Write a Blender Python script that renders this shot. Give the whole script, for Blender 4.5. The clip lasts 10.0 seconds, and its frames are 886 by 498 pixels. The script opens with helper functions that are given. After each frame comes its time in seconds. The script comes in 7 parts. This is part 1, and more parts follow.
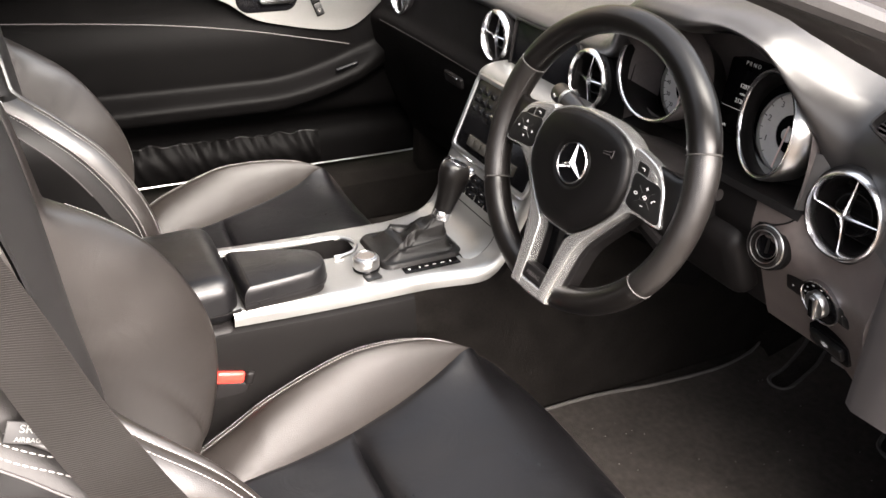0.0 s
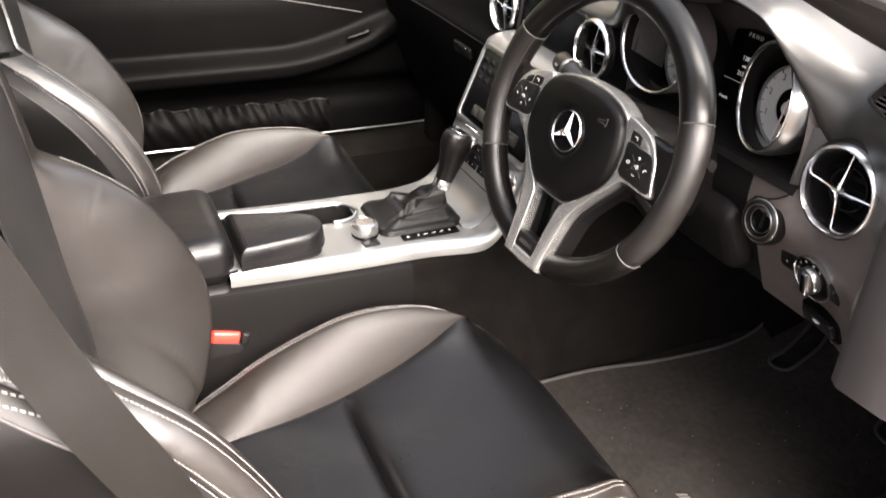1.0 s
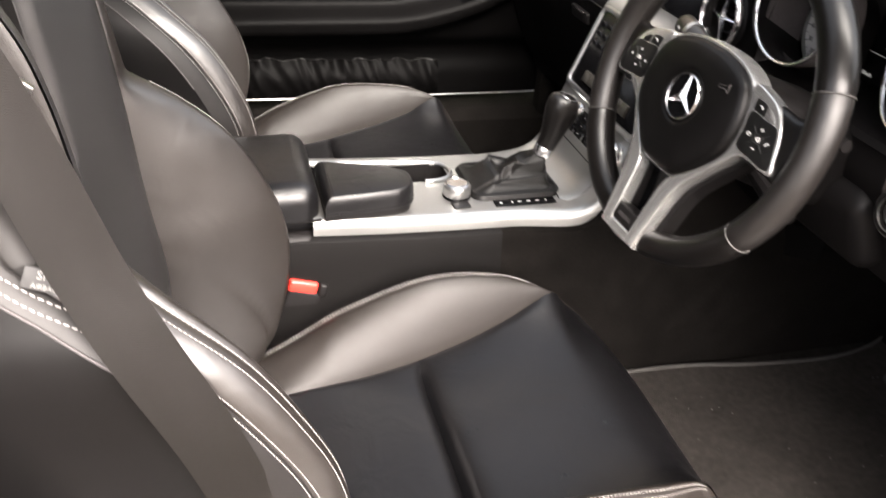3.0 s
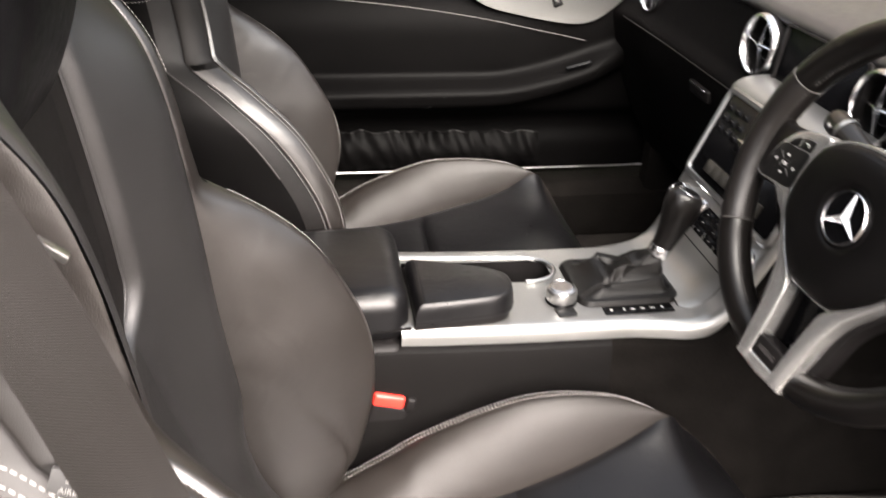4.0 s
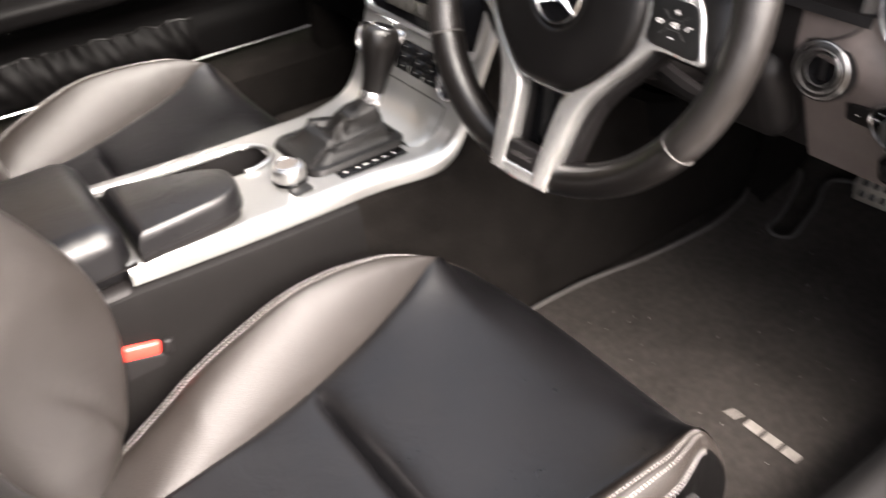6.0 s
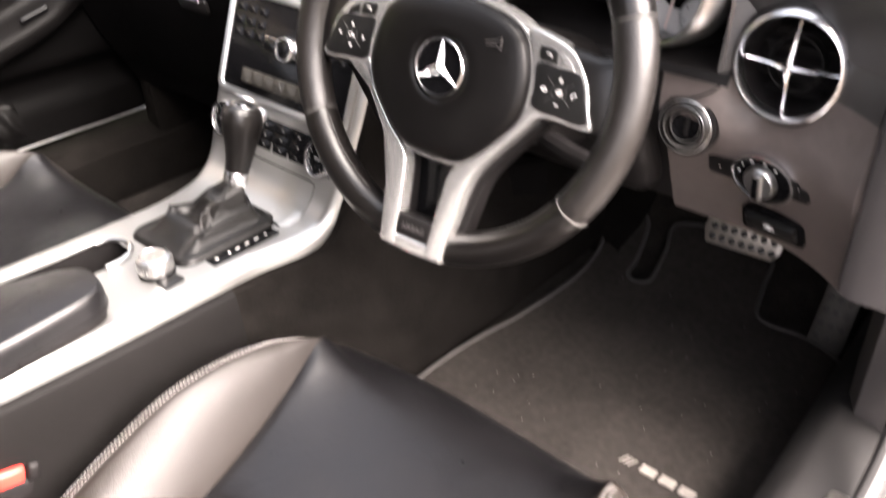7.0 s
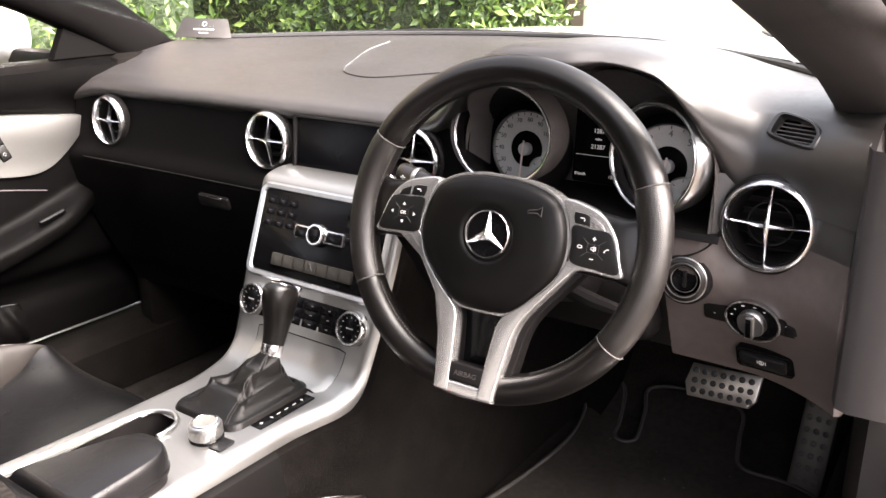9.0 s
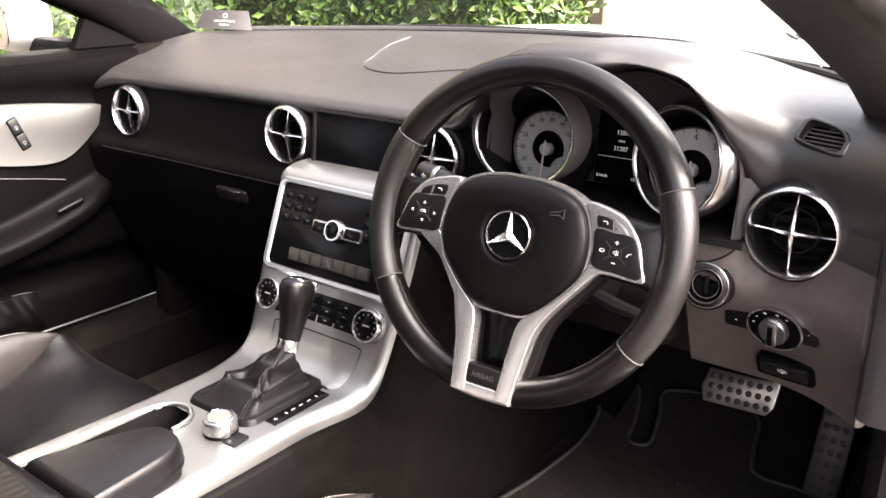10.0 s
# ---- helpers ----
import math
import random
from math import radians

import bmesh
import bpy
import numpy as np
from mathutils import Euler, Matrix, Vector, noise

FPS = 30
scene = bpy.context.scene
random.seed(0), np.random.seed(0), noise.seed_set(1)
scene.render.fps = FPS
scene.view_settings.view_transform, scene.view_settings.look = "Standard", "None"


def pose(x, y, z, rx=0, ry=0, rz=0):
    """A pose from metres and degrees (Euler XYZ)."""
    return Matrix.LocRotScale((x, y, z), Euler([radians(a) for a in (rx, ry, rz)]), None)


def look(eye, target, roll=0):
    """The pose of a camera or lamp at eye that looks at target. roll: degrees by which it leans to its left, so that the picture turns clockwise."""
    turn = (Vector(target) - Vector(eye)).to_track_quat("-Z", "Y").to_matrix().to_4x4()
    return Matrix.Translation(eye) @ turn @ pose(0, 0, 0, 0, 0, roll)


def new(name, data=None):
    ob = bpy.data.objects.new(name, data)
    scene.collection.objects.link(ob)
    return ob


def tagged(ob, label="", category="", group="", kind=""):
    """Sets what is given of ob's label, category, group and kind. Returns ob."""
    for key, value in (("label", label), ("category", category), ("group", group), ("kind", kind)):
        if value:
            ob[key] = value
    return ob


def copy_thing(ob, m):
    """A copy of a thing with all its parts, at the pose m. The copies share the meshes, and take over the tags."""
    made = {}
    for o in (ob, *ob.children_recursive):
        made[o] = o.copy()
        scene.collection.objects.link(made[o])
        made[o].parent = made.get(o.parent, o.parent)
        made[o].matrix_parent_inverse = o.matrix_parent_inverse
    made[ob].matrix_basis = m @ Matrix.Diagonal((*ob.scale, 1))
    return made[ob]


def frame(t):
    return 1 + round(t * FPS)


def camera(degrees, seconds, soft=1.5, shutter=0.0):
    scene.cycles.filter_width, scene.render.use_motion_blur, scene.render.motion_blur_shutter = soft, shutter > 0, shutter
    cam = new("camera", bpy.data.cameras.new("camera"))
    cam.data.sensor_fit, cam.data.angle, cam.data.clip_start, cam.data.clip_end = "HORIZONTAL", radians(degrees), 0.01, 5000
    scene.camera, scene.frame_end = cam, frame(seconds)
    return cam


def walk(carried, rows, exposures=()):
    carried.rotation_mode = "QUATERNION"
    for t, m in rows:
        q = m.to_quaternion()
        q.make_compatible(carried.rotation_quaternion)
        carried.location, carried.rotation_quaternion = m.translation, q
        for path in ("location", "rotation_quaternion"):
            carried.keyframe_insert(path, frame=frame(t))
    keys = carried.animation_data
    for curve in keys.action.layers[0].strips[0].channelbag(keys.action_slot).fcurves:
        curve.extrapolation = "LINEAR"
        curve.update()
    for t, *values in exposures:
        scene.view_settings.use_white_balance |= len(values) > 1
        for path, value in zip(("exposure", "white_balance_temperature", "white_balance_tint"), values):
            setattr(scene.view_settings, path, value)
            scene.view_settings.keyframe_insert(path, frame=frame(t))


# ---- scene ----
cam = camera(55.5, 10.0, shutter=0.5)
PATH = [
    (0, (1.141, -0.757, 1.188), (-0.432, 0.033, 0.237), 1.9),
    (0.5, (1.141, -0.739, 1.186), (-0.431, 0.03, 0.218), 2.1),
    (1, (1.165, -0.725, 1.174), (-0.408, 0.007, 0.179), 2.8),
    (1.5, (1.204, -0.691, 1.125), (-0.369, -0.032, 0.081), 3.2),
    (2, (1.218, -0.671, 1.104), (-0.352, -0.088, 0.011), 3.6),
    (2.2, (1.213, -0.665, 1.104), (-0.366, -0.112, 0.008), 3.6),
    (3.3, (1.088, -0.695, 1.124), (-0.572, -0.229, 0.11), 3.9),
    (3.5, (1.058, -0.695, 1.118), (-0.624, -0.267, 0.123), 3.1),
    (4, (0.979, -0.672, 1.135), (-0.743, -0.371, 0.164), 2.2),
    (4.5, (0.931, -0.646, 1.146), (-0.823, -0.462, 0.201), 1.2),
    (5, (0.91, -0.64, 1.133), (-0.829, -0.428, 0.167), -0.2),
    (5.5, (0.915, -0.656, 1.092), (-0.683, -0.142, 0.005), -3.0),
    (5.7, (0.906, -0.671, 1.08), (-0.586, 0.015, -0.063), -3.7),
    (6.8, (0.865, -0.718, 1.043), (-0.254, 0.483, -0.099), -1.7),
    (7, (0.84, -0.719, 1.066), (-0.293, 0.523, -0.015), -1.2),
    (7.5, (0.788, -0.763, 1.075), (-0.452, 0.588, 0.276), 0.5),
    (8, (0.814, -0.855, 1.078), (-0.397, 0.579, 0.388), -1.3),
    (8.5, (0.828, -0.895, 1.076), (-0.319, 0.608, 0.424), -1.7),
    (9, (0.823, -0.903, 1.072), (-0.295, 0.624, 0.426), -0.9),
    (9.5, (0.813, -0.903, 1.069), (-0.313, 0.615, 0.415), -0.0),
    (10, (0.811, -0.901, 1.075), (-0.328, 0.606, 0.417), 0.1),
]
walk(cam, [(t, look(eye, target, roll)) for t, eye, target, roll in PATH], [(0.0, 3.1, 6700, 15), (2.0, 3.08, 6700, 15), (3.5, 2.78, 6700, 15), (4.0, 2.70, 6700, 15), (5.0, 2.92, 6700, 15), (5.5, 3.12, 6700, 15), (7.0, 3.80, 6780, 19), (7.5, 3.62, 6780, 19), (8.5, 3.42, 6780, 19), (10.0, 3.38, 6780, 19)])

# ---- light ----
world = bpy.data.worlds.new("sky")
scene.world = world
world.use_nodes = True
wn = world.node_tree.nodes
sky = wn.new("ShaderNodeTexSky")
sky.sky_type, sky.sun_disc = "NISHITA", False
sky.sun_elevation, sky.sun_rotation = radians(44), radians(76)
sky.air_density, sky.dust_density, sky.ozone_density = 1.0, 7.0, 0.4
wn["Background"].inputs[1].default_value = 0.15
pale = wn.new("ShaderNodeHueSaturation")
pale.inputs["Saturation"].default_value = 0.35
world.node_tree.links.new(sky.outputs[0], pale.inputs["Color"])
world.node_tree.links.new(pale.outputs[0], wn["Background"].inputs[0])
sun_data = bpy.data.lights.new("sun", "SUN")
sun_data.energy, sun_data.angle, sun_data.color = 3.15, radians(64), (1.0, 0.93, 0.85)
sun = new("sun", sun_data)
sun.matrix_world = look((8.0, 2.0, 8.0), (0, 0, 0))


# ---- materials ----
def material(name, color, rough=0.5, metal=0.0, spec=0.5, coat=0.0, vary=0.0, vscale=30.0, bump=0.0, bscale=400.0, bkind="NOISE", rvary=0.0, bdist=0.001, wrinkle=0.0, wscale=35.0):
    m = bpy.data.materials.new(name)
    m.use_nodes = True
    nt = m.node_tree
    b = nt.nodes["Principled BSDF"]
    b.inputs["Base Color"].default_value = (*color, 1)
    b.inputs["Roughness"].default_value = rough
    b.inputs["Metallic"].default_value = metal
    b.inputs["Specular IOR Level"].default_value = spec
    b.inputs["Coat Weight"].default_value = coat
    tc = nt.nodes.new("ShaderNodeTexCoord")
    if vary or rvary:
        n = nt.nodes.new("ShaderNodeTexNoise")
        n.inputs["Scale"].default_value, n.inputs["Detail"].default_value = vscale, 6
        nt.links.new(tc.outputs["Object"], n.inputs["Vector"])
        n2 = nt.nodes.new("ShaderNodeTexNoise")
        n2.inputs["Scale"].default_value, n2.inputs["Detail"].default_value = vscale * 9, 3
        nt.links.new(tc.outputs["Object"], n2.inputs["Vector"])
        add = nt.nodes.new("ShaderNodeMath")
        add.operation = "ADD"
        nt.links.new(n.outputs[0], add.inputs[0])
        nt.links.new(n2.outputs[0], add.inputs[1])
        if vary:
            r = nt.nodes.new("ShaderNodeMapRange")
            r.inputs[1].default_value, r.inputs[2].default_value = 0.6, 1.4
            r.inputs[3].default_value, r.inputs[4].default_value = 1 - vary, 1 + vary
            nt.links.new(add.outputs[0], r.inputs[0])
            mix = nt.nodes.new("ShaderNodeVectorMath")
            mix.operation = "SCALE"
            mix.inputs[0].default_value = color
            nt.links.new(r.outputs[0], mix.inputs["Scale"])
            nt.links.new(mix.outputs[0], b.inputs["Base Color"])
        if rvary:
            r = nt.nodes.new("ShaderNodeMapRange")
            r.inputs[1].default_value, r.inputs[2].default_value = 0.6, 1.4
            r.inputs[3].default_value, r.inputs[4].default_value = max(0.02, rough - rvary), rough + rvary
            nt.links.new(add.outputs[0], r.inputs[0])
            nt.links.new(r.outputs[0], b.inputs["Roughness"])
    if bump:
        if bkind == "NOISE":
            n = nt.nodes.new("ShaderNodeTexNoise")
            n.inputs["Detail"].default_value = 4
        else:
            n = nt.nodes.new("ShaderNodeTexVoronoi")
            n.feature = "DISTANCE_TO_EDGE" if bkind == "GRAIN" else "F1"
        n.inputs["Scale"].default_value = bscale
        nt.links.new(tc.outputs["Object"], n.inputs["Vector"])
        bp = nt.nodes.new("ShaderNodeBump")
        bp.inputs["Strength"].default_value, bp.inputs["Distance"].default_value = bump, bdist
        nt.links.new(n.outputs[0], bp.inputs["Height"])
        nt.links.new(bp.outputs[0], b.inputs["Normal"])
        if wrinkle:
            w = nt.nodes.new("ShaderNodeTexNoise")
            w.inputs["Scale"].default_value, w.inputs["Detail"].default_value, w.inputs["Distortion"].default_value = wscale, 5, 1.2
            nt.links.new(tc.outputs["Object"], w.inputs["Vector"])
            b2 = nt.nodes.new("ShaderNodeBump")
            b2.inputs["Strength"].default_value, b2.inputs["Distance"].default_value = wrinkle, 0.004
            nt.links.new(w.outputs[0], b2.inputs["Height"])
            nt.links.new(b2.outputs[0], bp.inputs["Normal"])
    return m


def emitter(name, color, power):
    m = material(name, color, 0.4)
    b = m.node_tree.nodes["Principled BSDF"]
    b.inputs["Emission Color"].default_value = (*color, 1)
    b.inputs["Emission Strength"].default_value = power
    return m


def webbing(name, color):
    m = material(name, color, 0.6, spec=0.22, vary=0.15, vscale=60)
    nt = m.node_tree
    tc = nt.nodes.new("ShaderNodeTexCoord")
    w = nt.nodes.new("ShaderNodeTexWave")
    w.bands_direction = "DIAGONAL"
    w.inputs["Scale"].default_value, w.inputs["Distortion"].default_value = 200, 0.15
    nt.links.new(tc.outputs["UV"], w.inputs["Vector"])
    bp = nt.nodes.new("ShaderNodeBump")
    bp.inputs["Strength"].default_value, bp.inputs["Distance"].default_value = 0.3, 0.0005
    nt.links.new(w.outputs[1], bp.inputs["Height"])
    nt.links.new(bp.outputs[0], nt.nodes["Principled BSDF"].inputs["Normal"])
    rg = nt.nodes.new("ShaderNodeMapRange")
    rg.inputs[3].default_value, rg.inputs[4].default_value = 0.60, 1.12
    nt.links.new(w.outputs[1], rg.inputs[0])
    sc = nt.nodes.new("ShaderNodeVectorMath")
    sc.operation = "SCALE"
    sc.inputs[0].default_value = color
    nt.links.new(rg.outputs[0], sc.inputs["Scale"])
    nt.links.new(sc.outputs[0], nt.nodes["Principled BSDF"].inputs["Base Color"])
    return m


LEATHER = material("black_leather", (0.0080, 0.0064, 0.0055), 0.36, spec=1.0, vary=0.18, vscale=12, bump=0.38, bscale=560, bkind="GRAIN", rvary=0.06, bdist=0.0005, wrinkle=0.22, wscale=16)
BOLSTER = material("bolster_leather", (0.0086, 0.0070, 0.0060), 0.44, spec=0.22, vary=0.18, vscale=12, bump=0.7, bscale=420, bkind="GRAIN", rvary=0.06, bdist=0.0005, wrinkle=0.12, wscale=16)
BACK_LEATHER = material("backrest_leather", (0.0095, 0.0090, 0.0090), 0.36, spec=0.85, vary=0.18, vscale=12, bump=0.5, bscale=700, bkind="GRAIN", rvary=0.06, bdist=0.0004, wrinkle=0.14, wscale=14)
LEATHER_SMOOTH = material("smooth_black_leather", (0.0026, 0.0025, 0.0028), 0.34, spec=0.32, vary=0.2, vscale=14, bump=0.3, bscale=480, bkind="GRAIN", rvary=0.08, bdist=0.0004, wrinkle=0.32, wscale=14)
SIDE_LEATHER = material("seat_side_leather", (0.0062, 0.0054, 0.0049), 0.5, spec=0.20, vary=0.2, vscale=14, bump=0.25, bscale=700, bkind="GRAIN", rvary=0.05, bdist=0.0004, wrinkle=0.1, wscale=14)
FLANK = material("flank_leather", (0.0062, 0.0056, 0.0054), 0.45, spec=0.20, vary=0.2, vscale=14, bump=0.3, bscale=700, bkind="GRAIN", rvary=0.05, bdist=0.0004, wrinkle=0.15, wscale=14)
AIRBAG = material("airbag_skin", (0.0022, 0.0020, 0.0020), 0.38, spec=0.15, vary=0.2, vscale=20, bump=0.2, bscale=900, bkind="GRAIN", rvary=0.05, bdist=0.0004)
RIM_LEATHER = material("rim_leather", (0.0030, 0.0026, 0.0024), 0.32, spec=0.30, vary=0.12, vscale=20, bump=0.10, bscale=420, bdist=0.0004)
GAITER = material("gaiter_leather", (0.0024, 0.0022, 0.0021), 0.40, spec=0.16, vary=0.3, vscale=30, bump=0.4, bscale=500, bkind="GRAIN", rvary=0.08, bdist=0.0006)
BRICK = material("brown_render", (0.10, 0.078, 0.058), 0.9, vary=0.25, vscale=2, bump=0.5, bscale=60, bdist=0.004)
PERFORATED = material("perforated_leather", (0.0060, 0.0052, 0.0048), 0.36, spec=0.45, vary=0.2, vscale=20, bump=0.35, bscale=1000, bkind="DOTS", rvary=0.05, bdist=0.0006)
# dash plastic with the passenger side's shade put into the colour
SHADED_SOFT = material("shaded_dash_plastic", (0.0016, 0.0014, 0.0014), 0.66, spec=0.035, vary=0.2, vscale=10, bump=0.3, bscale=900, bkind="GRAIN", rvary=0.06, bdist=0.0004)
HOOD = material("hood_plastic", (0.070, 0.062, 0.061), 0.5, spec=0.3, vary=0.2, vscale=25, bump=0.12, bscale=900, rvary=0.06, bdist=0.0005)
PLASTIC = material("black_plastic", (0.0055, 0.0050, 0.0050), 0.46, spec=0.12, vary=0.2, vscale=25, bump=0.12, bscale=900, rvary=0.06, bdist=0.0005)
GLOSS = material("gloss_black_plastic", (0.0025, 0.0025, 0.0028), 0.18, spec=0.1, vary=0.2, vscale=20, rvary=0.03)
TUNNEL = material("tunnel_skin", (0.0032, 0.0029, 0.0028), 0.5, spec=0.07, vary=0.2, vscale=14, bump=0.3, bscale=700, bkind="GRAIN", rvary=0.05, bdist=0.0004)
BUTTON = material("button_plastic", (0.005, 0.005, 0.005), 0.34, spec=0.25, vary=0.15, vscale=40, rvary=0.04)
CHROME = material("chrome", (0.62, 0.62, 0.63), 0.22, metal=1.0, vary=0.05, vscale=30, rvary=0.04)
SATIN = material("satin_silver", (0.42, 0.42, 0.415), 0.30, metal=1.0, vary=0.03, vscale=20, rvary=0.02)
SILVER = material("silver_lacquer", (0.30, 0.30, 0.29), 0.37, metal=0.92, vary=0.03, vscale=15, bump=0.03, bscale=1800, rvary=0.02, bdist=0.0002)
KEYGREY = material("olive_key_metal", (0.03, 0.028, 0.024), 0.38, metal=0.5, vary=0.08, vscale=30, rvary=0.05)
SMOKED = material("smoked_lacquer", (0.009, 0.008, 0.0075), 0.3, metal=0.3, vary=0.1, vscale=15, rvary=0.04)
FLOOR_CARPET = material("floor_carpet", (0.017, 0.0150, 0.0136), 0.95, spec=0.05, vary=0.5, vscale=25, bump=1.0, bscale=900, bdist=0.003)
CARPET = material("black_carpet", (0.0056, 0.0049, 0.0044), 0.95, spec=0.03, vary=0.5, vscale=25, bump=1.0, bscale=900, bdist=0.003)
MAT = material("velour_mat", (0.026, 0.0230, 0.0208), 0.95, spec=0.08, vary=0.38, vscale=9, bump=1.0, bscale=1100, bdist=0.003)
BINDING = material("mat_binding", (0.026, 0.0240, 0.0220), 0.8, vary=0.3, vscale=60, bump=0.8, bscale=500, bdist=0.001)
RUBBER = material("rubber_seal", (0.012, 0.0115, 0.0115), 0.55, vary=0.25, vscale=20, bump=0.2, bscale=300)
SILL = material("sill_plastic", (0.0075, 0.0072, 0.0072), 0.5, spec=0.3, vary=0.2, vscale=20, bump=0.2, bscale=500, rvary=0.05)
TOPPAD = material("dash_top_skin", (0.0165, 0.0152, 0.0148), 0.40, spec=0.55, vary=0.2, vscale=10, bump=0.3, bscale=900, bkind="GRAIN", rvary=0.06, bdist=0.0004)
# dash plastic at the open door, its daylight put into the colour
LIT_FASCIA = material("lit_dash_plastic", (0.072, 0.060, 0.056), 0.44, spec=0.5, vary=0.2, vscale=10, bump=0.4, bscale=700, bkind="GRAIN", rvary=0.06, bdist=0.0005)
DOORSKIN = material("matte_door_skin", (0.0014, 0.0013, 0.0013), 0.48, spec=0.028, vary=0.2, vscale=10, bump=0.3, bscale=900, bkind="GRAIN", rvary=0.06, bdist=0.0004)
PILLAR = material("pillar_cloth", (0.030, 0.028, 0.028), 0.75, spec=0.15, vary=0.15, vscale=30, bump=0.3, bscale=900, bdist=0.0005)
TRIM = material("grey_trim", (0.026, 0.0232, 0.0230), 0.6, vary=0.15, vscale=15, bump=0.25, bscale=800, bkind="GRAIN", rvary=0.05, bdist=0.0004)
STITCH = material("pale_thread", (0.26, 0.25, 0.24), 0.7, vary=0.2, vscale=80)
THREAD = material("dark_thread", (0.03, 0.028, 0.026), 0.7)
RED = material("red_plastic", (0.65, 0.03, 0.02), 0.4, vary=0.1, vscale=30)
BELT = webbing("belt_webbing", (0.0092, 0.0077, 0.0066))
PAINT = material("white_car_paint", (0.8, 0.8, 0.79), 0.3, coat=1.0, vary=0.03, vscale=4)
DARKSTEEL = material("dark_pedal_steel", (0.05, 0.047, 0.044), 0.5, metal=0.6, vary=0.2, vscale=60, bump=0.1, bscale=700, rvary=0.08)
SPOKE = material("spoke_lacquer", (0.46, 0.46, 0.45), 0.27, metal=0.85, vary=0.03, vscale=20)
ALU = material("brushed_pedal_steel", (0.55, 0.53, 0.50), 0.34, metal=1.0, vary=0.15, vscale=60, bump=0.1, bscale=700, rvary=0.08)
DIAL = material("dial_grey", (0.42, 0.41, 0.40), 0.5, metal=0.0, vary=0.06, vscale=40)
NEEDLE = material("needle_white", (0.7, 0.55, 0.5), 0.4)
INK = material("white_print", (0.50, 0.50, 0.49), 0.5)
GREY_INK = material("grey_print", (0.16, 0.16, 0.155), 0.5, vary=0.1, vscale=40)
EMBLEM = material("emblem_thread", (0.13, 0.12, 0.108), 0.6, vary=0.4, vscale=90)
DARK_INK = material("dark_print", (0.02, 0.02, 0.02), 0.5)
LABEL = material("woven_label", (0.02, 0.02, 0.02), 0.7)
SCREEN = material("display_glass", (0.002, 0.002, 0.0024), 0.25, spec=0.06, vary=0.1, vscale=10)
LIT = emitter("lit_segments", (0.6, 0.59, 0.57), 0.045)
CARD = material("dark_card", (0.016, 0.013, 0.012), 0.55, vary=0.1, vscale=10)
ASPHALT = material("driveway", (0.05, 0.038, 0.027), 0.9, vary=0.35, vscale=3, bump=0.6, bscale=120, bdist=0.004)
# leaf green darkened to the shade inside a hedge
SHADE_LEAF = material("shaded_leaf", (0.022, 0.040, 0.012), 0.7, vary=0.5, vscale=14, bump=1.0, bscale=22, bdist=0.05)
BARK = material("hedge_bark", (0.08, 0.06, 0.04), 0.9, vary=0.3, vscale=20)
FENCE = material("weathered_boards", (0.12, 0.09, 0.062), 0.8, vary=0.25, vscale=8, bump=0.3, bscale=90)
FROST = material("mirror_glass", (0.9, 0.9, 0.9), 0.02, metal=1.0)


def leaf_material():
    m = material("hedge_leaf", (0.10, 0.19, 0.03), 0.45)
    nt = m.node_tree
    g = nt.nodes.new("ShaderNodeNewGeometry")
    r = nt.nodes.new("ShaderNodeValToRGB")
    for e, c in zip((r.color_ramp.elements[0], r.color_ramp.elements[1]), ((0.02, 0.045, 0.010, 1), (0.16, 0.24, 0.05, 1))):
        e.color = c
    mid = r.color_ramp.elements.new(0.6)
    mid.color = (0.06, 0.115, 0.022, 1)
    nt.links.new(g.outputs["Random Per Island"], r.inputs[0])
    nt.links.new(r.outputs[0], nt.nodes["Principled BSDF"].inputs["Base Color"])
    return m


LEAF = leaf_material()


def glass_material():
    m = bpy.data.materials.new("clear_glass")
    m.use_nodes = True
    nt = m.node_tree
    nt.nodes.remove(nt.nodes["Principled BSDF"])
    t, g, mx = nt.nodes.new("ShaderNodeBsdfTransparent"), nt.nodes.new("ShaderNodeBsdfGlossy"), nt.nodes.new("ShaderNodeMixShader")
    t.inputs[0].default_value = (0.95, 0.97, 0.96, 1)
    g.inputs["Roughness"].default_value = 0.02
    mx.inputs[0].default_value = 0.03
    nt.links.new(t.outputs[0], mx.inputs[1])
    nt.links.new(g.outputs[0], mx.inputs[2])
    nt.links.new(mx.outputs[0], nt.nodes["Material Output"].inputs[0])
    return m


GLASS = glass_material()

# ---- mesh helpers ----
ROOT = {}


def thing(name, loc, label, category, group="", kind=""):
    ob = new(name)
    ob.location = loc
    ob.empty_display_size = 0.02
    ROOT[ob.name] = Vector(loc)
    return tagged(ob, label, category, group, kind)


def part(name, bm, mat, parent=None, label="", sharp=35, kind=""):
    """One mesh object, given in world metres, under a thing or a part."""
    me = bpy.data.meshes.new(name)
    base = ROOT[parent.name] if parent else Vector()
    bmesh.ops.recalc_face_normals(bm, faces=bm.faces)
    bmesh.ops.translate(bm, vec=-base, verts=bm.verts)
    bm.to_mesh(me)
    bm.free()
    for p in me.polygons:
        p.use_smooth = True
    if sharp < 180:
        me.set_sharp_from_angle(angle=radians(sharp))
    for m in (mat if isinstance(mat, (list, tuple)) else [mat]):
        me.materials.append(m)
    ob = new(name, me)
    if parent:
        ob.parent = parent
        ROOT[ob.name] = base
    return tagged(ob, label, kind=kind)


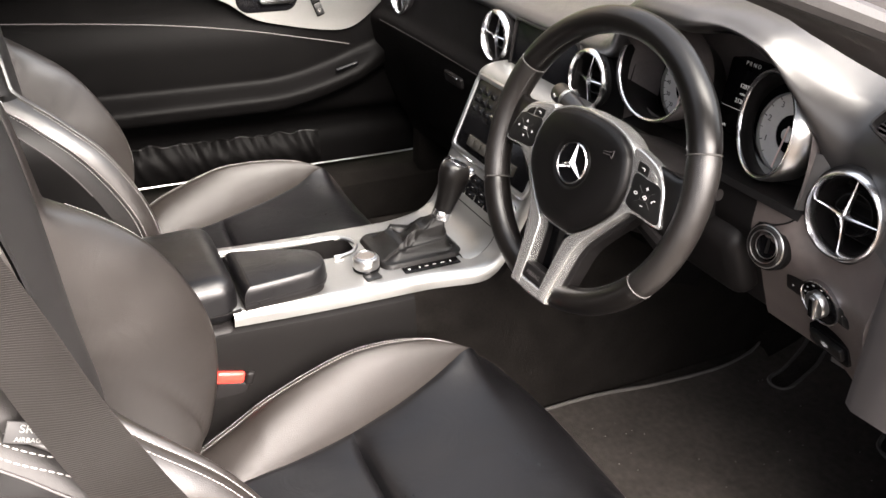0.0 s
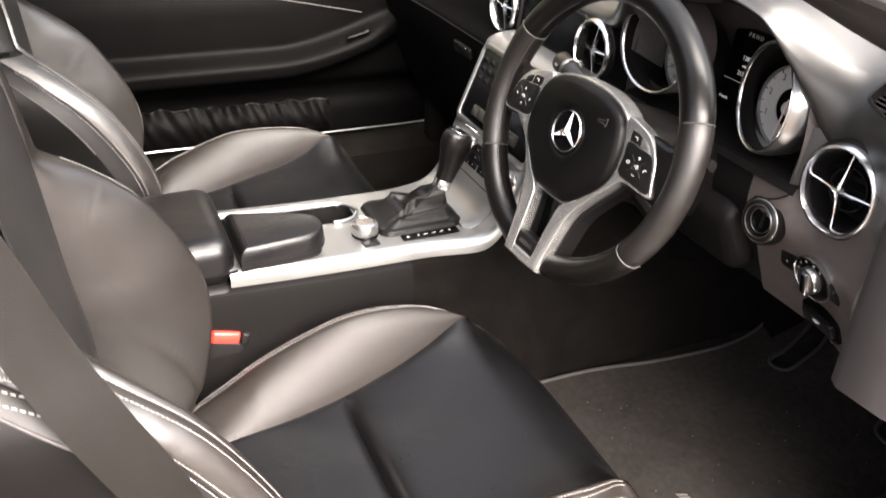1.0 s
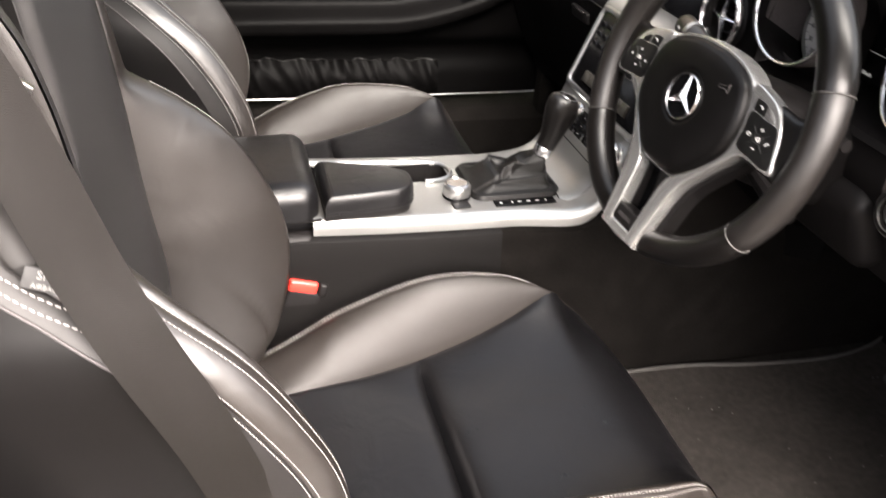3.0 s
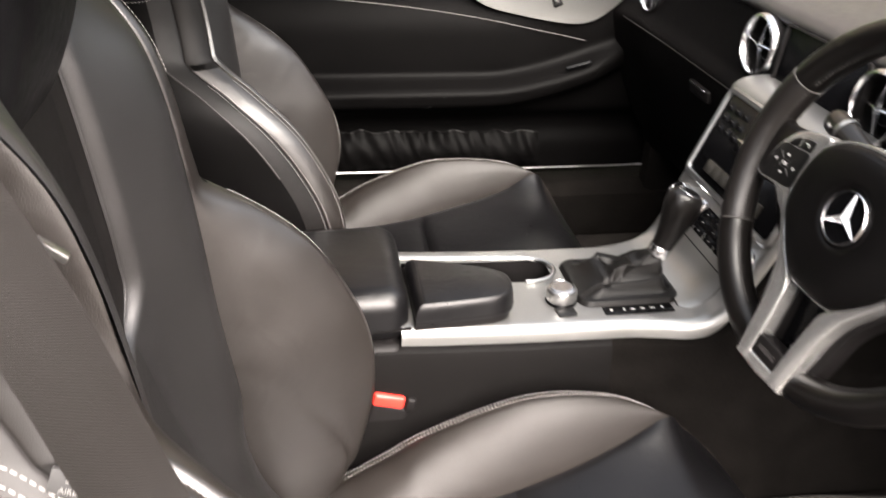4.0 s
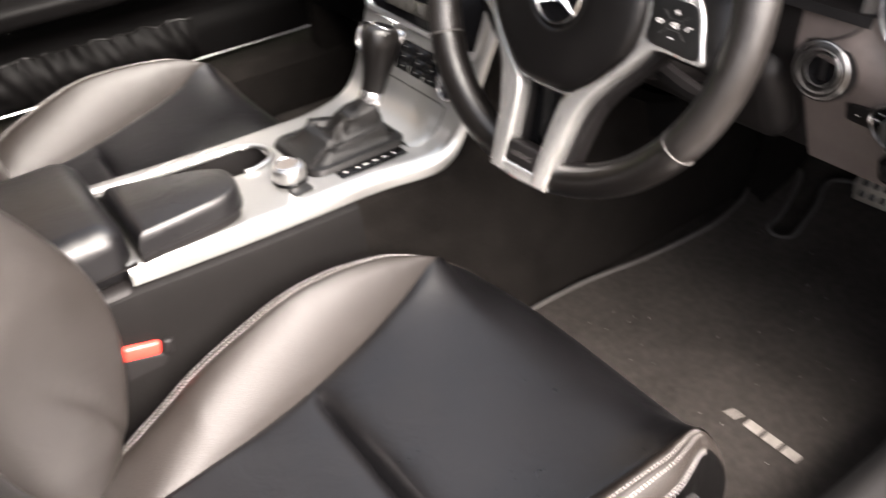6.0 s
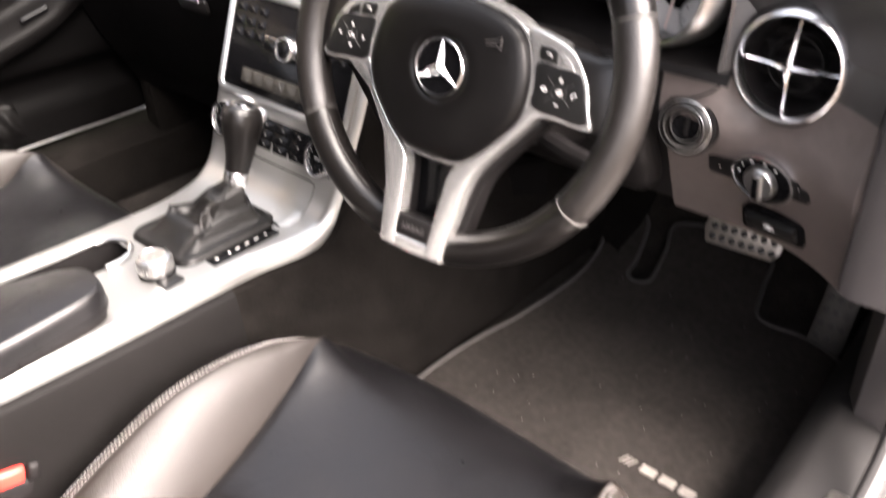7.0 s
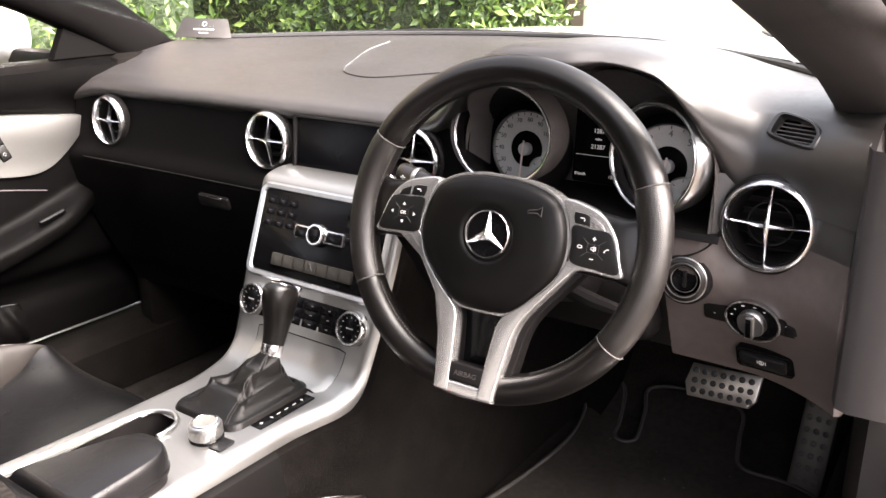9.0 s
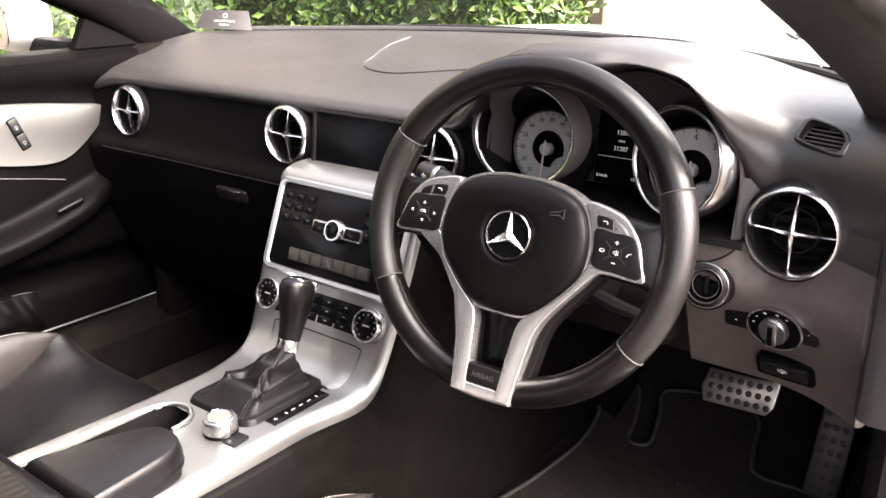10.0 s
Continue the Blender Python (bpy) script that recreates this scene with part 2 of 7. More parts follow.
def solo(name, bm, mat, label, category="", kind="", sharp=35, group=""):
    """A thing of one mesh, in world metres."""
    return tagged(part(name, bm, mat, None, "", sharp), label, category, group, kind)


def sheet(bm, rows, closed_v=False, closed_u=False, flip=False):
    vs = [[bm.verts.new(p) for p in r] for r in rows]
    n, m = len(vs), len(vs[0])
    for i in range(n if closed_u else n - 1):
        for j in range(m if closed_v else m - 1):
            a, b, c, d = vs[i][j], vs[i][(j + 1) % m], vs[(i + 1) % n][(j + 1) % m], vs[(i + 1) % n][j]
            bm.faces.new((a, b, c, d))
    return vs


def thick(rows, normal_shift):
    """A closed skin: the rows and the rows moved by normal_shift, joined round the edge."""
    bm = bmesh.new()
    s = Vector(normal_shift)
    top = sheet(bm, rows)
    bot = sheet(bm, [[Vector(p) + s for p in r] for r in rows])
    n, m = len(top), len(top[0])
    for i in range(n - 1):
        for j in (0, m - 1):
            bm.faces.new((top[i][j], top[i + 1][j], bot[i + 1][j], bot[i][j]))
    for j in range(m - 1):
        for i in (0, n - 1):
            bm.faces.new((top[i][j], top[i][j + 1], bot[i][j + 1], bot[i][j]))
    return bm


def tube(bm, pts, r, n=8, closed=False):
    pts = [Vector(p) for p in pts]
    k = len(pts)
    rows, side = [], None
    for i, p in enumerate(pts):
        a = pts[(i - 1) % k] if closed or i else pts[0]
        b = pts[(i + 1) % k] if closed or i < k - 1 else pts[-1]
        t = (b - a).normalized()
        if side is None:
            side = t.orthogonal().normalized()
        side = (side - t * side.dot(t)).normalized()
        up = t.cross(side)
        rr = r[i] if isinstance(r, (list, tuple)) else r
        rows.append([p + side * (math.cos(q) * rr) + up * (math.sin(q) * rr) for q in (2 * math.pi * j / n for j in range(n))])
    vs = sheet(bm, rows, closed_v=True, closed_u=closed)
    if not closed:
        bm.faces.new(vs[0])
        bm.faces.new(vs[-1])


def lathe(bm, prof, m=Matrix(), n=40, close=False, caps=True):
    """prof: (radius, height) turned round the local z axis."""
    rows = []
    for r, z in prof:
        rows.append([m @ Vector((r * math.cos(2 * math.pi * j / n), r * math.sin(2 * math.pi * j / n), z)) for j in range(n)])
    vs = sheet(bm, rows, closed_v=True, closed_u=close)
    if caps and not close:
        for ring, (r, z) in ((vs[0], prof[0]), (vs[-1], prof[-1])):
            if r > 1e-5:
                bm.faces.new(ring)
    bmesh.ops.remove_doubles(bm, verts=bm.verts, dist=1e-6)


def slab(bm, outline, m, depth, bev=0.001, steps=2):
    """An outline of 2D points raised along local z by depth, with a rounded top edge. Its base lies at z = 0."""
    c = Vector((sum(p[0] for p in outline) / len(outline), sum(p[1] for p in outline) / len(outline)))
    size = max((Vector(p) - c).length for p in outline)
    rows = [[m @ Vector((p[0], p[1], 0)) for p in outline]]
    for i in range(steps + 1):
        a = math.pi / 2 * i / steps
        ins, z = bev * (1 - math.cos(a)), depth - bev + bev * math.sin(a)
        k = 1 - ins / size
        rows.append([m @ Vector((c[0] + (p[0] - c[0]) * k, c[1] + (p[1] - c[1]) * k, z)) for p in outline])
    vs = sheet(bm, rows, closed_v=True)
    bm.faces.new(vs[0])
    bm.faces.new(vs[-1])


def inset(outline, d):
    """The outline drawn in by d along its own normals."""
    n = len(outline)
    turn = sum(outline[i][0] * outline[(i + 1) % n][1] - outline[(i + 1) % n][0] * outline[i][1] for i in range(n))
    sg = 1 if turn > 0 else -1
    out = []
    for i in range(n):
        a, b, c = (Vector(outline[(i + k) % n][:2]) for k in (-1, 0, 1))
        e, f = (b - a).normalized(), (c - b).normalized()
        p, q = Vector((-e.y, e.x)) * sg, Vector((-f.y, f.x)) * sg
        m = p + q
        k = min(1.6, 2 / max(0.5, m.length_squared)) if m.length > 1e-6 else 1.0
        out.append((b.x + m.x * d * k, b.y + m.y * d * k) if m.length > 1e-6 else (b.x, b.y))
    return out


def raised(bm, outline, m, depth, bev=0.002, steps=4):
    """Like slab, for outlines with hollows: rounded rim by true insets."""
    rows = [[m @ Vector((p[0], p[1], 0)) for p in outline]]
    for i in range(steps + 1):
        a = math.pi / 2 * i / steps
        o = inset(outline, bev * (1 - math.cos(a))) if i else outline
        rows.append([m @ Vector((p[0], p[1], depth - bev + bev * math.sin(a))) for p in o])
    vs = sheet(bm, rows, closed_v=True)
    for ring in (vs[0], vs[-1]):
        f = bm.faces.new(ring)
        bmesh.ops.triangulate(bm, faces=[f])


def rounded(pts, n=10):
    """A closed smooth outline through corner points."""
    q = [Vector((a, b, 0)) for a, b in pts]
    k = len(q)
    out = []
    for i in range(k):
        a, b, c, d = q[i - 1], q[i], q[(i + 1) % k], q[(i + 2) % k]
        for j in range(n):
            f = j / n
            v = 0.5 * ((2 * b) + (c - a) * f + (2 * a - 5 * b + 4 * c - d) * f * f + (3 * b - a - 3 * c + d) * f ** 3)
            out.append((v.x, v.y))
    return out


def rrect(w, h, r, n=5, cx=0.0, cy=0.0):
    out = []
    for k, (sx, sy) in enumerate(((1, 1), (-1, 1), (-1, -1), (1, -1))):
        for i in range(n + 1):
            a = math.pi / 2 * (k + i / n)
            out.append((cx + sx * (w / 2 - r) + r * math.cos(a), cy + sy * (h / 2 - r) + r * math.sin(a)))
    return out


def disc(r, n=24, rx=1.0, cx=0.0, cy=0.0):
    return [(cx + r * rx * math.cos(2 * math.pi * i / n), cy + r * math.sin(2 * math.pi * i / n)) for i in range(n)]


def rbox(bm, m, sx, sy, sz, bev=0.003, seg=2):
    g = bmesh.ops.create_cube(bm, size=1.0)
    vs = g["verts"]
    bmesh.ops.scale(bm, vec=(sx, sy, sz), verts=vs)
    if bev:
        es = {e for v in vs for e in v.link_edges}
        r = bmesh.ops.bevel(bm, geom=list(es), offset=bev, segments=seg, affect="EDGES", profile=0.5)
        vs = {v for f in r["faces"] for v in f.verts} | {v for v in vs if v.is_valid}
    bmesh.ops.transform(bm, matrix=m, verts=list(vs))


def interp(table, x):
    if x <= table[0][0]:
        return table[0][1]
    for (a, p), (b, q) in zip(table, table[1:]):
        if x <= b:
            f = (x - a) / (b - a)
            f = f * f * (3 - 2 * f) if len(table) == 2 else f
            return p + (q - p) * f
    return table[-1][1]


def smooth_curve(pts, n):
    """n points on a Catmull-Rom curve through pts."""
    pts = [Vector(p) for p in pts]
    ext = [2 * pts[0] - pts[1], *pts, 2 * pts[-1] - pts[-2]]
    out = []
    for i in range(n):
        t = (len(pts) - 1) * i / (n - 1)
        k = min(int(t), len(pts) - 2)
        f = t - k
        a, b, c, d = ext[k:k + 4]
        out.append(0.5 * ((2 * b) + (c - a) * f + (2 * a - 5 * b + 4 * c - d) * f * f + (3 * b - a - 3 * c + d) * f ** 3))
    return out


def curve_table(pts, n=60):
    """A smooth table of a value against the first coordinate."""
    return [(p[0], p[1]) for p in smooth_curve([(a, b, 0) for a, b in pts], n)]


def stitches(bm, line, step=0.0065, gap=0.4, r=0.0009):
    """Thread stitches along a line of points."""
    line = [Vector(p) for p in line]
    lens = [0.0]
    for a, b in zip(line, line[1:]):
        lens.append(lens[-1] + (b - a).length)

    def at(s):
        for i in range(len(line) - 1):
            if s <= lens[i + 1]:
                return line[i].lerp(line[i + 1], (s - lens[i]) / max(1e-9, lens[i + 1] - lens[i]))
        return line[-1]

    s = 0.0
    while s + step < lens[-1]:
        a, b = at(s), at(s + step * (1 - gap))
        tube(bm, (a, a.lerp(b, 0.2), a.lerp(b, 0.8), b), (r * 0.4, r, r, r * 0.4), 5)
        s += step


def basis(origin, u, v):
    """A matrix with local x along u and local y along v."""
    u = Vector(u).normalized()
    w = u.cross(Vector(v)).normalized()
    v = w.cross(u)
    m = Matrix((u, v, w)).transposed().to_4x4()
    m.translation = origin
    return m


def lettering(text, m, size, mat, parent, name="lettering", depth=0.0002, align="CENTER"):
    cu = bpy.data.curves.new(name, "FONT")
    cu.body, cu.size, cu.extrude = text, size, depth
    cu.align_x, cu.align_y = align, "CENTER"
    cu.materials.append(mat)
    ob = new(name, cu)
    ob.parent = parent
    ob.matrix_basis = Matrix.Translation(-ROOT[parent.name]) @ m
    ROOT[ob.name] = ROOT[parent.name]
    return ob


def bump1(x, c, w, p=4):
    return math.exp(-abs((x - c) / w) ** p)


def lerp(a, b, f):
    return a + (b - a) * f


# ---- outdoors ----
bm = bmesh.new()
sheet(bm, [[(x, y, 0) for x in (-400, -20, -8, 0, 8, 20, 400)] for y in (-400, -20, -8, 0, 8, 20, 400)])
solo("ground", bm, ASPHALT, "sandy brown paved driveway outside the car", "ground", "structure")


def hedge(name, x0, x1, y0, y1, top, count, label):
    root = thing(name, ((x0 + x1) / 2, (y0 + y1) / 2, 0), label, "hedge")
    rnd = random.Random(int(x0 * 10) + 77)
    bm = bmesh.new()
    for i in range(14):
        x, y = rnd.uniform(x0, x1), (y0 + y1) / 2 + rnd.uniform(-0.1, 0.1)
        p = Vector((x, y, 0))
        pts = [p]
        for k in range(4):
            p = p + Vector((rnd.uniform(-0.12, 0.12), rnd.uniform(-0.12, 0.12), top / 4.6))
            pts.append(p)
        tube(bm, pts, (0.03, 0.025, 0.02, 0.014, 0.006), 6)
    part("stems", bm, BARK, root, kind="stuff")
    verts, faces = [], []
    for i in range(count):
        side = rnd.random()
        x = rnd.uniform(x0, x1)
        y = rnd.uniform(y0, y1)
        z = rnd.uniform(0.02, 1.0) ** 0.75 * top
        if side < 0.45:
            y = y0 + abs(rnd.gauss(0, 0.10)) + 0.10 * math.sin(x * 3.1) * math.sin(z * 4)
        elif side < 0.8:
            x = (x1 if rnd.random() < 0.7 else x0) + rnd.gauss(0, 0.10) + 0.08 * math.sin(y * 3.3 + z * 4)
        else:
            z = top + rnd.gauss(0, 0.08)
        c = Vector((x, y, z))
        d = Vector((rnd.gauss(0, 1), rnd.gauss(-0.3, 1), rnd.gauss(0.2, 1))).normalized()
        s = d.orthogonal().normalized()
        s.rotate(Matrix.Rotation(rnd.uniform(0, 6.3), 3, d))
        w = d.cross(s)
        ln = rnd.uniform(0.030, 0.062)
        b = len(verts)
        verts += [c - s * ln, c + w * ln * 0.42 + d * ln * 0.1, c + s * ln, c - w * ln * 0.42 + d * ln * 0.1]
        faces += [(b, b + 1, b + 2), (b, b + 2, b + 3)]
    me = bpy.data.meshes.new("foliage")
    me.from_pydata([v - ROOT[root.name] for v in verts], [], faces)
    me.materials.append(LEAF)
    ob = new("foliage", me)
    ob.parent = root
    tagged(ob, "dense small green leaves", kind="stuff")
    # added solid core, its dark colour gives the shade behind the leaves
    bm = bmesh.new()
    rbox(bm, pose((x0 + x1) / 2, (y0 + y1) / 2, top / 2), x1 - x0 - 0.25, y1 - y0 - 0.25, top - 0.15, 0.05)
    part("shade_core", bm, SHADE_LEAF, root, "dark core that stands for the shade between the leaves")


hedge("laurel_hedge", -9.0, -2.75, 4.4, 5.6, 2.3, 26000, "clipped green laurel hedge beside the driveway")
hedge("side_hedge", -5.6, -4.6, -3.5, 3.6, 2.3, 24000, "clipped green hedge along the far side of the car")

# plain walls that close the plot
bm = bmesh.new()
rbox(bm, pose(-6.6, 6.4, 3.2), 7.6, 0.25, 6.4, 0.02)
solo("wall_north", bm, BRICK, "plain brown wall behind the hedge", "wall", "structure")
bm = bmesh.new()
rbox(bm, pose(-6.6, 0.0, 3.2), 0.25, 12.4, 6.4, 0.02)
solo("wall_west", bm, BRICK, "plain brown wall behind the side hedge", "wall", "structure")
# never in view: added on the open-door side to limit light near the horizon
bm = bmesh.new()
rbox(bm, pose(8.0, -1.0, 0.4), 0.25, 16.0, 0.8, 0.02)
solo("wall_east", bm, BRICK, "added low brown wall, out of view, that trims low light", "wall", "structure")

# low boarded fence far behind the driveway
fence = thing("board_fence", (6, 24, 0), "pale weathered board fence far beyond the driveway", "fence")
bm = bmesh.new()
rbox(bm, pose(0, 0, 0.65), 0.16, 0.02, 1.3, 0.004, 1)
board = part("board", bm, FENCE, fence)
board.location = (-8, 24, 0)
for i in range(1, 80):
    b = new("board", board.data)
    b.parent = fence
    b.location = (-8 + i * 0.36, 24, 0)
bm = bmesh.new()
for z in (0.3, 1.0):
    rbox(bm, pose(6, 24.03, z), 29, 0.03, 0.08, 0.004, 1)
part("rail", bm, FENCE, fence)

# ---- car body ----
shell = thing("car_body", (0, 0.9, 0), "white two-seat car body with long bonnet", "car", kind="structure")
CAR_LEFT, CAR_RIGHT = -0.88, 0.88


def hood_z(x, y):
    f = (y - 0.74) / 1.25
    return 0.925 - 0.02 * f - 0.20 * max(0, f) ** 2.6 - 0.10 * abs(x / 0.80) ** 3.2


bm = thick([[(x, y, hood_z(x, y)) for x in np.linspace(-0.80, 0.80, 33)] for y in np.linspace(0.72, 2.0, 26)], (0, 0, -0.02))
part("bonnet", bm, PAINT, shell)
bm = bmesh.new()
for x in np.linspace(0.30, 0.52, 12):
    rbox(bm, pose(float(x), 1.02 - 0.1 * float(x), hood_z(float(x), 1.0) + 0.003, 0, 0, 25), 0.006, 0.12, 0.004, 0.001, 1)
part("bonnet_grille", bm, PLASTIC, shell, "black ribbed air outlet in the bonnet")
for sx in (-1, 1):
    bm = thick([[(sx * (0.80 + 0.075 * math.sin(v)), y, 0.83 - 0.12 * max(0, (y - 0.9)) ** 1.5 - 0.48 * (1 - math.cos(v))) for v in np.linspace(0, 1.5, 10)] for y in np.linspace(0.40, 2.0, 14)], (-0.015 * sx, 0, -0.01))
    part("front_wing", bm, PAINT, shell)
bm = bmesh.new()
rbox(bm, pose(0, 2.0, 0.42), 1.6, 0.10, 0.62, 0.04, 3)
part("front_bumper", bm, PAINT, shell)
for sx in (-1, 1):
    bm = bmesh.new()
    rbox(bm, pose(sx * 0.84, -1.45, 0.60), 0.10, 1.0, 0.74, 0.04, 3)
    part("rear_wing", bm, PAINT, shell)
for sx, y in ((-1, 1.35), (1, 1.35), (-1, -1.25), (1, -1.25)):
    bm = bmesh.new()
    m = basis((sx * 0.78, y, 0.31), (0, 1, 0), (0, 0, 1))
    lathe(bm, [(0.21, -0.10), (0.29, -0.105), (0.31, -0.08), (0.31, 0.08), (0.29, 0.105), (0.21, 0.10)], m, 40, True)
    w = part("tyre", bm, RUBBER, shell, "black tyre")
    bm = bmesh.new()
    lathe(bm, [(0.0, -0.06), (0.20, -0.09), (0.212, -0.09), (0.212, 0.09), (0.20, 0.09), (0.0, 0.06)], m, 40)
    part("rim", bm, SATIN, w)
bm = bmesh.new()
rbox(bm, pose(0, -1.95, 0.62), 1.7, 0.10, 0.70, 0.04, 3)
part("tail", bm, PAINT, shell)
# rear deck and bulkhead behind the seats
bm = bmesh.new()
rbox(bm, pose(0, -1.02, 0.62), 1.40, 0.06, 0.80, 0.02)
part("rear_bulkhead", bm, CARPET, shell)
bm = bmesh.new()
rbox(bm, pose(0, -1.50, 0.98), 1.60, 0.92, 0.05, 0.02)
part("boot_lid", bm, PAINT, shell)

# cabin floor, firewall and tunnel
bm = thick([[(x, y, z) for x in np.linspace(-0.70, 0.69, 15)] for y, z in ((-1.0, 0.235), (-0.4, 0.232), (0.2, 0.232), (0.42, 0.236), (0.55, 0.27), (0.68, 0.40), (0.74, 0.60), (0.74, 0.90))], (0, 0.03, -0.03))
solo("floor", bm, FLOOR_CARPET, "black carpeted car floor and footwell", "floor", "structure")
for sx in (-1, 1):
    x = 0.70 * sx
    bm = bmesh.new()
    rows = []
    prof = ((0.655, 0.235), (0.665, 0.33), (0.685, 0.352), (0.70, 0.356), (0.74, 0.353), (0.80, 0.345), (0.84, 0.325), (0.86, 0.25), (0.86, 0.16))
    for y in (-1.0, -0.5, 0.0, 0.25, 0.5, 0.75):
        f = max(0.0, (y - 0.0) / 0.75)
        rows.append([(sx * (px - 0.035 * f), y, pz + 0.012 * f) for px, pz in prof])
    sheet(bm, rows)
    solo("door_sill", bm, SILL if sx > 0 else CARPET, "black moulded door sill of the car", "sill", "structure")
    if sx < 0:
        continue
    plate = thing("sill_plate", (sx * 0.755, -0.45, 0.355), "brushed steel scuff plate on the door sill", "scuff plate")
    bm = bmesh.new()
    slab(bm, rrect(0.055, 0.86, 0.008), pose(sx * 0.758, -0.42, 0.3535), 0.004, 0.001)
    part("plate", bm, ALU, plate)
    bm = bmesh.new()
    for k in range(9):
        slab(bm, rrect(0.034, 0.010, 0.002), pose(sx * 0.758, -0.10 + 0.022 * (k - 4), 0.3575), 0.0012, 0.0004)
    part("raised_bars", bm, CHROME, plate)

# outer side of the sill below the door opening
bm = bmesh.new()
rbox(bm, pose(0.85, -0.15, 0.25), 0.05, 1.6, 0.14, 0.02)
part("rocker", bm, PAINT, shell)
bm = bmesh.new()
rbox(bm, pose(-0.86, -0.15, 0.25), 0.05, 1.6, 0.14, 0.02)
part("rocker", bm, PAINT, shell)


# windscreen frame
def beam(points, width, depth, inward, n=28):
    """A padded pillar: points along it, its width across and depth."""
    pts = smooth_curve(points, n)
    rows = []
    for i, p in enumerate(pts):
        t = (pts[min(i + 1, n - 1)] - pts[max(i - 1, 0)]).normalized()
        a = (Vector(inward) - t * t.dot(Vector(inward))).normalized()
        b = t.cross(a)
        rows.append([p + a * (depth * math.copysign(abs(math.cos(q)) ** 0.7, math.cos(q))) + b * (width * math.copysign(abs(math.sin(q)) ** 0.7, math.sin(q))) for q in (2 * math.pi * k / 20 for k in range(20))])
    bm = bmesh.new()
    vs = sheet(bm, rows, closed_v=True)
    bm.faces.new(vs[0])
    bm.faces.new(vs[-1])
    return bm


PILLAR_R = [(0.700, 0.185, 0.850), (0.692, 0.155, 0.895), (0.683, 0.112, 0.935), (0.676, 0.062, 0.968), (0.669, 0.0, 1.002), (0.655, -0.065, 1.033), (0.642, -0.12, 1.061), (0.628, -0.175, 1.087), (0.615, -0.40, 1.160), (0.595, -0.60, 1.205)]
PILLAR_L = [(-0.755, 0.28, 0.84), (-0.745, 0.17, 0.920), (-0.730, 0.04, 1.000), (-0.71, -0.14, 1.075), (-0.68, -0.38, 1.145), (-0.62, -0.60, 1.188)]
solo("pillar_right", beam(PILLAR_R, 0.055, 0.055, (-1, 0, 0)), PILLAR, "grey padded windscreen pillar trim", "pillar", "structure")
# same trim as the right pillar; its shade is painted in as near-black
solo("pillar_left", beam(PILLAR_L, 0.052, 0.036, (1, 0, 0)), SHADED_SOFT, "padded windscreen pillar trim, shade put into its dark colour", "pillar", "structure")
bm = bmesh.new()
tube(bm, smooth_curve([(0.765, -0.90, 0.372), (0.765, -0.3, 0.372), (0.762, 0.02, 0.385), (0.752, 0.13, 0.48), (0.75, 0.14, 0.70), (0.745, 0.15, 0.86), (0.725, 0.06, 0.96), (0.715, -0.15, 1.035), (0.70, -0.42, 1.12)], 70), 0.011, 10)
solo("door_seal", bm, RUBBER, "black rubber door seal round the opening", "seal", "structure")
ROOF = [[(x, y, 1.238 - 0.030 * abs(x / 0.60) ** 2.5 - 0.05 * max(0, (-0.75 - y) / 0.6) ** 2 - 0.03 * max(0, (y + 0.75) / 0.17) ** 2) for x in np.linspace(-0.60, 0.60, 21)] for y in np.linspace(-1.38, -0.58, 14)]
solo("ceiling", thick(ROOF, (0, 0, 0.03)), TRIM, "grey headliner of the closed car roof", "ceiling", "structure")
for sx in (-1, 1):
    bm = bmesh.new()
    rbox(bm, pose(sx * 0.64, -1.22, 1.04, 0, -sx * 8, 0), 0.05, 0.36, 0.36, 0.02)
    solo("rear_quarter", bm, TRIM, "grey rear quarter trim behind the door", "panel", "structure")
bm = bmesh.new()
rbox(bm, pose(0, -1.39, 1.08), 1.24, 0.04, 0.26, 0.01)
solo("wall_rear", bm, TRIM, "grey panel behind the seats", "panel", "structure")
solo("windscreen_header", beam([(-0.60, -0.60, 1.188), (-0.3, -0.565, 1.205), (0.0, -0.555, 1.21), (0.3, -0.565, 1.205), (0.60, -0.60, 1.188)], 0.05, 0.025, (0, 0, 1)), TRIM, "grey windscreen header rail at the front of the roof", "header", "structure")


def cowl_y(x):
    return 0.625 - (1.12 if x > 0 else 0.80) * x * x


# windscreen
wrows = []
for f in np.linspace(0, 1, 10):
    wrows.append([(x * (1 - 0.10 * f), lerp(cowl_y(x) + 0.02, -0.56 - 0.04 * (x / 0.66) ** 2, f), lerp(0.925, 1.19, f) + 0.04 * math.sin(math.pi * f) * (1 - (x / 0.7) ** 2)) for x in np.linspace(-0.68, 0.70, 21)])
windscreen = solo("windscreen", thick(wrows, (0, 0.002, 0.004)), GLASS, "clear laminated windscreen", "windscreen", "structure")
windscreen.visible_shadow = False

bm = bmesh.new()
tube(bm, [(float(x), cowl_y(float(x)) + 0.006, 0.928) for x in np.linspace(-0.66, 0.68, 60)], 0.006, 8)
solo("windscreen_seal", bm, RUBBER, "black rubber seal along the foot of the windscreen", "seal", "structure")

# ---- dashboard ----
dash = thing("dashboard", (0, 0.1, 0.5), "black soft-touch dashboard with four round chrome vents", "dashboard")
CLUSTER = 0.368


def hump(x):
    return bump1(x, CLUSTER, 0.180, 4) if x < CLUSTER else bump1(x, CLUSTER, 0.200, 3)


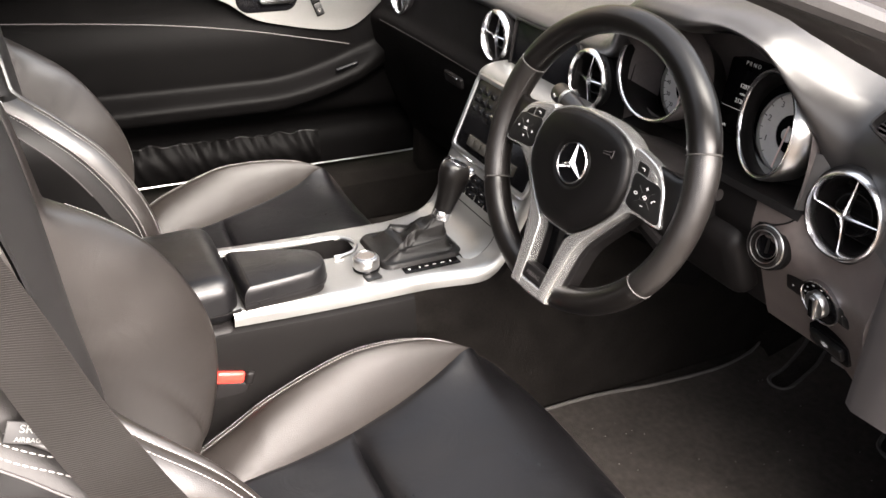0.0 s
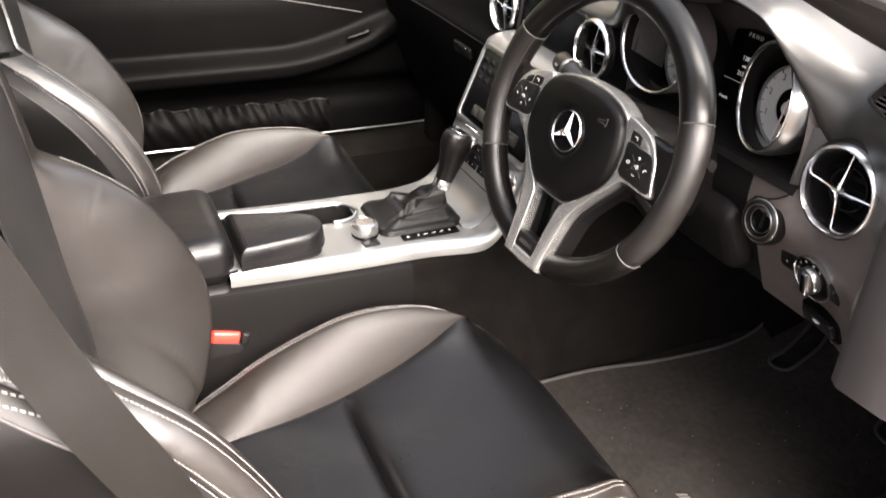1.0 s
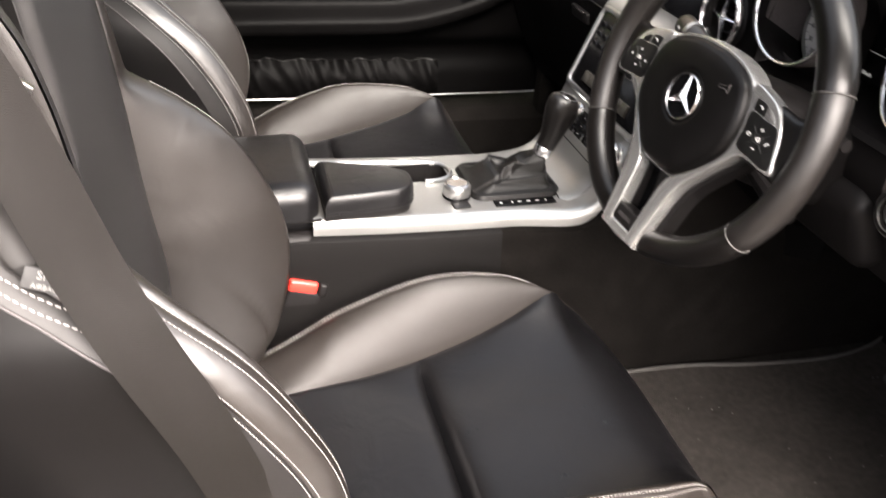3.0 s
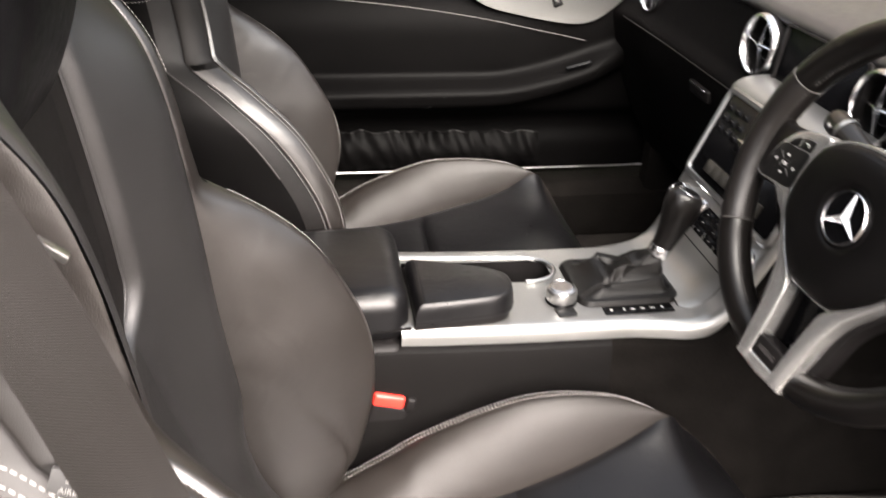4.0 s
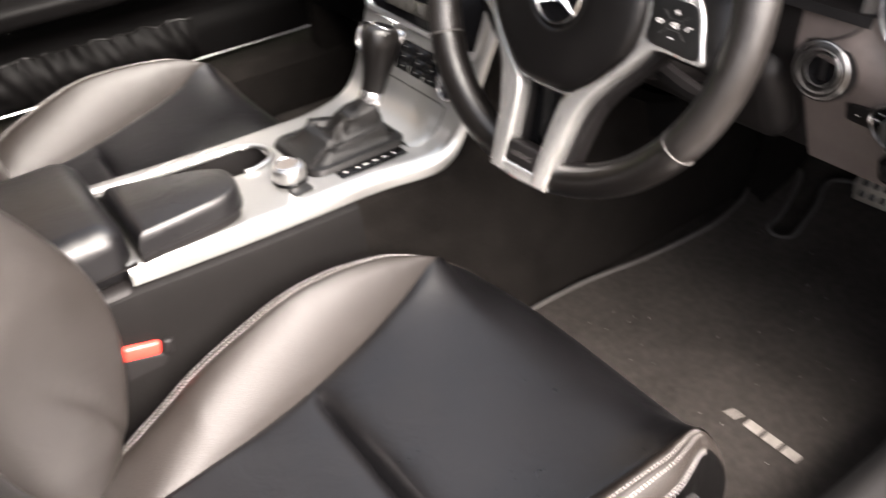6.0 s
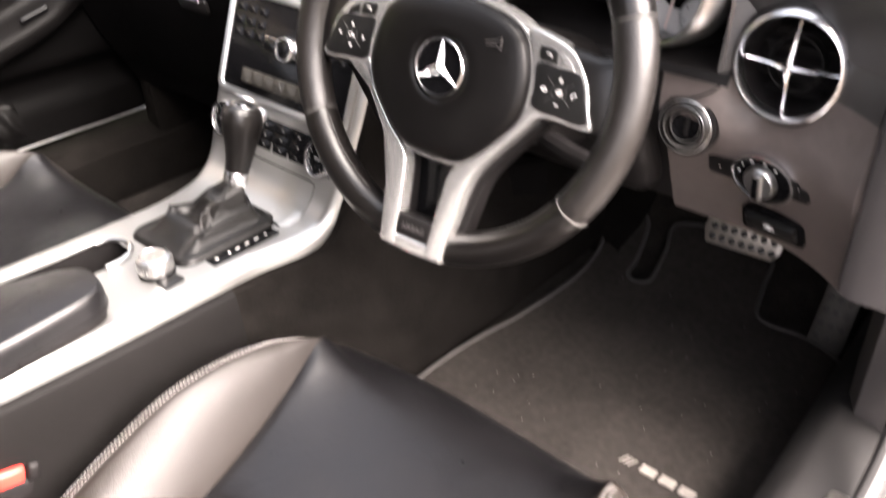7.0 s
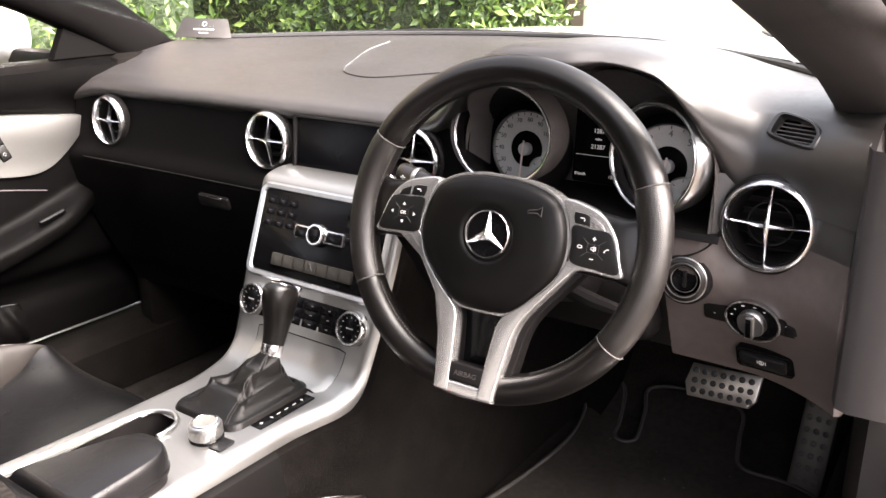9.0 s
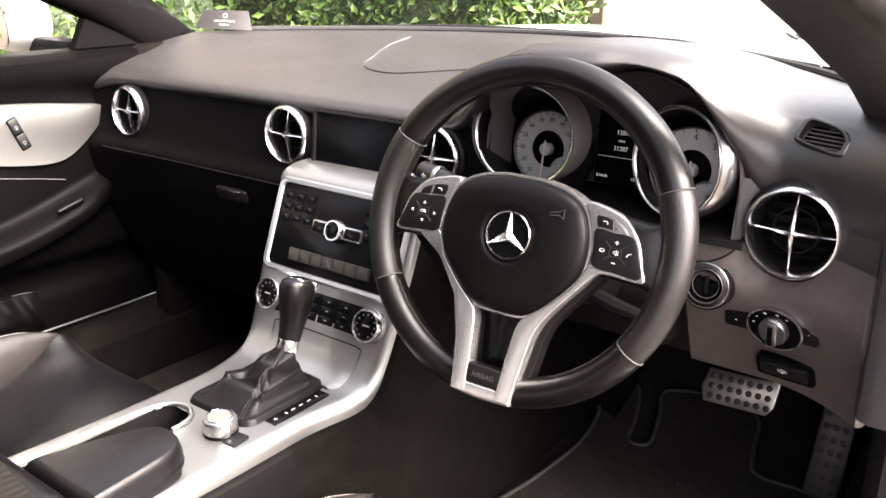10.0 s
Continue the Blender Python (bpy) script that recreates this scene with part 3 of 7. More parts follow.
def lip_y(x):
    reach = 0.072 * hump(x) if x < CLUSTER else 0.050 * bump1(x, CLUSTER, 0.152, 5) + 0.022 * bump1(x, CLUSTER, 0.04, 2)
    return 0.004 - reach - 0.05 * max(0, (abs(x) - 0.55) / 0.13) ** 2 * (1 if x > 0 else 0.3)


def lip_z(x):
    return 0.866 + 0.106 * hump(x) - 0.012 * max(0, (abs(x) - 0.62) / 0.07) ** 2


def top_section(x):
    l, zl, zc, yc = lip_y(x), lip_z(x), 0.925, cowl_y(x)
    g = min(1.0, max(0.0, (x - 0.468) / 0.105))
    g = g * g * (3 - 2 * g)
    k = 1 - 0.6 * min(1.0, max(0.0, (x - CLUSTER) / 0.05))
    lip = [(l + 0.05, zl - 0.030 * k), (l + 0.02, zl - 0.026 * k), (l + 0.004, zl - 0.018 * k), (l, zl - 0.009 * k), (l + 0.005, zl - 0.001), (l + 0.016, zl + 0.006)]
    s = l - 0.004 + 0.028 * g
    roll = [(s + 0.002, 0.812), (s - 0.003, 0.838), (s - 0.004, 0.862), (s + 0.002, 0.880), (s + 0.012, 0.895), (s + 0.026, 0.907)]
    pts = [(lerp(a[0], b[0], g), lerp(a[1], b[1], g)) for a, b in zip(lip, roll)]
    for f in np.linspace(0.05, 1, 16):
        f = float(f)
        rise = lerp(zl + 0.010, zc, f ** 1.1) + 0.012 * math.sin(math.pi * f)
        slope = lerp(0.907, zc, 1 - (1 - f) ** 5)
        pts.append((lerp(lerp(l + 0.016, s + 0.026, g), yc, f), lerp(rise, slope, g)))
    return [(p.y, p.z) for p in smooth_curve([(0, y, z) for y, z in pts], 85)]


DEMIST = basis((0.6055, 0.0300, 0.8960), (1, -0.30, -0.15), (0.20, 0.58, 0.80)) @ Matrix.Diagonal((0.86, 0.80, 1, 1))
xs = np.unique(np.concatenate([np.linspace(-0.695, 0.692, 64), np.linspace(0.12, 0.62, 40), np.linspace(0.54, 0.66, 50)]))
rows = [[(float(x), y, z) for y, z in top_section(float(x))] for x in xs]
bm = bmesh.new()
sheet(bm, rows)
hole = [f for f in bm.faces if math.hypot(f.calc_center_median().x - 0.592, f.calc_center_median().z - 0.794) < 0.0480 and f.calc_center_median().y < 0.06]
inv = DEMIST.inverted()
for f in bm.faces:
    c = inv @ f.calc_center_median()
    if -0.0235 < c.x < 0.0265 and abs(c.y) < 0.0140 and abs(c.z) < 0.02 and f not in hole:
        hole.append(f)
bmesh.ops.delete(bm, geom=hole, context="FACES")
part("top_pad", bm, TOPPAD, dash, "black grained dashboard top", 60)

FACE_L = curve_table([(0.20, 0.16), (0.44, 0.09), (0.52, 0.05), (0.60, 0.015), (0.66, -0.008), (0.705, -0.020), (0.735, -0.024), (0.76, -0.008), (0.80, 0.004), (0.85, 0.014), (0.88, 0.02)])
FACE_R = curve_table([(0.50, 0.22), (0.54, 0.13), (0.58, 0.075), (0.623, 0.052), (0.676, 0.028), (0.72, 0.002), (0.76, 0.000), (0.80, 0.004), (0.85, 0.012), (0.88, 0.02)])


def face_y(x, z):
    f = min(1, max(0, (x - 0.10) / 0.10))
    y = lerp(interp(FACE_L, z), interp(FACE_R, z), f)
    u, v = min(1, max(0, (x - 0.52) / 0.06)), min(1, max(0, (z - 0.67) / 0.10))
    y += 0.027 * u * u * (3 - 2 * u) * v * v * (3 - 2 * v)
    return y - 0.06 * max(0, (abs(x) - 0.56) / 0.13) ** 2 * (1 if x > 0 else 0.3)


def face_grid(x0, x1, z0, z1, nx=24, nz=30, wrap=False):
    rows = []
    for z in np.linspace(z0, z1, nz):
        r = [(float(x), face_y(float(x), float(z)), float(z)) for x in np.linspace(x0, x1, nx)]
        if wrap:
            e = Vector(r[-1])
            r += [(e.x + 0.005, e.y + 0.004, e.z), (e.x + 0.007, e.y + 0.012, e.z), (e.x + 0.007, e.y + 0.03, e.z)]
        rows.append(r)
    bm = bmesh.new()
    sheet(bm, rows)
    out = [f for f in bm.faces if any(math.hypot(f.calc_center_median().x - vx, f.calc_center_median().z - vz) < (0.0475 if vx > 0.5 else 0.0435) for vx, vz in VENTS)]
    bmesh.ops.delete(bm, geom=out, context="FACES")
    return bm


VENTS = ((-0.60, 0.80), (-0.177, 0.807), (0.113, 0.811), (0.592, 0.794))
# fascia colours carry the fall of light: dark far side, pale door side
part("passenger_fascia", face_grid(-0.695, 0.20, 0.44, 0.858, 160, 80), SHADED_SOFT, dash, sharp=60)
part("driver_fascia", face_grid(0.478, 0.685, 0.588, 0.776, 60, 54, True), LIT_FASCIA, dash, "grained fascia beside the steering wheel", 60)
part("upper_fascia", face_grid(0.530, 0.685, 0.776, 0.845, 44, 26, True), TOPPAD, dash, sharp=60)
part("lower_fascia", face_grid(0.20, 0.4785, 0.600, 0.775, 24, 30), PLASTIC, dash, sharp=60)
bm = bmesh.new()
sheet(bm, [[(x, y, z) for x in (-0.69, -0.2, 0.2, 0.69)] for y, z in ((0.085, 0.592), (0.30, 0.60), (0.72, 0.60))])
part("underside", bm, PLASTIC, dash)
# glove box seam and latch
bm = bmesh.new()
tube(bm, [(-0.655, face_y(-0.655, 0.731) - 0.001, 0.733), (-0.45, face_y(-0.45, 0.731) - 0.001, 0.731), (-0.15, face_y(-0.15, 0.731) - 0.001, 0.731)], 0.0012, 6)
part("glovebox_seam", bm, PLASTIC, dash)
latch = bmesh.new()
slab(latch, rrect(0.075, 0.022, 0.005), basis((-0.30, face_y(-0.30, 0.695) - 0.001, 0.695), (1, 0, 0), (0, -0.2, 1)), 0.006, 0.002)
latch = part("glovebox_latch", latch, PLASTIC, dash)
bm = bmesh.new()
slab(bm, rrect(0.055, 0.003, 0.001), basis((-0.30, face_y(-0.30, 0.705) - 0.008, 0.7035), (1, 0, 0), (0, -0.2, 1)), 0.002, 0.0008)
part("chrome_edge", bm, CHROME, latch, "thin chrome strip")
# demister slots and speaker grille line
bm = bmesh.new()
for k in range(9):
    x = -0.665 + 0.016 * k
    rbox(bm, pose(x, 0.09 + 0.018 * k, 0.8935 + 0.002 * k, 3, 0, 40), 0.016, 0.006, 0.004, 0.001, 1)
part("demister_slots", bm, GLOSS, dash)


def top_z(x, y):
    s = top_section(x)[20:]
    return interp(s, y)


bm = bmesh.new()
arc = smooth_curve([(-0.285, 0.44, 0), (-0.255, 0.335, 0), (-0.212, 0.245, 0), (-0.188, 0.195, 0), (-0.15, 0.165, 0), (-0.09, 0.158, 0), (-0.02, 0.20, 0), (0.05, 0.25, 0)], 40)
tube(bm, [(p.x, p.y, top_z(p.x, p.y) + 0.0006) for p in arc[19:]], 0.0012, 6)
part("speaker_outline", bm, PLASTIC, dash)
bm = bmesh.new()
tube(bm, [(p.x, p.y, top_z(p.x, p.y) + 0.0006) for p in arc[:20]], 0.0013, 6)
part("speaker_edge", bm, CHROME, dash, "thin bright edge of the speaker panel")


# round vents
def air_vent(cx, cz, r, tilt=0.0):
    cy = face_y(cx, cz) - (0.009 if cx > 0.5 else 0.0)
    m = basis((cx, cy, cz), (1, 0, tilt), (0, 0.04, 1))
    bm = bmesh.new()
    lathe(bm, [(r * 0.93, -0.03), (r * 1.11, -0.002), (r * 1.115, 0.004), (r * 1.09, 0.011), (r * 1.04, 0.0155), (r * 0.985, 0.0160), (r * 0.945, 0.0125), (r * 0.920, 0.007), (r * 0.910, 0.002)], m, 56, True)
    vent = part("air_vent", bm, CHROME, dash, "round chrome vent ring", 60)
    bm = bmesh.new()
    lathe(bm, [(r * 1.19, -0.004), (r * 1.18, 0.003), (r * 1.10, 0.006), (r * 1.10, -0.004)], m, 56, True)
    part("collar", bm, PLASTIC, vent)
    bm = bmesh.new()
    lathe(bm, [(r * 0.914, 0.004), (r * 0.88, -0.012), (r * 0.82, -0.034), (0.0, -0.036)], m, 40, caps=False)
    part("nozzle", bm, PLASTIC, vent, "deep black vent nozzle")
    bm = bmesh.new()
    for k in (-2, -1, 0, 1, 2):
        rbox(bm, m @ pose(0, r * 0.3 * k, -0.022, 25), 2 * r * math.sqrt(0.68 - 0.09 * k * k), 0.0014, 0.012, 0.0004, 1)
    part("louvres", bm, PLASTIC, vent, kind="stuff")
    bm = bmesh.new()
    lathe(bm, [(r * 0.50, -0.004), (r * 0.53, -0.004), (r * 0.53, -0.016), (r * 0.50, -0.016)], m, 40, True)
    part("inner_ring", bm, BUTTON, vent)
    bm = bmesh.new()
    for k in range(4):
        a = math.pi / 2 * k
        d, s = Vector((math.cos(a), math.sin(a), 0)), Vector((-math.sin(a), math.cos(a), 0))
        tip = r * 0.925
        rows = []
        for f, w, h in ((0.0, 0.0046, 0.013), (0.10, 0.0040, 0.0125), (0.25, 0.0026, 0.0105), (0.6, 0.0018, 0.007), (1.0, 0.0015, 0.004)):
            c = d * (tip * f)
            rows.append([m @ (c + s * w + Vector((0, 0, h - 0.006))), m @ (c + s * w * 0.6 + Vector((0, 0, h - 0.001))), m @ (c + Vector((0, 0, h))), m @ (c - s * w * 0.6 + Vector((0, 0, h - 0.001))), m @ (c - s * w + Vector((0, 0, h - 0.006)))])
        sheet(bm, rows)
    part("cross", bm, CHROME, vent, "four-armed chrome vent cross")
    return vent


for cx, cz in VENTS:
    air_vent(cx, cz, 0.0472 if cx > 0.5 else 0.0425)

# side demister on the top pad, right-hand end
m = DEMIST
bm = bmesh.new()
out = [(-0.030, 0.014), (-0.022, 0.019), (0.012, 0.017), (0.028, 0.006), (0.031, -0.008), (0.027, -0.016), (0.005, -0.017), (-0.024, -0.015), (-0.030, -0.008)]
out = [(p.x, p.y) for p in smooth_curve([(a, b, 0) for a, b in out + out[:1]], 46)][:-1]
rows = [[m @ Vector((px * k, py * k, h)) for px, py in out] for k, h in ((1.14, -0.016), (1.14, 0.002), (1.06, 0.0045), (0.92, 0.005), (0.88, -0.006))]
sheet(bm, rows, closed_v=True)
side = part("side_demister", bm, TOPPAD, dash, "demister outlet in a moulded rim")
bm = bmesh.new()
bm.faces.new([bm.verts.new(m @ Vector((px * 0.9, py * 0.98, -0.008))) for px, py in out])
part("opening", bm, GLOSS, side)
bm = bmesh.new()
for k in range(5):
    rbox(bm, m @ pose(0.0, 0.012 - 0.006 * k, -0.003, 30, 0, 9), 0.050 - 0.003 * abs(k - 2), 0.0015, 0.004, 0.0004, 1)
part("slats", bm, LIT_FASCIA, side, kind="stuff")

# start switch, light switch, parking brake release
m = basis((0.510, face_y(0.510, 0.719) - 0.002, 0.719), (1, 0.05, 0), (0, 0.10, 1))
bm = bmesh.new()
lathe(bm, [(0.027, -0.02), (0.027, 0.004), (0.025, 0.009), (0.021, 0.010), (0.0195, 0.006), (0.0195, -0.02)], m, 44, True)
sw = part("start_switch", bm, SMOKED, dash, "dark ribbed ignition ring", 60)
bm = bmesh.new()
lathe(bm, [(0.0195, -0.006), (0.016, 0.004), (0.0145, 0.005), (0.0135, 0.001), (0.0, 0.001)], m, 40)
part("key_barrel", bm, GLOSS, sw)
bm = bmesh.new()
for rr, hh, tt in ((0.0262, 0.0068, 0.0009), (0.0203, 0.0092, 0.0008), (0.0152, 0.0050, 0.0006)):
    tube(bm, [m @ Vector((rr * math.cos(q), rr * math.sin(q), hh)) for q in (2 * math.pi * k / 44 for k in range(44))], tt, 6, True)
part("bright_rim", bm, SATIN, sw, "thin bright rings")
bm = bmesh.new()
rbox(bm, m @ pose(0, 0, 0.002), 0.004, 0.020, 0.003, 0.001)
part("key_slot", bm, PLASTIC, sw)
bm = bmesh.new()
lathe(bm, [(0.031, -0.006), (0.030, 0.003), (0.027, 0.004), (0.027, -0.006)], m, 44, True)
part("collar", bm, PLASTIC, sw)

m = basis((0.587, face_y(0.587, 0.673) - 0.008, 0.679), (1, -0.16, 0.05), (0, -0.22, 1))
bm = bmesh.new()
slab(bm, rrect(0.122, 0.021, 0.003), m @ pose(0, 0.0, -0.018), 0.021, 0.001)
ls = part("light_switch", bm, PLASTIC, dash, "rotary headlamp switch in a black panel")
bm = bmesh.new()
ring = [disc(r, 48, 1.28) for r in (0.0262, 0.0262, 0.0245, 0.0235)]
sheet(bm, [[m @ Vector((px, py, h)) for px, py in o] for o, h in zip(ring, (-0.018, 0.005, 0.0055, 0.003))], closed_v=True)
part("chrome_oval", bm, CHROME, ls, "oval chrome rim")
bm = bmesh.new()
slab(bm, disc(0.0242, 40, 1.28), m @ pose(0, 0, -0.018), 0.0222, 0.0005)
part("oval_face", bm, GLOSS, ls)
bm = bmesh.new()
lathe(bm, [(0.0165, 0.004), (0.0165, 0.010), (0.0150, 0.0125), (0.0, 0.0130)], m @ pose(0.001, 0, 0), 36)
part("rotary_knob", bm, SATIN, ls, "satin silver knob")
bm = bmesh.new()
rbox(bm, m @ pose(0.001, -0.002, 0.013, 0, 0, -4), 0.0105, 0.030, 0.008, 0.002)
part("grip_bar", bm, SATIN, ls)
bm = bmesh.new()
rbox(bm, m @ pose(0.0008, -0.002, 0.0170, 0, 0, -4), 0.0062, 0.025, 0.001, 0.0004)
part("grip_inlay", bm, GLOSS, ls)
bm = bmesh.new()
for ax, ay, w in ((-0.024, 0.004, 0.004), (-0.020, 0.012, 0.003), (-0.010, 0.0185, 0.005), (0.004, 0.0195, 0.005), (0.015, 0.016, 0.004), (-0.046, 0.0, 0.003), (0.040, 0.004, 0.004), (0.050, 0.001, 0.002)):
    rbox(bm, m @ pose(ax, ay, 0.0046), w * 0.7, 0.0010, 0.0006, 0)
part("switch_marks", bm, INK, ls, kind="stuff")
bm = bmesh.new()
slab(bm, rrect(0.012, 0.012, 0.002), m @ pose(0.046, 0.0, 0.002), 0.004, 0.001)
part("dimmer_button", bm, BUTTON, ls)

m = basis((0.600, face_y(0.604, 0.622) - 0.007, 0.623), (1, -0.18, 0.05), (0, -0.28, 1))
bm = bmesh.new()
slab(bm, rrect(0.070, 0.028, 0.005), m @ pose(0, 0, -0.016), 0.020, 0.0015)
pb = part("parking_brake_release", bm, GLOSS, dash, "black recessed parking brake switch")
bm = bmesh.new()
slab(bm, rrect(0.056, 0.018, 0.003), m @ pose(0.0, 0.002, 0.003, 10), 0.006, 0.002)
part("switch_paddle", bm, BUTTON, pb)
bm = bmesh.new()
lathe(bm, [(0.0026, 0.0092), (0.0033, 0.0092), (0.0033, 0.0098), (0.0026, 0.0098)], m @ pose(0, 0.003, 0), 20, True)
for sx in (-1, 1):
    rbox(bm, m @ pose(sx * 0.0050, 0.003, 0.0095), 0.0006, 0.0045, 0.0006, 0)
rbox(bm, m @ pose(0, 0.003, 0.0095, 0, 0, 25), 0.0009, 0.005, 0.0006, 0)
part("brake_symbol", bm, INK, pb)
# seam that runs from the cluster to the start switch
bm = bmesh.new()
tube(bm, smooth_curve([(x, face_y(x, z) - 0.001, z) for x, z in ((0.545, 0.790), (0.535, 0.765), (0.515, 0.750), (0.49, 0.742))], 14), 0.0012, 6)
part("fascia_seam", bm, PLASTIC, dash)
# small lever under the column and the knee pad edge
bm = bmesh.new()
rbox(bm, pose(0.36, 0.025, 0.665, 24), 0.22, 0.05, 0.11, 0.024, 4)
part("knee_pad", bm, PLASTIC, dash)

# ---- instrument cluster ----
cluster = thing("instrument_cluster", (CLUSTER, 0.03, 0.85), "two-dial instrument cluster with chrome tubes and a dark display", "instrument cluster")
bm = bmesh.new()
cave = [(0.200, 0.775), (0.200, 0.86), (0.225, 0.905), (0.28, 0.930), (CLUSTER, 0.945), (0.410, 0.952), (0.45, 0.950), (0.503, 0.917), (0.530, 0.862), (0.534, 0.775)]
cave = [(p.x, p.y) for p in smooth_curve([(a, b, 0) for a, b in cave], 40)]
sheet(bm, [[(x, (max(lerp(0.030, -0.045, min(1.0, max(0.0, (z - 0.865) / 0.05))), min(0.0, top_section(x)[12][0] + 0.006)) if y < -0.01 else y), lerp(z, 0.86, k)) for x, z in cave] for y, k in ((-0.045, -0.05), (0.004, 0.0), (0.092, 0.04))])
part("hood_lining", bm, HOOD, cluster)
bm = bmesh.new()
bm.faces.new([bm.verts.new((x, 0.0915, lerp(z, 0.86, 0.04))) for x, z in cave])
part("face_plate", bm, HOOD, cluster)
bm = bmesh.new()
sheet(bm, [[(x, y, z) for x in (0.2, 0.36, 0.545)] for y, z in ((-0.004, 0.768), (0.0, 0.776), (0.092, 0.79))])
part("lower_lip", bm, PLASTIC, cluster)


def dial(cx, cz, cy, numbers, first, step, needle, sub, flare, turn, sink, broad):
    rim = basis((cx, cy, cz), (1, turn, 0), (0, 0.10, 1)) @ Matrix.Diagonal((broad, 1, 1, 1))
    m = basis((cx + sink[0], cy + sink[2], cz + sink[1]), (1, 0, 0), (0, 0.10, 1))
    turns = [2 * math.pi * i / 72 for i in range(72)]
    rings = []
    for f, r, h in ((m, 0.0660, -0.072), (rim, 0.0600, -0.010), (rim, 0.0605, 0.004), (rim, 0.0595, 0.006), (rim, 0.0585, -0.004), (m, 0.0640, -0.068)):
        rings.append([f @ Vector((r * math.cos(q), r * math.sin(q), h)) for q in turns])
    bm = bmesh.new()
    sheet(bm, rings, closed_v=True)
    tube_ob = part("dial_tube", bm, PLASTIC, cluster, "deep black gauge tube", 60)
    bm = bmesh.new()
    lathe(bm, [(0.0605, -0.004), (0.0642, 0.004), (0.0644, 0.0075), (0.0634, 0.0095), (0.0618, 0.0092), (0.0600, 0.006)], rim, 72, True)
    part("chrome_bezel", bm, CHROME, tube_ob, "polished chrome bezel", 60)
    bm = bmesh.new()
    rows = []
    for r, h, o, back in ((0.0638, 0.0075, 0.0, 0.0), (0.0648, 0.0085, 0.001, 0.0), (0.0662, 0.0070, 0.0030, 0.003), (0.0672, 0.0045, 0.0060, 0.012), (0.0676, 0.0030, 0.0080, 0.034)):
        rows.append([rim @ Vector((flare * o * 0.7 * (1 + flare * math.cos(q)) + r * math.cos(q), r * math.sin(q), h)) + Vector((0, back, 0)) for q in turns])
    sheet(bm, rows, closed_v=True)
    part("bezel_flare", bm, SATIN if flare > 0 else HOOD, tube_ob, "satin flared surround", 60)
    bm = bmesh.new()
    slab(bm, disc(0.0640, 60), m @ pose(0, 0, -0.067), 0.002, 0.0005)
    part("dial_back", bm, SCREEN, tube_ob)
    bm = bmesh.new()
    lathe(bm, [(0.0245, 0.0), (0.0490, 0.0), (0.0490, 0.0015), (0.0245, 0.0015)], m @ pose(0, 0, -0.065), 60, True)
    part("scale_ring", bm, DIAL, tube_ob, "grey scale ring")
    bm = bmesh.new()
    lathe(bm, [(0.0494, -0.001), (0.0515, -0.001), (0.0520, 0.005), (0.0505, 0.006), (0.0494, 0.004)], m @ pose(0, 0, -0.065), 60, True)
    part("bright_ring", bm, SATIN, tube_ob, "bright edge ring")
    bm = bmesh.new()
    count = len(numbers) * 2
    for k in range(-1, count):
        a = radians(first + step * k / 2)
        rbox(bm, m @ pose(0.0470 * math.cos(a), 0.0470 * math.sin(a), -0.0630, 0, 0, math.degrees(a)), 0.0040, 0.0014 if k % 2 == 0 else 0.0008, 0.0005, 0)
    part("scale_marks", bm, DARK_INK, tube_ob, kind="stuff")
    for k, txt in enumerate(numbers):
        a = radians(first + step * k)
        rr = 0.0392 if len(txt) < 3 else 0.0375
        lettering(txt, m @ pose(rr * math.cos(a), rr * math.sin(a), -0.0629), 0.0082 if len(numbers) > 8 else 0.0110, DARK_INK, tube_ob, "dial_numeral")
    bm = bmesh.new()
    lathe(bm, [(0.0085, -0.065), (0.0085, -0.056), (0.0075, -0.0545), (0.0, -0.054)], m, 28)
    part("needle_hub", bm, DIAL, tube_ob)
    a = radians(needle)
    bm = bmesh.new()
    rbox(bm, m @ pose(0.016 * math.cos(a), 0.016 * math.sin(a), -0.0535, 0, 0, needle), 0.056, 0.0024, 0.0014, 0.0004, 1)
    part("needle", bm, NEEDLE, tube_ob, "pale needle at rest")
    sm = m @ pose(sub[0], sub[1], -0.0622)
    bm = bmesh.new()
    lathe(bm, [(0.0, 0.0), (0.0170, 0.0), (0.0170, 0.001), (0.0, 0.001)], sm, 36)
    part("small_dial", bm, DIAL, tube_ob)
    bm = bmesh.new()
    lathe(bm, [(0.0170, 0.0), (0.0184, 0.0), (0.0184, 0.0018), (0.0170, 0.0018)], sm, 36, True)
    lathe(bm, [(0.0045, 0.001), (0.0045, 0.004), (0.0, 0.0045)], sm @ pose(0.004, 0, 0), 20)
    part("small_dial_trim", bm, SATIN, tube_ob)
    bm = bmesh.new()
    rbox(bm, sm @ pose(0.004, -0.004, 0.0045, 0, 0, 85), 0.014, 0.0010, 0.0006, 0)
    for k in range(5):
        a = radians(200 - 55 * k)
        rbox(bm, sm @ pose(0.0135 * math.cos(a), 0.0135 * math.sin(a), 0.0013, 0, 0, math.degrees(a)), 0.0035, 0.0008, 0.0004, 0)
    part("small_dial_marks", bm, DARK_INK, tube_ob, kind="stuff")


dial(0.259, 0.861, 0.002, ["20", "30", "40", "50", "60", "70", "80", "90", "100", "110", "120"], 231, -24.3, 266, (0.026, -0.026), -1, 0.0, (-0.003, -0.023, 0.0), 1.14)
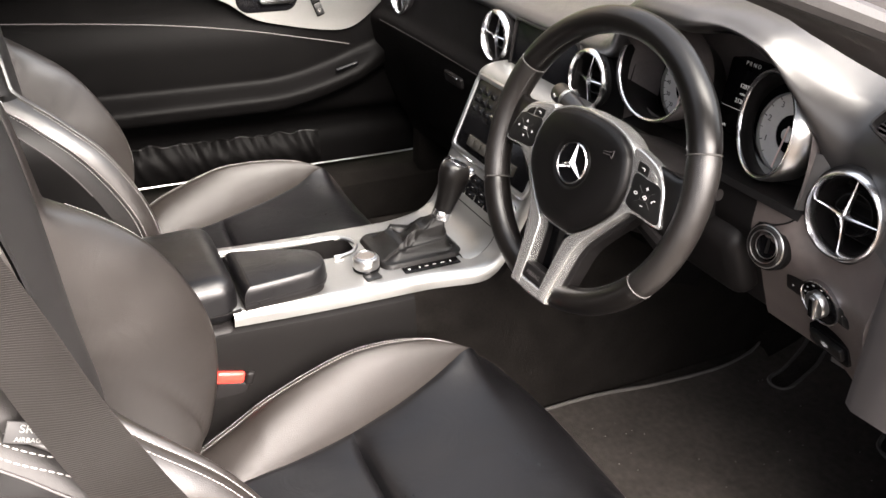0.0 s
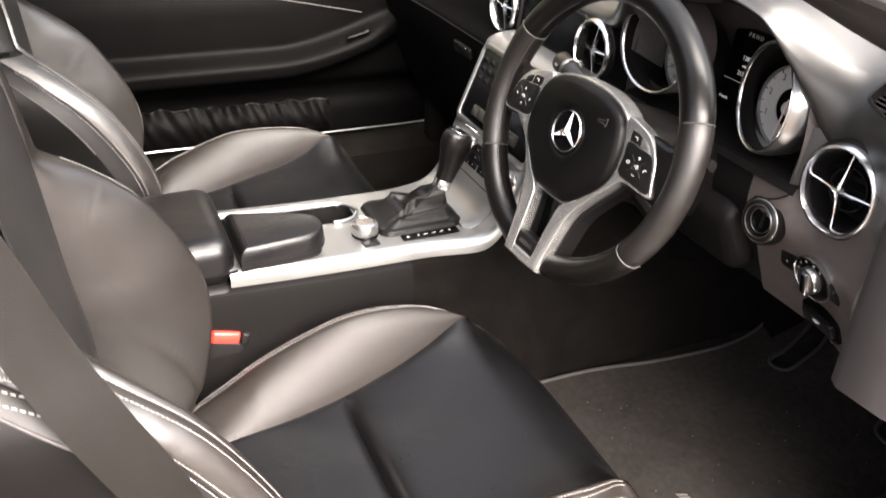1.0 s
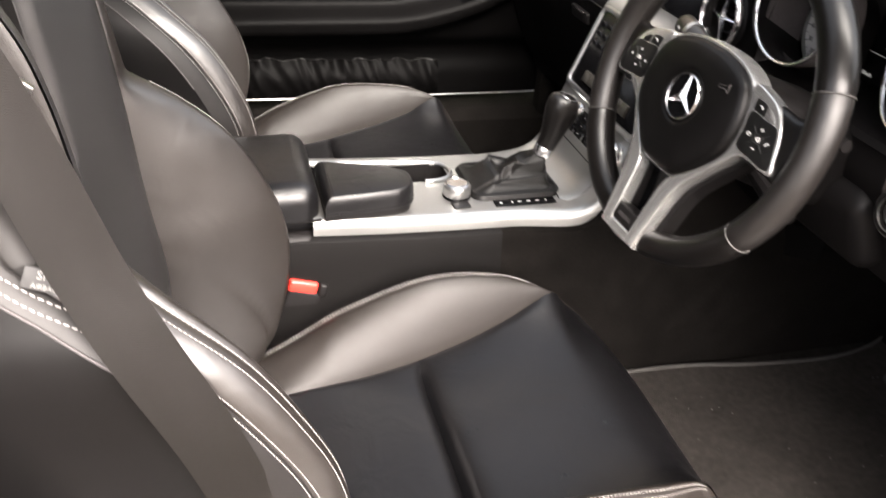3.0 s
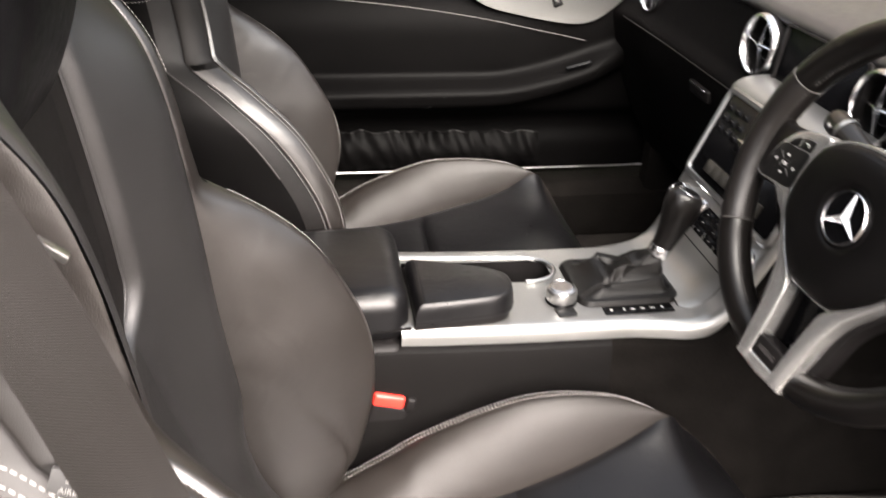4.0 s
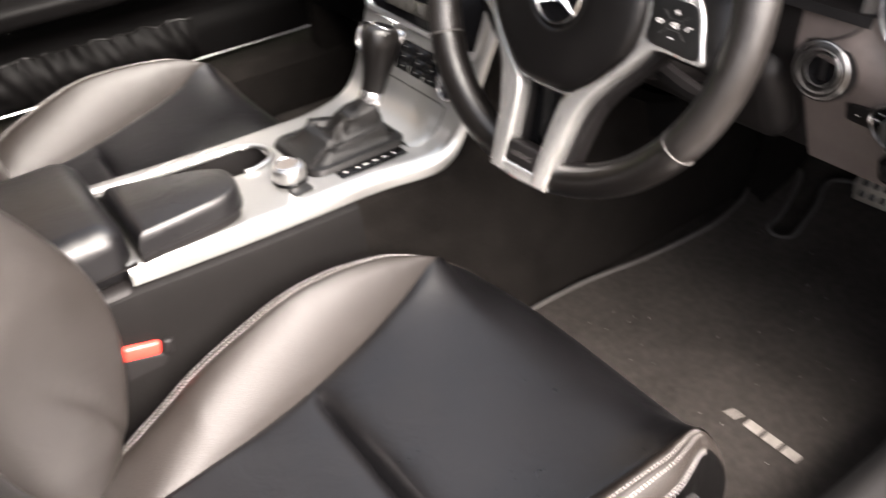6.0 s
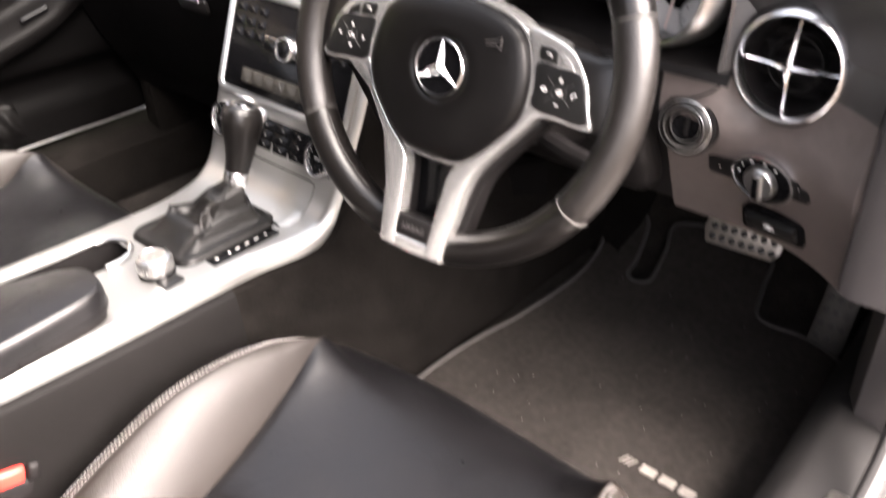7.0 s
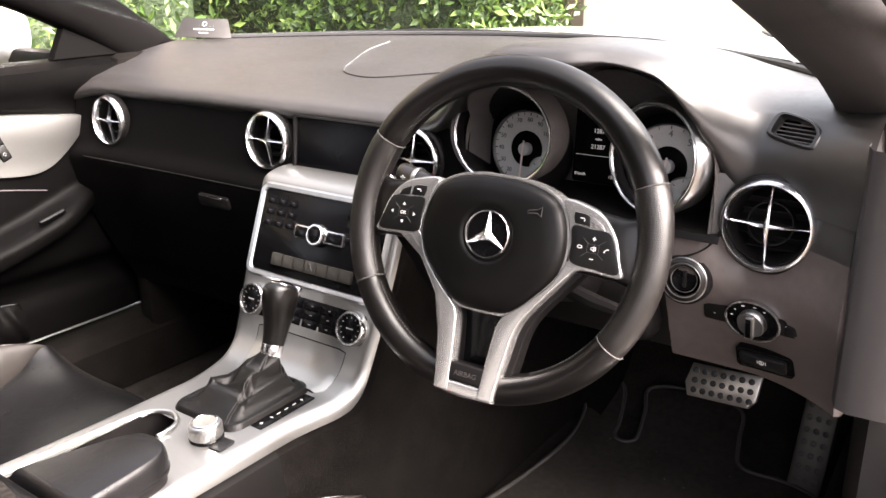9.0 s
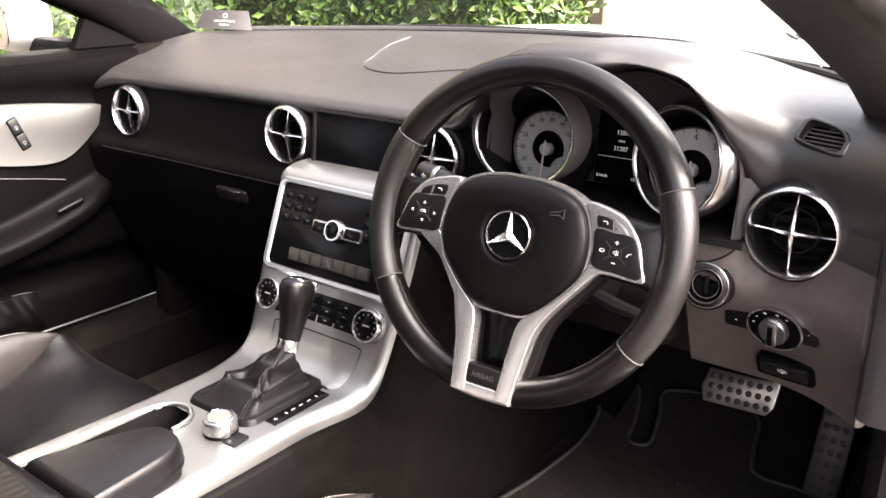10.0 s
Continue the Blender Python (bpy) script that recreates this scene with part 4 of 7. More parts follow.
dial(0.457, 0.852, 0.018, ["1", "2", "3", "4", "5", "6", "7"], 204, -38, 262, (0.022, -0.028), 1, -0.34, (0.001, -0.011, -0.026), 1.0)
bm = bmesh.new()
slab(bm, rrect(0.066, 0.098, 0.004), basis((CLUSTER - 0.004, 0.109, 0.845), (1, 0, 0), (0, 0.1, 1)), 0.050, 0.001)
disp = part("display", bm, SCREEN, cluster, "dark digital display with trip figures")
dm = basis((CLUSTER - 0.004, 0.0588, 0.845), (1, 0, 0), (0, 0.1, 1))
for txt, px, py, sz in (("1287.5", 0.003, 0.022, 0.0078), ("miles", 0.0, 0.012, 0.0044), ("21287", 0.0, 0.002, 0.0078), ("0 km/h", -0.022, -0.034, 0.0055), ("13.0", 0.022, -0.034, 0.0055)):
    lettering(txt, dm @ pose(px, py, 0.0003), sz, LIT, disp, "display_figures")
bm = bmesh.new()
rbox(bm, dm @ pose(0, -0.009, 0.0003), 0.060, 0.0004, 0.0004, 0)
part("display_line", bm, LIT, disp)
lettering("P R N D", basis((0.384, 0.0480, 0.902), (1, 0, 0), (0, 0.2, 1)), 0.0072, INK, cluster, "gear_letters")

# ---- centre console ----
console = thing("centre_console", (0, -0.3, 0.235), "black centre console with a satin silver cover", "console")
SPINE = [(p.y, p.z) for p in smooth_curve([(0, -0.567, 0.527), (0, -0.50, 0.5235), (0, -0.40, 0.520), (0, -0.30, 0.5185), (0, -0.22, 0.518), (0, -0.175, 0.522), (0, -0.148, 0.540), (0, -0.130, 0.575), (0, -0.112, 0.62), (0, -0.088, 0.68), (0, -0.064, 0.74), (0, -0.054, 0.765), (0, -0.030, 0.775), (0, 0.0, 0.777)], 66)]


def half_width(y, z):
    f = min(1.0, max(0.0, (y + 0.27) / 0.19))
    return 0.106 + 0.036 * f * f * (3 - 2 * f)


def console_point(x, k):
    return Vector((x, *SPINE[k]))


rows = []
for k, (y, z) in enumerate(SPINE):
    a, b = SPINE[max(0, k - 1)], SPINE[min(len(SPINE) - 1, k + 1)]
    t = Vector((0, b[0] - a[0], b[1] - a[1])).normalized()
    nrm = Vector((0, -t.z, t.y))
    w = half_width(y, z)
    r = []
    inner = [(float(f), 0.0012 * (1 - float(f) ** 2)) for f in np.linspace(-0.9, 0.9, 45)]
    for f, dz in [(-1.0, -0.024), (-1.0, -0.014), (-0.985, -0.006), (-0.95, -0.0015), *inner, (0.95, -0.0015), (0.985, -0.006), (1.0, -0.014), (1.0, -0.024)]:
        r.append(Vector((f * w, y, z)) + nrm * dz)
    rows.append(r)


def in_cup(x, y):
    return -0.56 < y and ((-0.064 < x < -0.006 and y < -0.365) or math.hypot(x + 0.035, y + 0.365) < 0.029)


bm = bmesh.new()
sheet(bm, rows)
bmesh.ops.delete(bm, geom=[f for f in bm.faces if f.calc_center_median().z < 0.54 and in_cup(f.calc_center_median().x, f.calc_center_median().y)], context="FACES")
cover = part("silver_cover", bm, SILVER, console, "satin silver console cover", 50)
# dark groove under the cover, then the side panels
for sx in (1, -1):
    def wall(y):
        return half_width(y, 0) - 0.001

    def side_row(y, lift):
        top = interp(SPINE, y) - 0.0245 if y > -0.565 else 0.5025
        return [(sx * (wall(y) + o + lift), y, lerp(0.235, top, f)) for o, f in ((0.034, 0.0), (0.030, 0.3), (0.022, 0.62), (0.013, 0.84), (0.0105, 0.93), (0.0075, 0.975), (0.0, 0.995), (-0.012, 1.0))]
    bm = bmesh.new()
    sheet(bm, [side_row(float(y), 0.0) for y in np.linspace(-0.80, -0.287, 40)])
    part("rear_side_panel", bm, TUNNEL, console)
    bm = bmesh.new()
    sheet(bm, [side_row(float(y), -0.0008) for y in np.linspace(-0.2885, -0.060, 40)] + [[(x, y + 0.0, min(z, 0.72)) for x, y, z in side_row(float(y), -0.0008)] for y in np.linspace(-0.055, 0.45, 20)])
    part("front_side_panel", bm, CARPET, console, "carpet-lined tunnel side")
bm = bmesh.new()
rbox(bm, pose(0, -0.70, 0.47), 0.222, 0.27, 0.07, 0.012, 3)
part("rear_body", bm, PLASTIC, console)
# storage box and its armrest lid
box = bmesh.new()
rbox(box, pose(0.0, -0.692, 0.536, 1.5), 0.206, 0.272, 0.078, 0.028, 6)
box = part("storage_box", box, LEATHER_SMOOTH, console, "leather-covered storage box")
bm = bmesh.new()
rbox(bm, pose(0.0, -0.692, 0.522, 1.5), 0.2072, 0.2732, 0.0016, 0)
part("box_seam", bm, PLASTIC, box)
arm = bmesh.new()
out = [(-0.034, -0.085), (-0.014, -0.034), (0.000, -0.012), (0.012, -0.002), (0.035, 0.0), (0.056, -0.007), (0.068, -0.024), (0.073, -0.055), (0.078, -0.135)]
outline = [(p.x, p.y) for p in smooth_curve([(a, b, 0) for a, b in out], 40)] + [(-0.050, -0.135)]
slab(arm, [(x + 0.026, y - 0.415) for x, y in outline], pose(0, 0, 0.540, 1.0), 0.030, 0.019, 10)
arm_base = bmesh.new()
slab(arm_base, [((x - 0.035) * 0.96 + 0.061, (y + 0.06) * 0.97 - 0.477) for x, y in outline], pose(0, 0, 0.508, 1.0), 0.037, 0.002)
part("armrest_base", arm_base, PLASTIC, console)
lid = part("armrest", arm, LEATHER_SMOOTH, console, "padded black leather armrest lid")
arm = bmesh.new()
slab(arm, [((x - 0.035) * 1.015 + 0.061, (y + 0.06) * 1.015 - 0.475) for x, y in outline], pose(0, 0, 0.5445, 1.0), 0.0012, 0.0002)
part("armrest_seam", arm, PLASTIC, lid)
# cup holder with a bright hooked rim
bm = bmesh.new()
hole = [(-0.035 + 0.032 * math.cos(a), -0.365 + 0.032 * math.sin(a)) for a in np.linspace(0, math.pi, 16)]
hole += [(-0.067, -0.56), (-0.003, -0.56)]
sheet(bm, [[(x, y, z) for x, y in hole] for z in (0.519, 0.47, 0.455)], closed_v=True)
bm.faces.new([bm.verts.new((x, y, 0.456)) for x, y in hole])
cup = part("cup_holder", bm, PLASTIC, console, "deep black cup holder")
bm = bmesh.new()
tube(bm, [(p.x, p.y, interp(SPINE, p.y) + 0.0035) for p in smooth_curve([(-0.074, -0.56, 0), (-0.073, -0.48, 0), (-0.070, -0.38, 0), (-0.060, -0.345, 0), (-0.035, -0.3315, 0), (-0.012, -0.342, 0), (-0.002, -0.362, 0), (-0.001, -0.380, 0)], 40)], 0.0034, 8)
part("bright_rim", bm, SATIN, cup, "polished hooked rim")

# gear lever
lever = thing("gear_lever", (0.008, -0.245, 0.512), "black leather gear lever with gathered gaiter", "gear lever")
TOPC = Vector((0.013, -0.203, 0.574))
base = rrect(0.124, 0.148, 0.020, 18, 0.006, -0.248)
rows = []


def crease(u):
    return 1 - 2 * abs(math.sin(u)) ** 0.7


for i in range(44):
    f = i / 43
    r = []
    for j, (x, y) in enumerate(base):
        a = math.atan2(y + 0.248, x - 0.006)
        if f < 0.12:
            g, z = lerp(1.0, 0.93, f / 0.12), 0.5195 + 0.007 * math.sin(math.pi / 2 * f / 0.12)
            r.append(Vector((0.006 + (x - 0.006) * g, -0.248 + (y + 0.248) * g, z)))
            continue
        e = (f - 0.12) / 0.88
        g = lerp(0.93, 0.125, e ** 0.82)
        c = Vector((0.006, -0.248)).lerp(Vector((TOPC.x, TOPC.y)), e ** 1.2)
        fold = math.sin(math.pi * e ** 0.8) ** 0.9
        warp = 0.5 * math.sin(2 * a + 5 * e) + 0.35 * math.sin(5 * a - 3 * e + 1.0)
        w1 = 0.55 * crease(1.5 * a + 2.2 * e + warp) + 0.40 * crease(2.5 * a - 4.0 * e + 1.4 * warp + 0.8) + 0.22 * crease(5.5 * a + 7.0 * e + warp) + 0.10 * math.sin(19 * a - 9 * e)
        z = 0.5265 + 0.014 * (1 - math.exp(-6 * e)) + 0.033 * e ** 1.7 + 0.0095 * w1 * fold + 0.0050 * fold * math.sin(13 * e + 2.2 * math.sin(a + 1) + 1.2 * math.sin(3 * a))
        k = g * (1 + 0.16 * w1 * fold * e)
        r.append(Vector((c.x + (x - 0.006) * k, c.y + (y + 0.248) * k, max(z, 0.524))))
    rows.append(r)
bm = bmesh.new()
sheet(bm, rows, closed_v=True)
gaiter = part("gaiter", bm, GAITER, lever, "crumpled black leather gaiter", 180)
bm = bmesh.new()
near = min(range(len(base)), key=lambda j: (base[j][0] - 0.055) ** 2 + (base[j][1] + 0.322) ** 2)
for o in (-1, 1):
    stitches(bm, [p + Vector((0.0016 * o, 0.0012 * o, 0.0010)) for p in smooth_curve([rows[i][near] for i in (5, 10, 15, 20, 25, 30, 35)], 30)], 0.0036, 0.3, 0.0004)
part("gaiter_seam", bm, THREAD, gaiter, kind="stuff")
axis_m = basis((0.013, -0.200, 0.565), (1, 0, 0), (0, 1, 0.0)) @ pose(0, 0, 0, -22)
bm = bmesh.new()
lathe(bm, [(0.0140, 0.0), (0.0152, 0.002), (0.0152, 0.016), (0.0140, 0.018)], axis_m, 32)
part("chrome_collar", bm, CHROME, lever, "chrome collar")
rows = []
for h, rx, ry, oy in ((0.016, 0.0150, 0.0150, 0), (0.03, 0.0160, 0.0165, 0), (0.046, 0.0180, 0.0195, -0.001), (0.062, 0.0205, 0.0235, -0.003), (0.076, 0.0225, 0.0265, -0.005), (0.088, 0.0225, 0.0265, -0.006), (0.096, 0.0205, 0.0235, -0.006), (0.1005, 0.015, 0.017, -0.006)):
    rows.append([axis_m @ Vector((rx * math.cos(a), oy + ry * math.sin(a), h)) for a in np.linspace(0, 2 * math.pi, 32, endpoint=False)])
bm = bmesh.new()
vs = sheet(bm, rows, closed_v=True)
bm.faces.new(vs[-1])
knob = part("knob", bm, RIM_LEATHER, lever, "black leather gear knob", 180)
bm = bmesh.new()
slab(bm, disc(0.0160, 32), axis_m @ pose(0, -0.006, 0.098), 0.0040, 0.0012)
part("knob_cap", bm, CHROME, knob, "chrome cap")
bm = bmesh.new()
slab(bm, disc(0.0120, 28), axis_m @ pose(0, -0.006, 0.1014), 0.0012, 0.0002)
part("cap_inlay", bm, GLOSS, knob)
bm = bmesh.new()
rbox(bm, axis_m @ pose(0.0, 0.020, 0.088, -20), 0.022, 0.010, 0.022, 0.004)
part("release_button", bm, CHROME, knob, "chrome release button")

# gear gate plate
m = basis((0.078, -0.243, interp(SPINE, -0.243) + 0.0008), (0, 1, 0.01), (-1, 0, 0))
bm = bmesh.new()
slab(bm, rrect(0.098, 0.019, 0.002), m, 0.0016, 0.0004)
plate = part("gear_gate_plate", bm, GLOSS, console, "gloss black shift pattern strip")
bm = bmesh.new()
for px, w in ((-0.038, 0.007), (-0.020, 0.004), (-0.008, 0.009), (0.006, 0.009), (0.020, 0.009), (0.034, 0.004)):
    rbox(bm, m @ pose(px, 0.001, 0.0018), w * 0.7, 0.0008, 0.0004, 0)
    rbox(bm, m @ pose(px, 0.001, 0.0018), 0.0008, 0.005 if w < 0.008 else 0.002, 0.0004, 0)
part("gate_symbols", bm, INK, plate, kind="stuff")

# rotary controller and small button
m = basis((0.047, -0.343, interp(SPINE, -0.343)), (1, 0, 0), (0, 1, 0.03))
bm = bmesh.new()
lathe(bm, [(0.0215, 0.0), (0.0215, 0.004), (0.020, 0.006)], m, 44)
ctl = part("rotary_controller", bm, GLOSS, console, "knurled silver rotary controller")
bm = bmesh.new()
lathe(bm, [(0.0195, 0.004), (0.0205, 0.006), (0.0205, 0.020), (0.0190, 0.0225), (0.0165, 0.0235), (0.0150, 0.0228), (0.0, 0.0222)], m, 60)
for k in range(36):
    a = 2 * math.pi * k / 36
    rbox(bm, m @ pose(0.0206 * math.cos(a), 0.0206 * math.sin(a), 0.013, 0, 0, math.degrees(a)), 0.001, 0.0018, 0.012, 0)
part("knurled_ring", bm, SATIN, ctl, "knurled bright ring", kind="stuff")
bm = bmesh.new()
lathe(bm, [(0.0165, 0.0228), (0.0160, 0.0250), (0.0148, 0.0254), (0.0140, 0.0244), (0.0, 0.0242)], m, 48)
part("pressed_cap", bm, CHROME, ctl, "polished cap")
bm = bmesh.new()
slab(bm, rrect(0.020, 0.026, 0.002), basis((0.076, -0.344, interp(SPINE, -0.344) + 0.0005), (1, 0.1, 0), (-0.1, 1, 0.03)), 0.0025, 0.0006)
part("console_button", bm, BUTTON, console)

# ash tray lid
bm = bmesh.new()
grid = []
for k in range(14):
    f = k / 13
    y = lerp(-0.186, -0.1345, f)
    z = interp(SPINE, y)
    w = 0.086 - 0.006 * (1 - f) - 0.008 * max(0, 0.15 - f) / 0.15
    grid.append([(0.006 + w * g, y, z + 0.0045 - 0.003 * max(0, abs(g) - 0.9) / 0.1) for g in np.linspace(-1, 1, 17)])
lid_ob = part("ashtray_lid", thick(grid, (0, 0.001, -0.004)), SILVER, console, "smooth silver ashtray lid")
bm = bmesh.new()
edge_ = [Vector(p) for p in grid[0]] + [Vector(r[-1]) for r in grid[1:]] + [Vector(p) for p in grid[-1][-2::-1]] + [Vector(r[0]) for r in grid[-2:0:-1]]
tube(bm, [p - Vector((0, 0, 0.0025)) for p in edge_], 0.0015, 6, True)
part("lid_gap", bm, PLASTIC, lid_ob)

# radio and climate stack on the sloping face
STACK = basis((0.0, -0.0815, 0.695), (1, 0, 0), (0, 0.373, 0.928))
bm = bmesh.new()
out = rrect(0.262, 0.142, 0.016, 6, 0, 0.0)
inn = rrect(0.240, 0.122, 0.008, 6, 0, 0.0)
sheet(bm, [[STACK @ Vector((x, y, h)) for x, y in o] for o, h in ((out, -0.004), (out, 0.004), (rrect(0.256, 0.136, 0.014, 6), 0.006), (rrect(0.244, 0.125, 0.009, 6), 0.0055), (inn, 0.003), (inn, -0.002))], closed_v=True)
radio = thing("radio", (0, -0.08, 0.695), "gloss black radio in a satin silver surround", "radio")
part("surround", bm, SATIN, radio, "satin silver surround")
bm = bmesh.new()
slab(bm, rrect(0.243, 0.125, 0.008), STACK, 0.0032, 0.0006)
part("face", bm, GLOSS, radio)
for r_ in range(3):
    for c_ in range(3):
        bm = bmesh.new()
        slab(bm, rrect(0.018, 0.0125, 0.002), STACK @ pose(-0.103 + 0.0225 * c_, 0.046 - 0.0165 * r_, 0.0022), 0.0022, 0.0008)
        part("radio_key", bm, GLOSS, radio)
        bm = bmesh.new()
        slab(bm, rrect(0.018, 0.0125, 0.002), STACK @ pose(0.103 - 0.0225 * c_, 0.046 - 0.0165 * r_, 0.0022), 0.0022, 0.0008)
        part("radio_key", bm, GLOSS, radio)
bm = bmesh.new()
for sx in (-1, 1):
    for r_ in range(3):
        for c_ in range(3):
            rbox(bm, STACK @ pose(sx * (0.103 - 0.0225 * c_), 0.046 - 0.0165 * r_, 0.0045), 0.005, 0.0010, 0.0004, 0)
part("key_marks", bm, TRIM, radio, kind="stuff")
bm = bmesh.new()
slab(bm, rrect(0.096, 0.019, 0.004), STACK @ pose(0.004, 0.008, 0.003), 0.004, 0.001)
bar = part("function_bar", bm, CHROME, radio, "chrome edged control bar")
for sx in (-1, 1):
    bm = bmesh.new()
    slab(bm, rrect(0.028, 0.0145, 0.002), STACK @ pose(0.004 + sx * 0.031, 0.008, 0.0064), 0.0022, 0.0006)
    part("bar_key", bm, GLOSS, bar)
bm = bmesh.new()
lathe(bm, [(0.0160, 0.003), (0.0160, 0.013), (0.0145, 0.0155), (0.0125, 0.0155), (0.0120, 0.013)], STACK @ pose(0.003, 0.008, 0), 40)
dialk = part("volume_knob", bm, CHROME, radio, "chrome ringed knob")
bm = bmesh.new()
slab(bm, disc(0.0124, 30), STACK @ pose(0.003, 0.008, 0.012), 0.0025, 0.0006)
part("knob_face", bm, GLOSS, dialk)
for k in range(7):
    bm = bmesh.new()
    slab(bm, rrect(0.0215, 0.018, 0.0015), STACK @ pose(-0.067 + 0.0225 * k, -0.040, 0.003), 0.005, 0.001)
    key = part("row_key", bm, KEYGREY, radio, "grey-brown metallic key")
    if k == 3:
        bm = bmesh.new()
        tube(bm, [STACK @ Vector((0.0005 + x, -0.0405 + y, 0.0083)) for x, y in ((-0.006, -0.004), (0.006, -0.004), (0, 0.006))], 0.0006, 5, True)
        part("hazard_triangle", bm, DARK_INK, key)

climate = thing("climate_panel", (0, -0.13, 0.593), "black climate panel with chrome rotary dials", "climate control")
CLIM = basis((0.0, -0.1195, 0.596), (1, 0, 0), (0, 0.36, 0.933))
bm = bmesh.new()
slab(bm, rrect(0.236, 0.044, 0.010), CLIM, 0.003, 0.001)
part("face", bm, GLOSS, climate)
for sx in (-1, 1):
    cm = CLIM @ pose(sx * 0.098, 0, 0)
    bm = bmesh.new()
    lathe(bm, [(0.0245, 0.0), (0.0245, 0.012), (0.0230, 0.0150), (0.0205, 0.0150), (0.0195, 0.012), (0.0195, 0.0)], cm, 48, True)
    dk = part("climate_dial", bm, CHROME, climate, "chrome ringed dial")
    bm = bmesh.new()
    slab(bm, disc(0.0197, 40), cm, 0.0125, 0.0006)
    part("dial_face", bm, GLOSS, dk)
    bm = bmesh.new()
    for k in range(11):
        a = radians(240 - 300 * k / 10)
        rbox(bm, cm @ pose(0.0155 * math.cos(a), 0.0155 * math.sin(a), 0.0127, 0, 0, math.degrees(a)), 0.0022, 0.0010, 0.0004, 0)
    rbox(bm, cm @ pose(0, 0, 0.0127), 0.012, 0.0018, 0.0004, 0)
    part("dial_marks", bm, GREY_INK, dk, kind="stuff")
for r_ in range(3):
    for c_ in range(4):
        bm = bmesh.new()
        slab(bm, rrect(0.030, 0.0115, 0.002), CLIM @ pose(-0.0495 + 0.033 * c_, 0.0133 - 0.0133 * r_, 0.0022), 0.0014, 0.0006)
        part("climate_key", bm, GLOSS, climate)
bm = bmesh.new()
for r_ in range(3):
    for c_ in range(4):
        rbox(bm, CLIM @ pose(-0.0495 + 0.033 * c_, 0.0133 - 0.0133 * r_, 0.0038), 0.0045, 0.0009, 0.0004, 0)
part("key_marks", bm, GREY_INK, climate, kind="stuff")
# upper screen
screen = thing("centre_display", (0.0, 0.0, 0.80), "dark glossy centre display below the dashboard lip", "display")
bm = bmesh.new()
sm = basis((-0.018, 0.000, 0.803), (1, 0, 0), (0, 0.12, 1))
o = rrect(0.190, 0.098, 0.006)
sheet(bm, [[sm @ Vector((x * k, y * k, h)) for x, y in o] for k, h in ((1.06, -0.004), (1.05, 0.006), (1.0, 0.007), (0.975, 0.003))], closed_v=True)
part("frame", bm, PLASTIC, screen)
bm = bmesh.new()
slab(bm, rrect(0.188, 0.096, 0.005), sm, 0.0035, 0.0005)
part("screen", bm, SCREEN, screen)

# ---- steering wheel ----
WHEEL_C = Vector((0.360, -0.1715, 0.797))
th, ps = radians(16.4), radians(5.9)
wn_ = Vector((math.sin(ps) * math.cos(th), -math.cos(ps) * math.cos(th), math.sin(th)))
wu = Vector((0, 0, 1)).cross(wn_).normalized()
WH = basis(WHEEL_C, wu, wn_.cross(wu)) @ pose(0, 0, 0, 0, 0, -2.0)
wheel = thing("steering_wheel", WHEEL_C, "black leather flat-bottomed steering wheel with silver spokes", "steering wheel")


def rim_point(a):
    """The rim's centre line: round, with a slightly flattened bottom."""
    r = 0.1716
    x, y = r * math.cos(a), r * math.sin(a)
    if y < -0.150:
        y = -0.150 - (-0.150 - y) * 0.97
    return Vector((x, y, 0))


def rim_section(a, q):
    down = bump1(a % (2 * math.pi), 1.5 * math.pi, 0.5)
    grip = 0.0012 * (bump1(a % (2 * math.pi), radians(150), 0.35) + bump1(a % (2 * math.pi), radians(30), 0.35))
    rr, rz = 0.0168 + grip, 0.0188 + grip - 0.001 * down
    return rr * math.cos(q), rz * math.sin(q)


def rim_piece(a0, a1, n, swell=0.0):
    bm = bmesh.new()
    rows = []
    for i in range(n + 1):
        a = lerp(a0, a1, i / n)
        c = rim_point(a)
        t = (rim_point(a + 0.01) - rim_point(a - 0.01)).normalized()
        out = Vector((t.y, -t.x, 0))
        e = 1.0 + swell - (0.05 if i in (0, n) else 0.0)
        rows.append([WH @ (c + out * (p * e) + Vector((0, 0, s * e))) for p, s in (rim_section(a, 2 * math.pi * j / 20) for j in range(20))])
    sheet(bm, rows, closed_v=True)
    return bm


JOINTS = [radians(v) for v in (24, 152, 209, 327, 384)]
for k, nm in enumerate(("rim_top", "rim_left_grip", "rim_bottom", "rim_right_grip")):
    perforated = k in (1, 3)
    part(nm, rim_piece(JOINTS[k] + 0.003, JOINTS[k + 1] - 0.003, 56 if k in (0, 2) else 28), PERFORATED if perforated else RIM_LEATHER, wheel, "grained leather rim section", 180)
bm = bmesh.new()
for a in JOINTS[:4]:
    c = rim_point(a)
    t = (rim_point(a + 0.01) - rim_point(a - 0.01)).normalized()
    out = Vector((t.y, -t.x, 0))
    tube(bm, [WH @ (c + out * p * 0.985 + Vector((0, 0, s * 0.985))) for p, s in (rim_section(a, 2 * math.pi * j / 20) for j in range(20))], 0.0009, 6, True)
part("rim_seams", bm, THREAD, wheel, kind="stuff")
bm = bmesh.new()
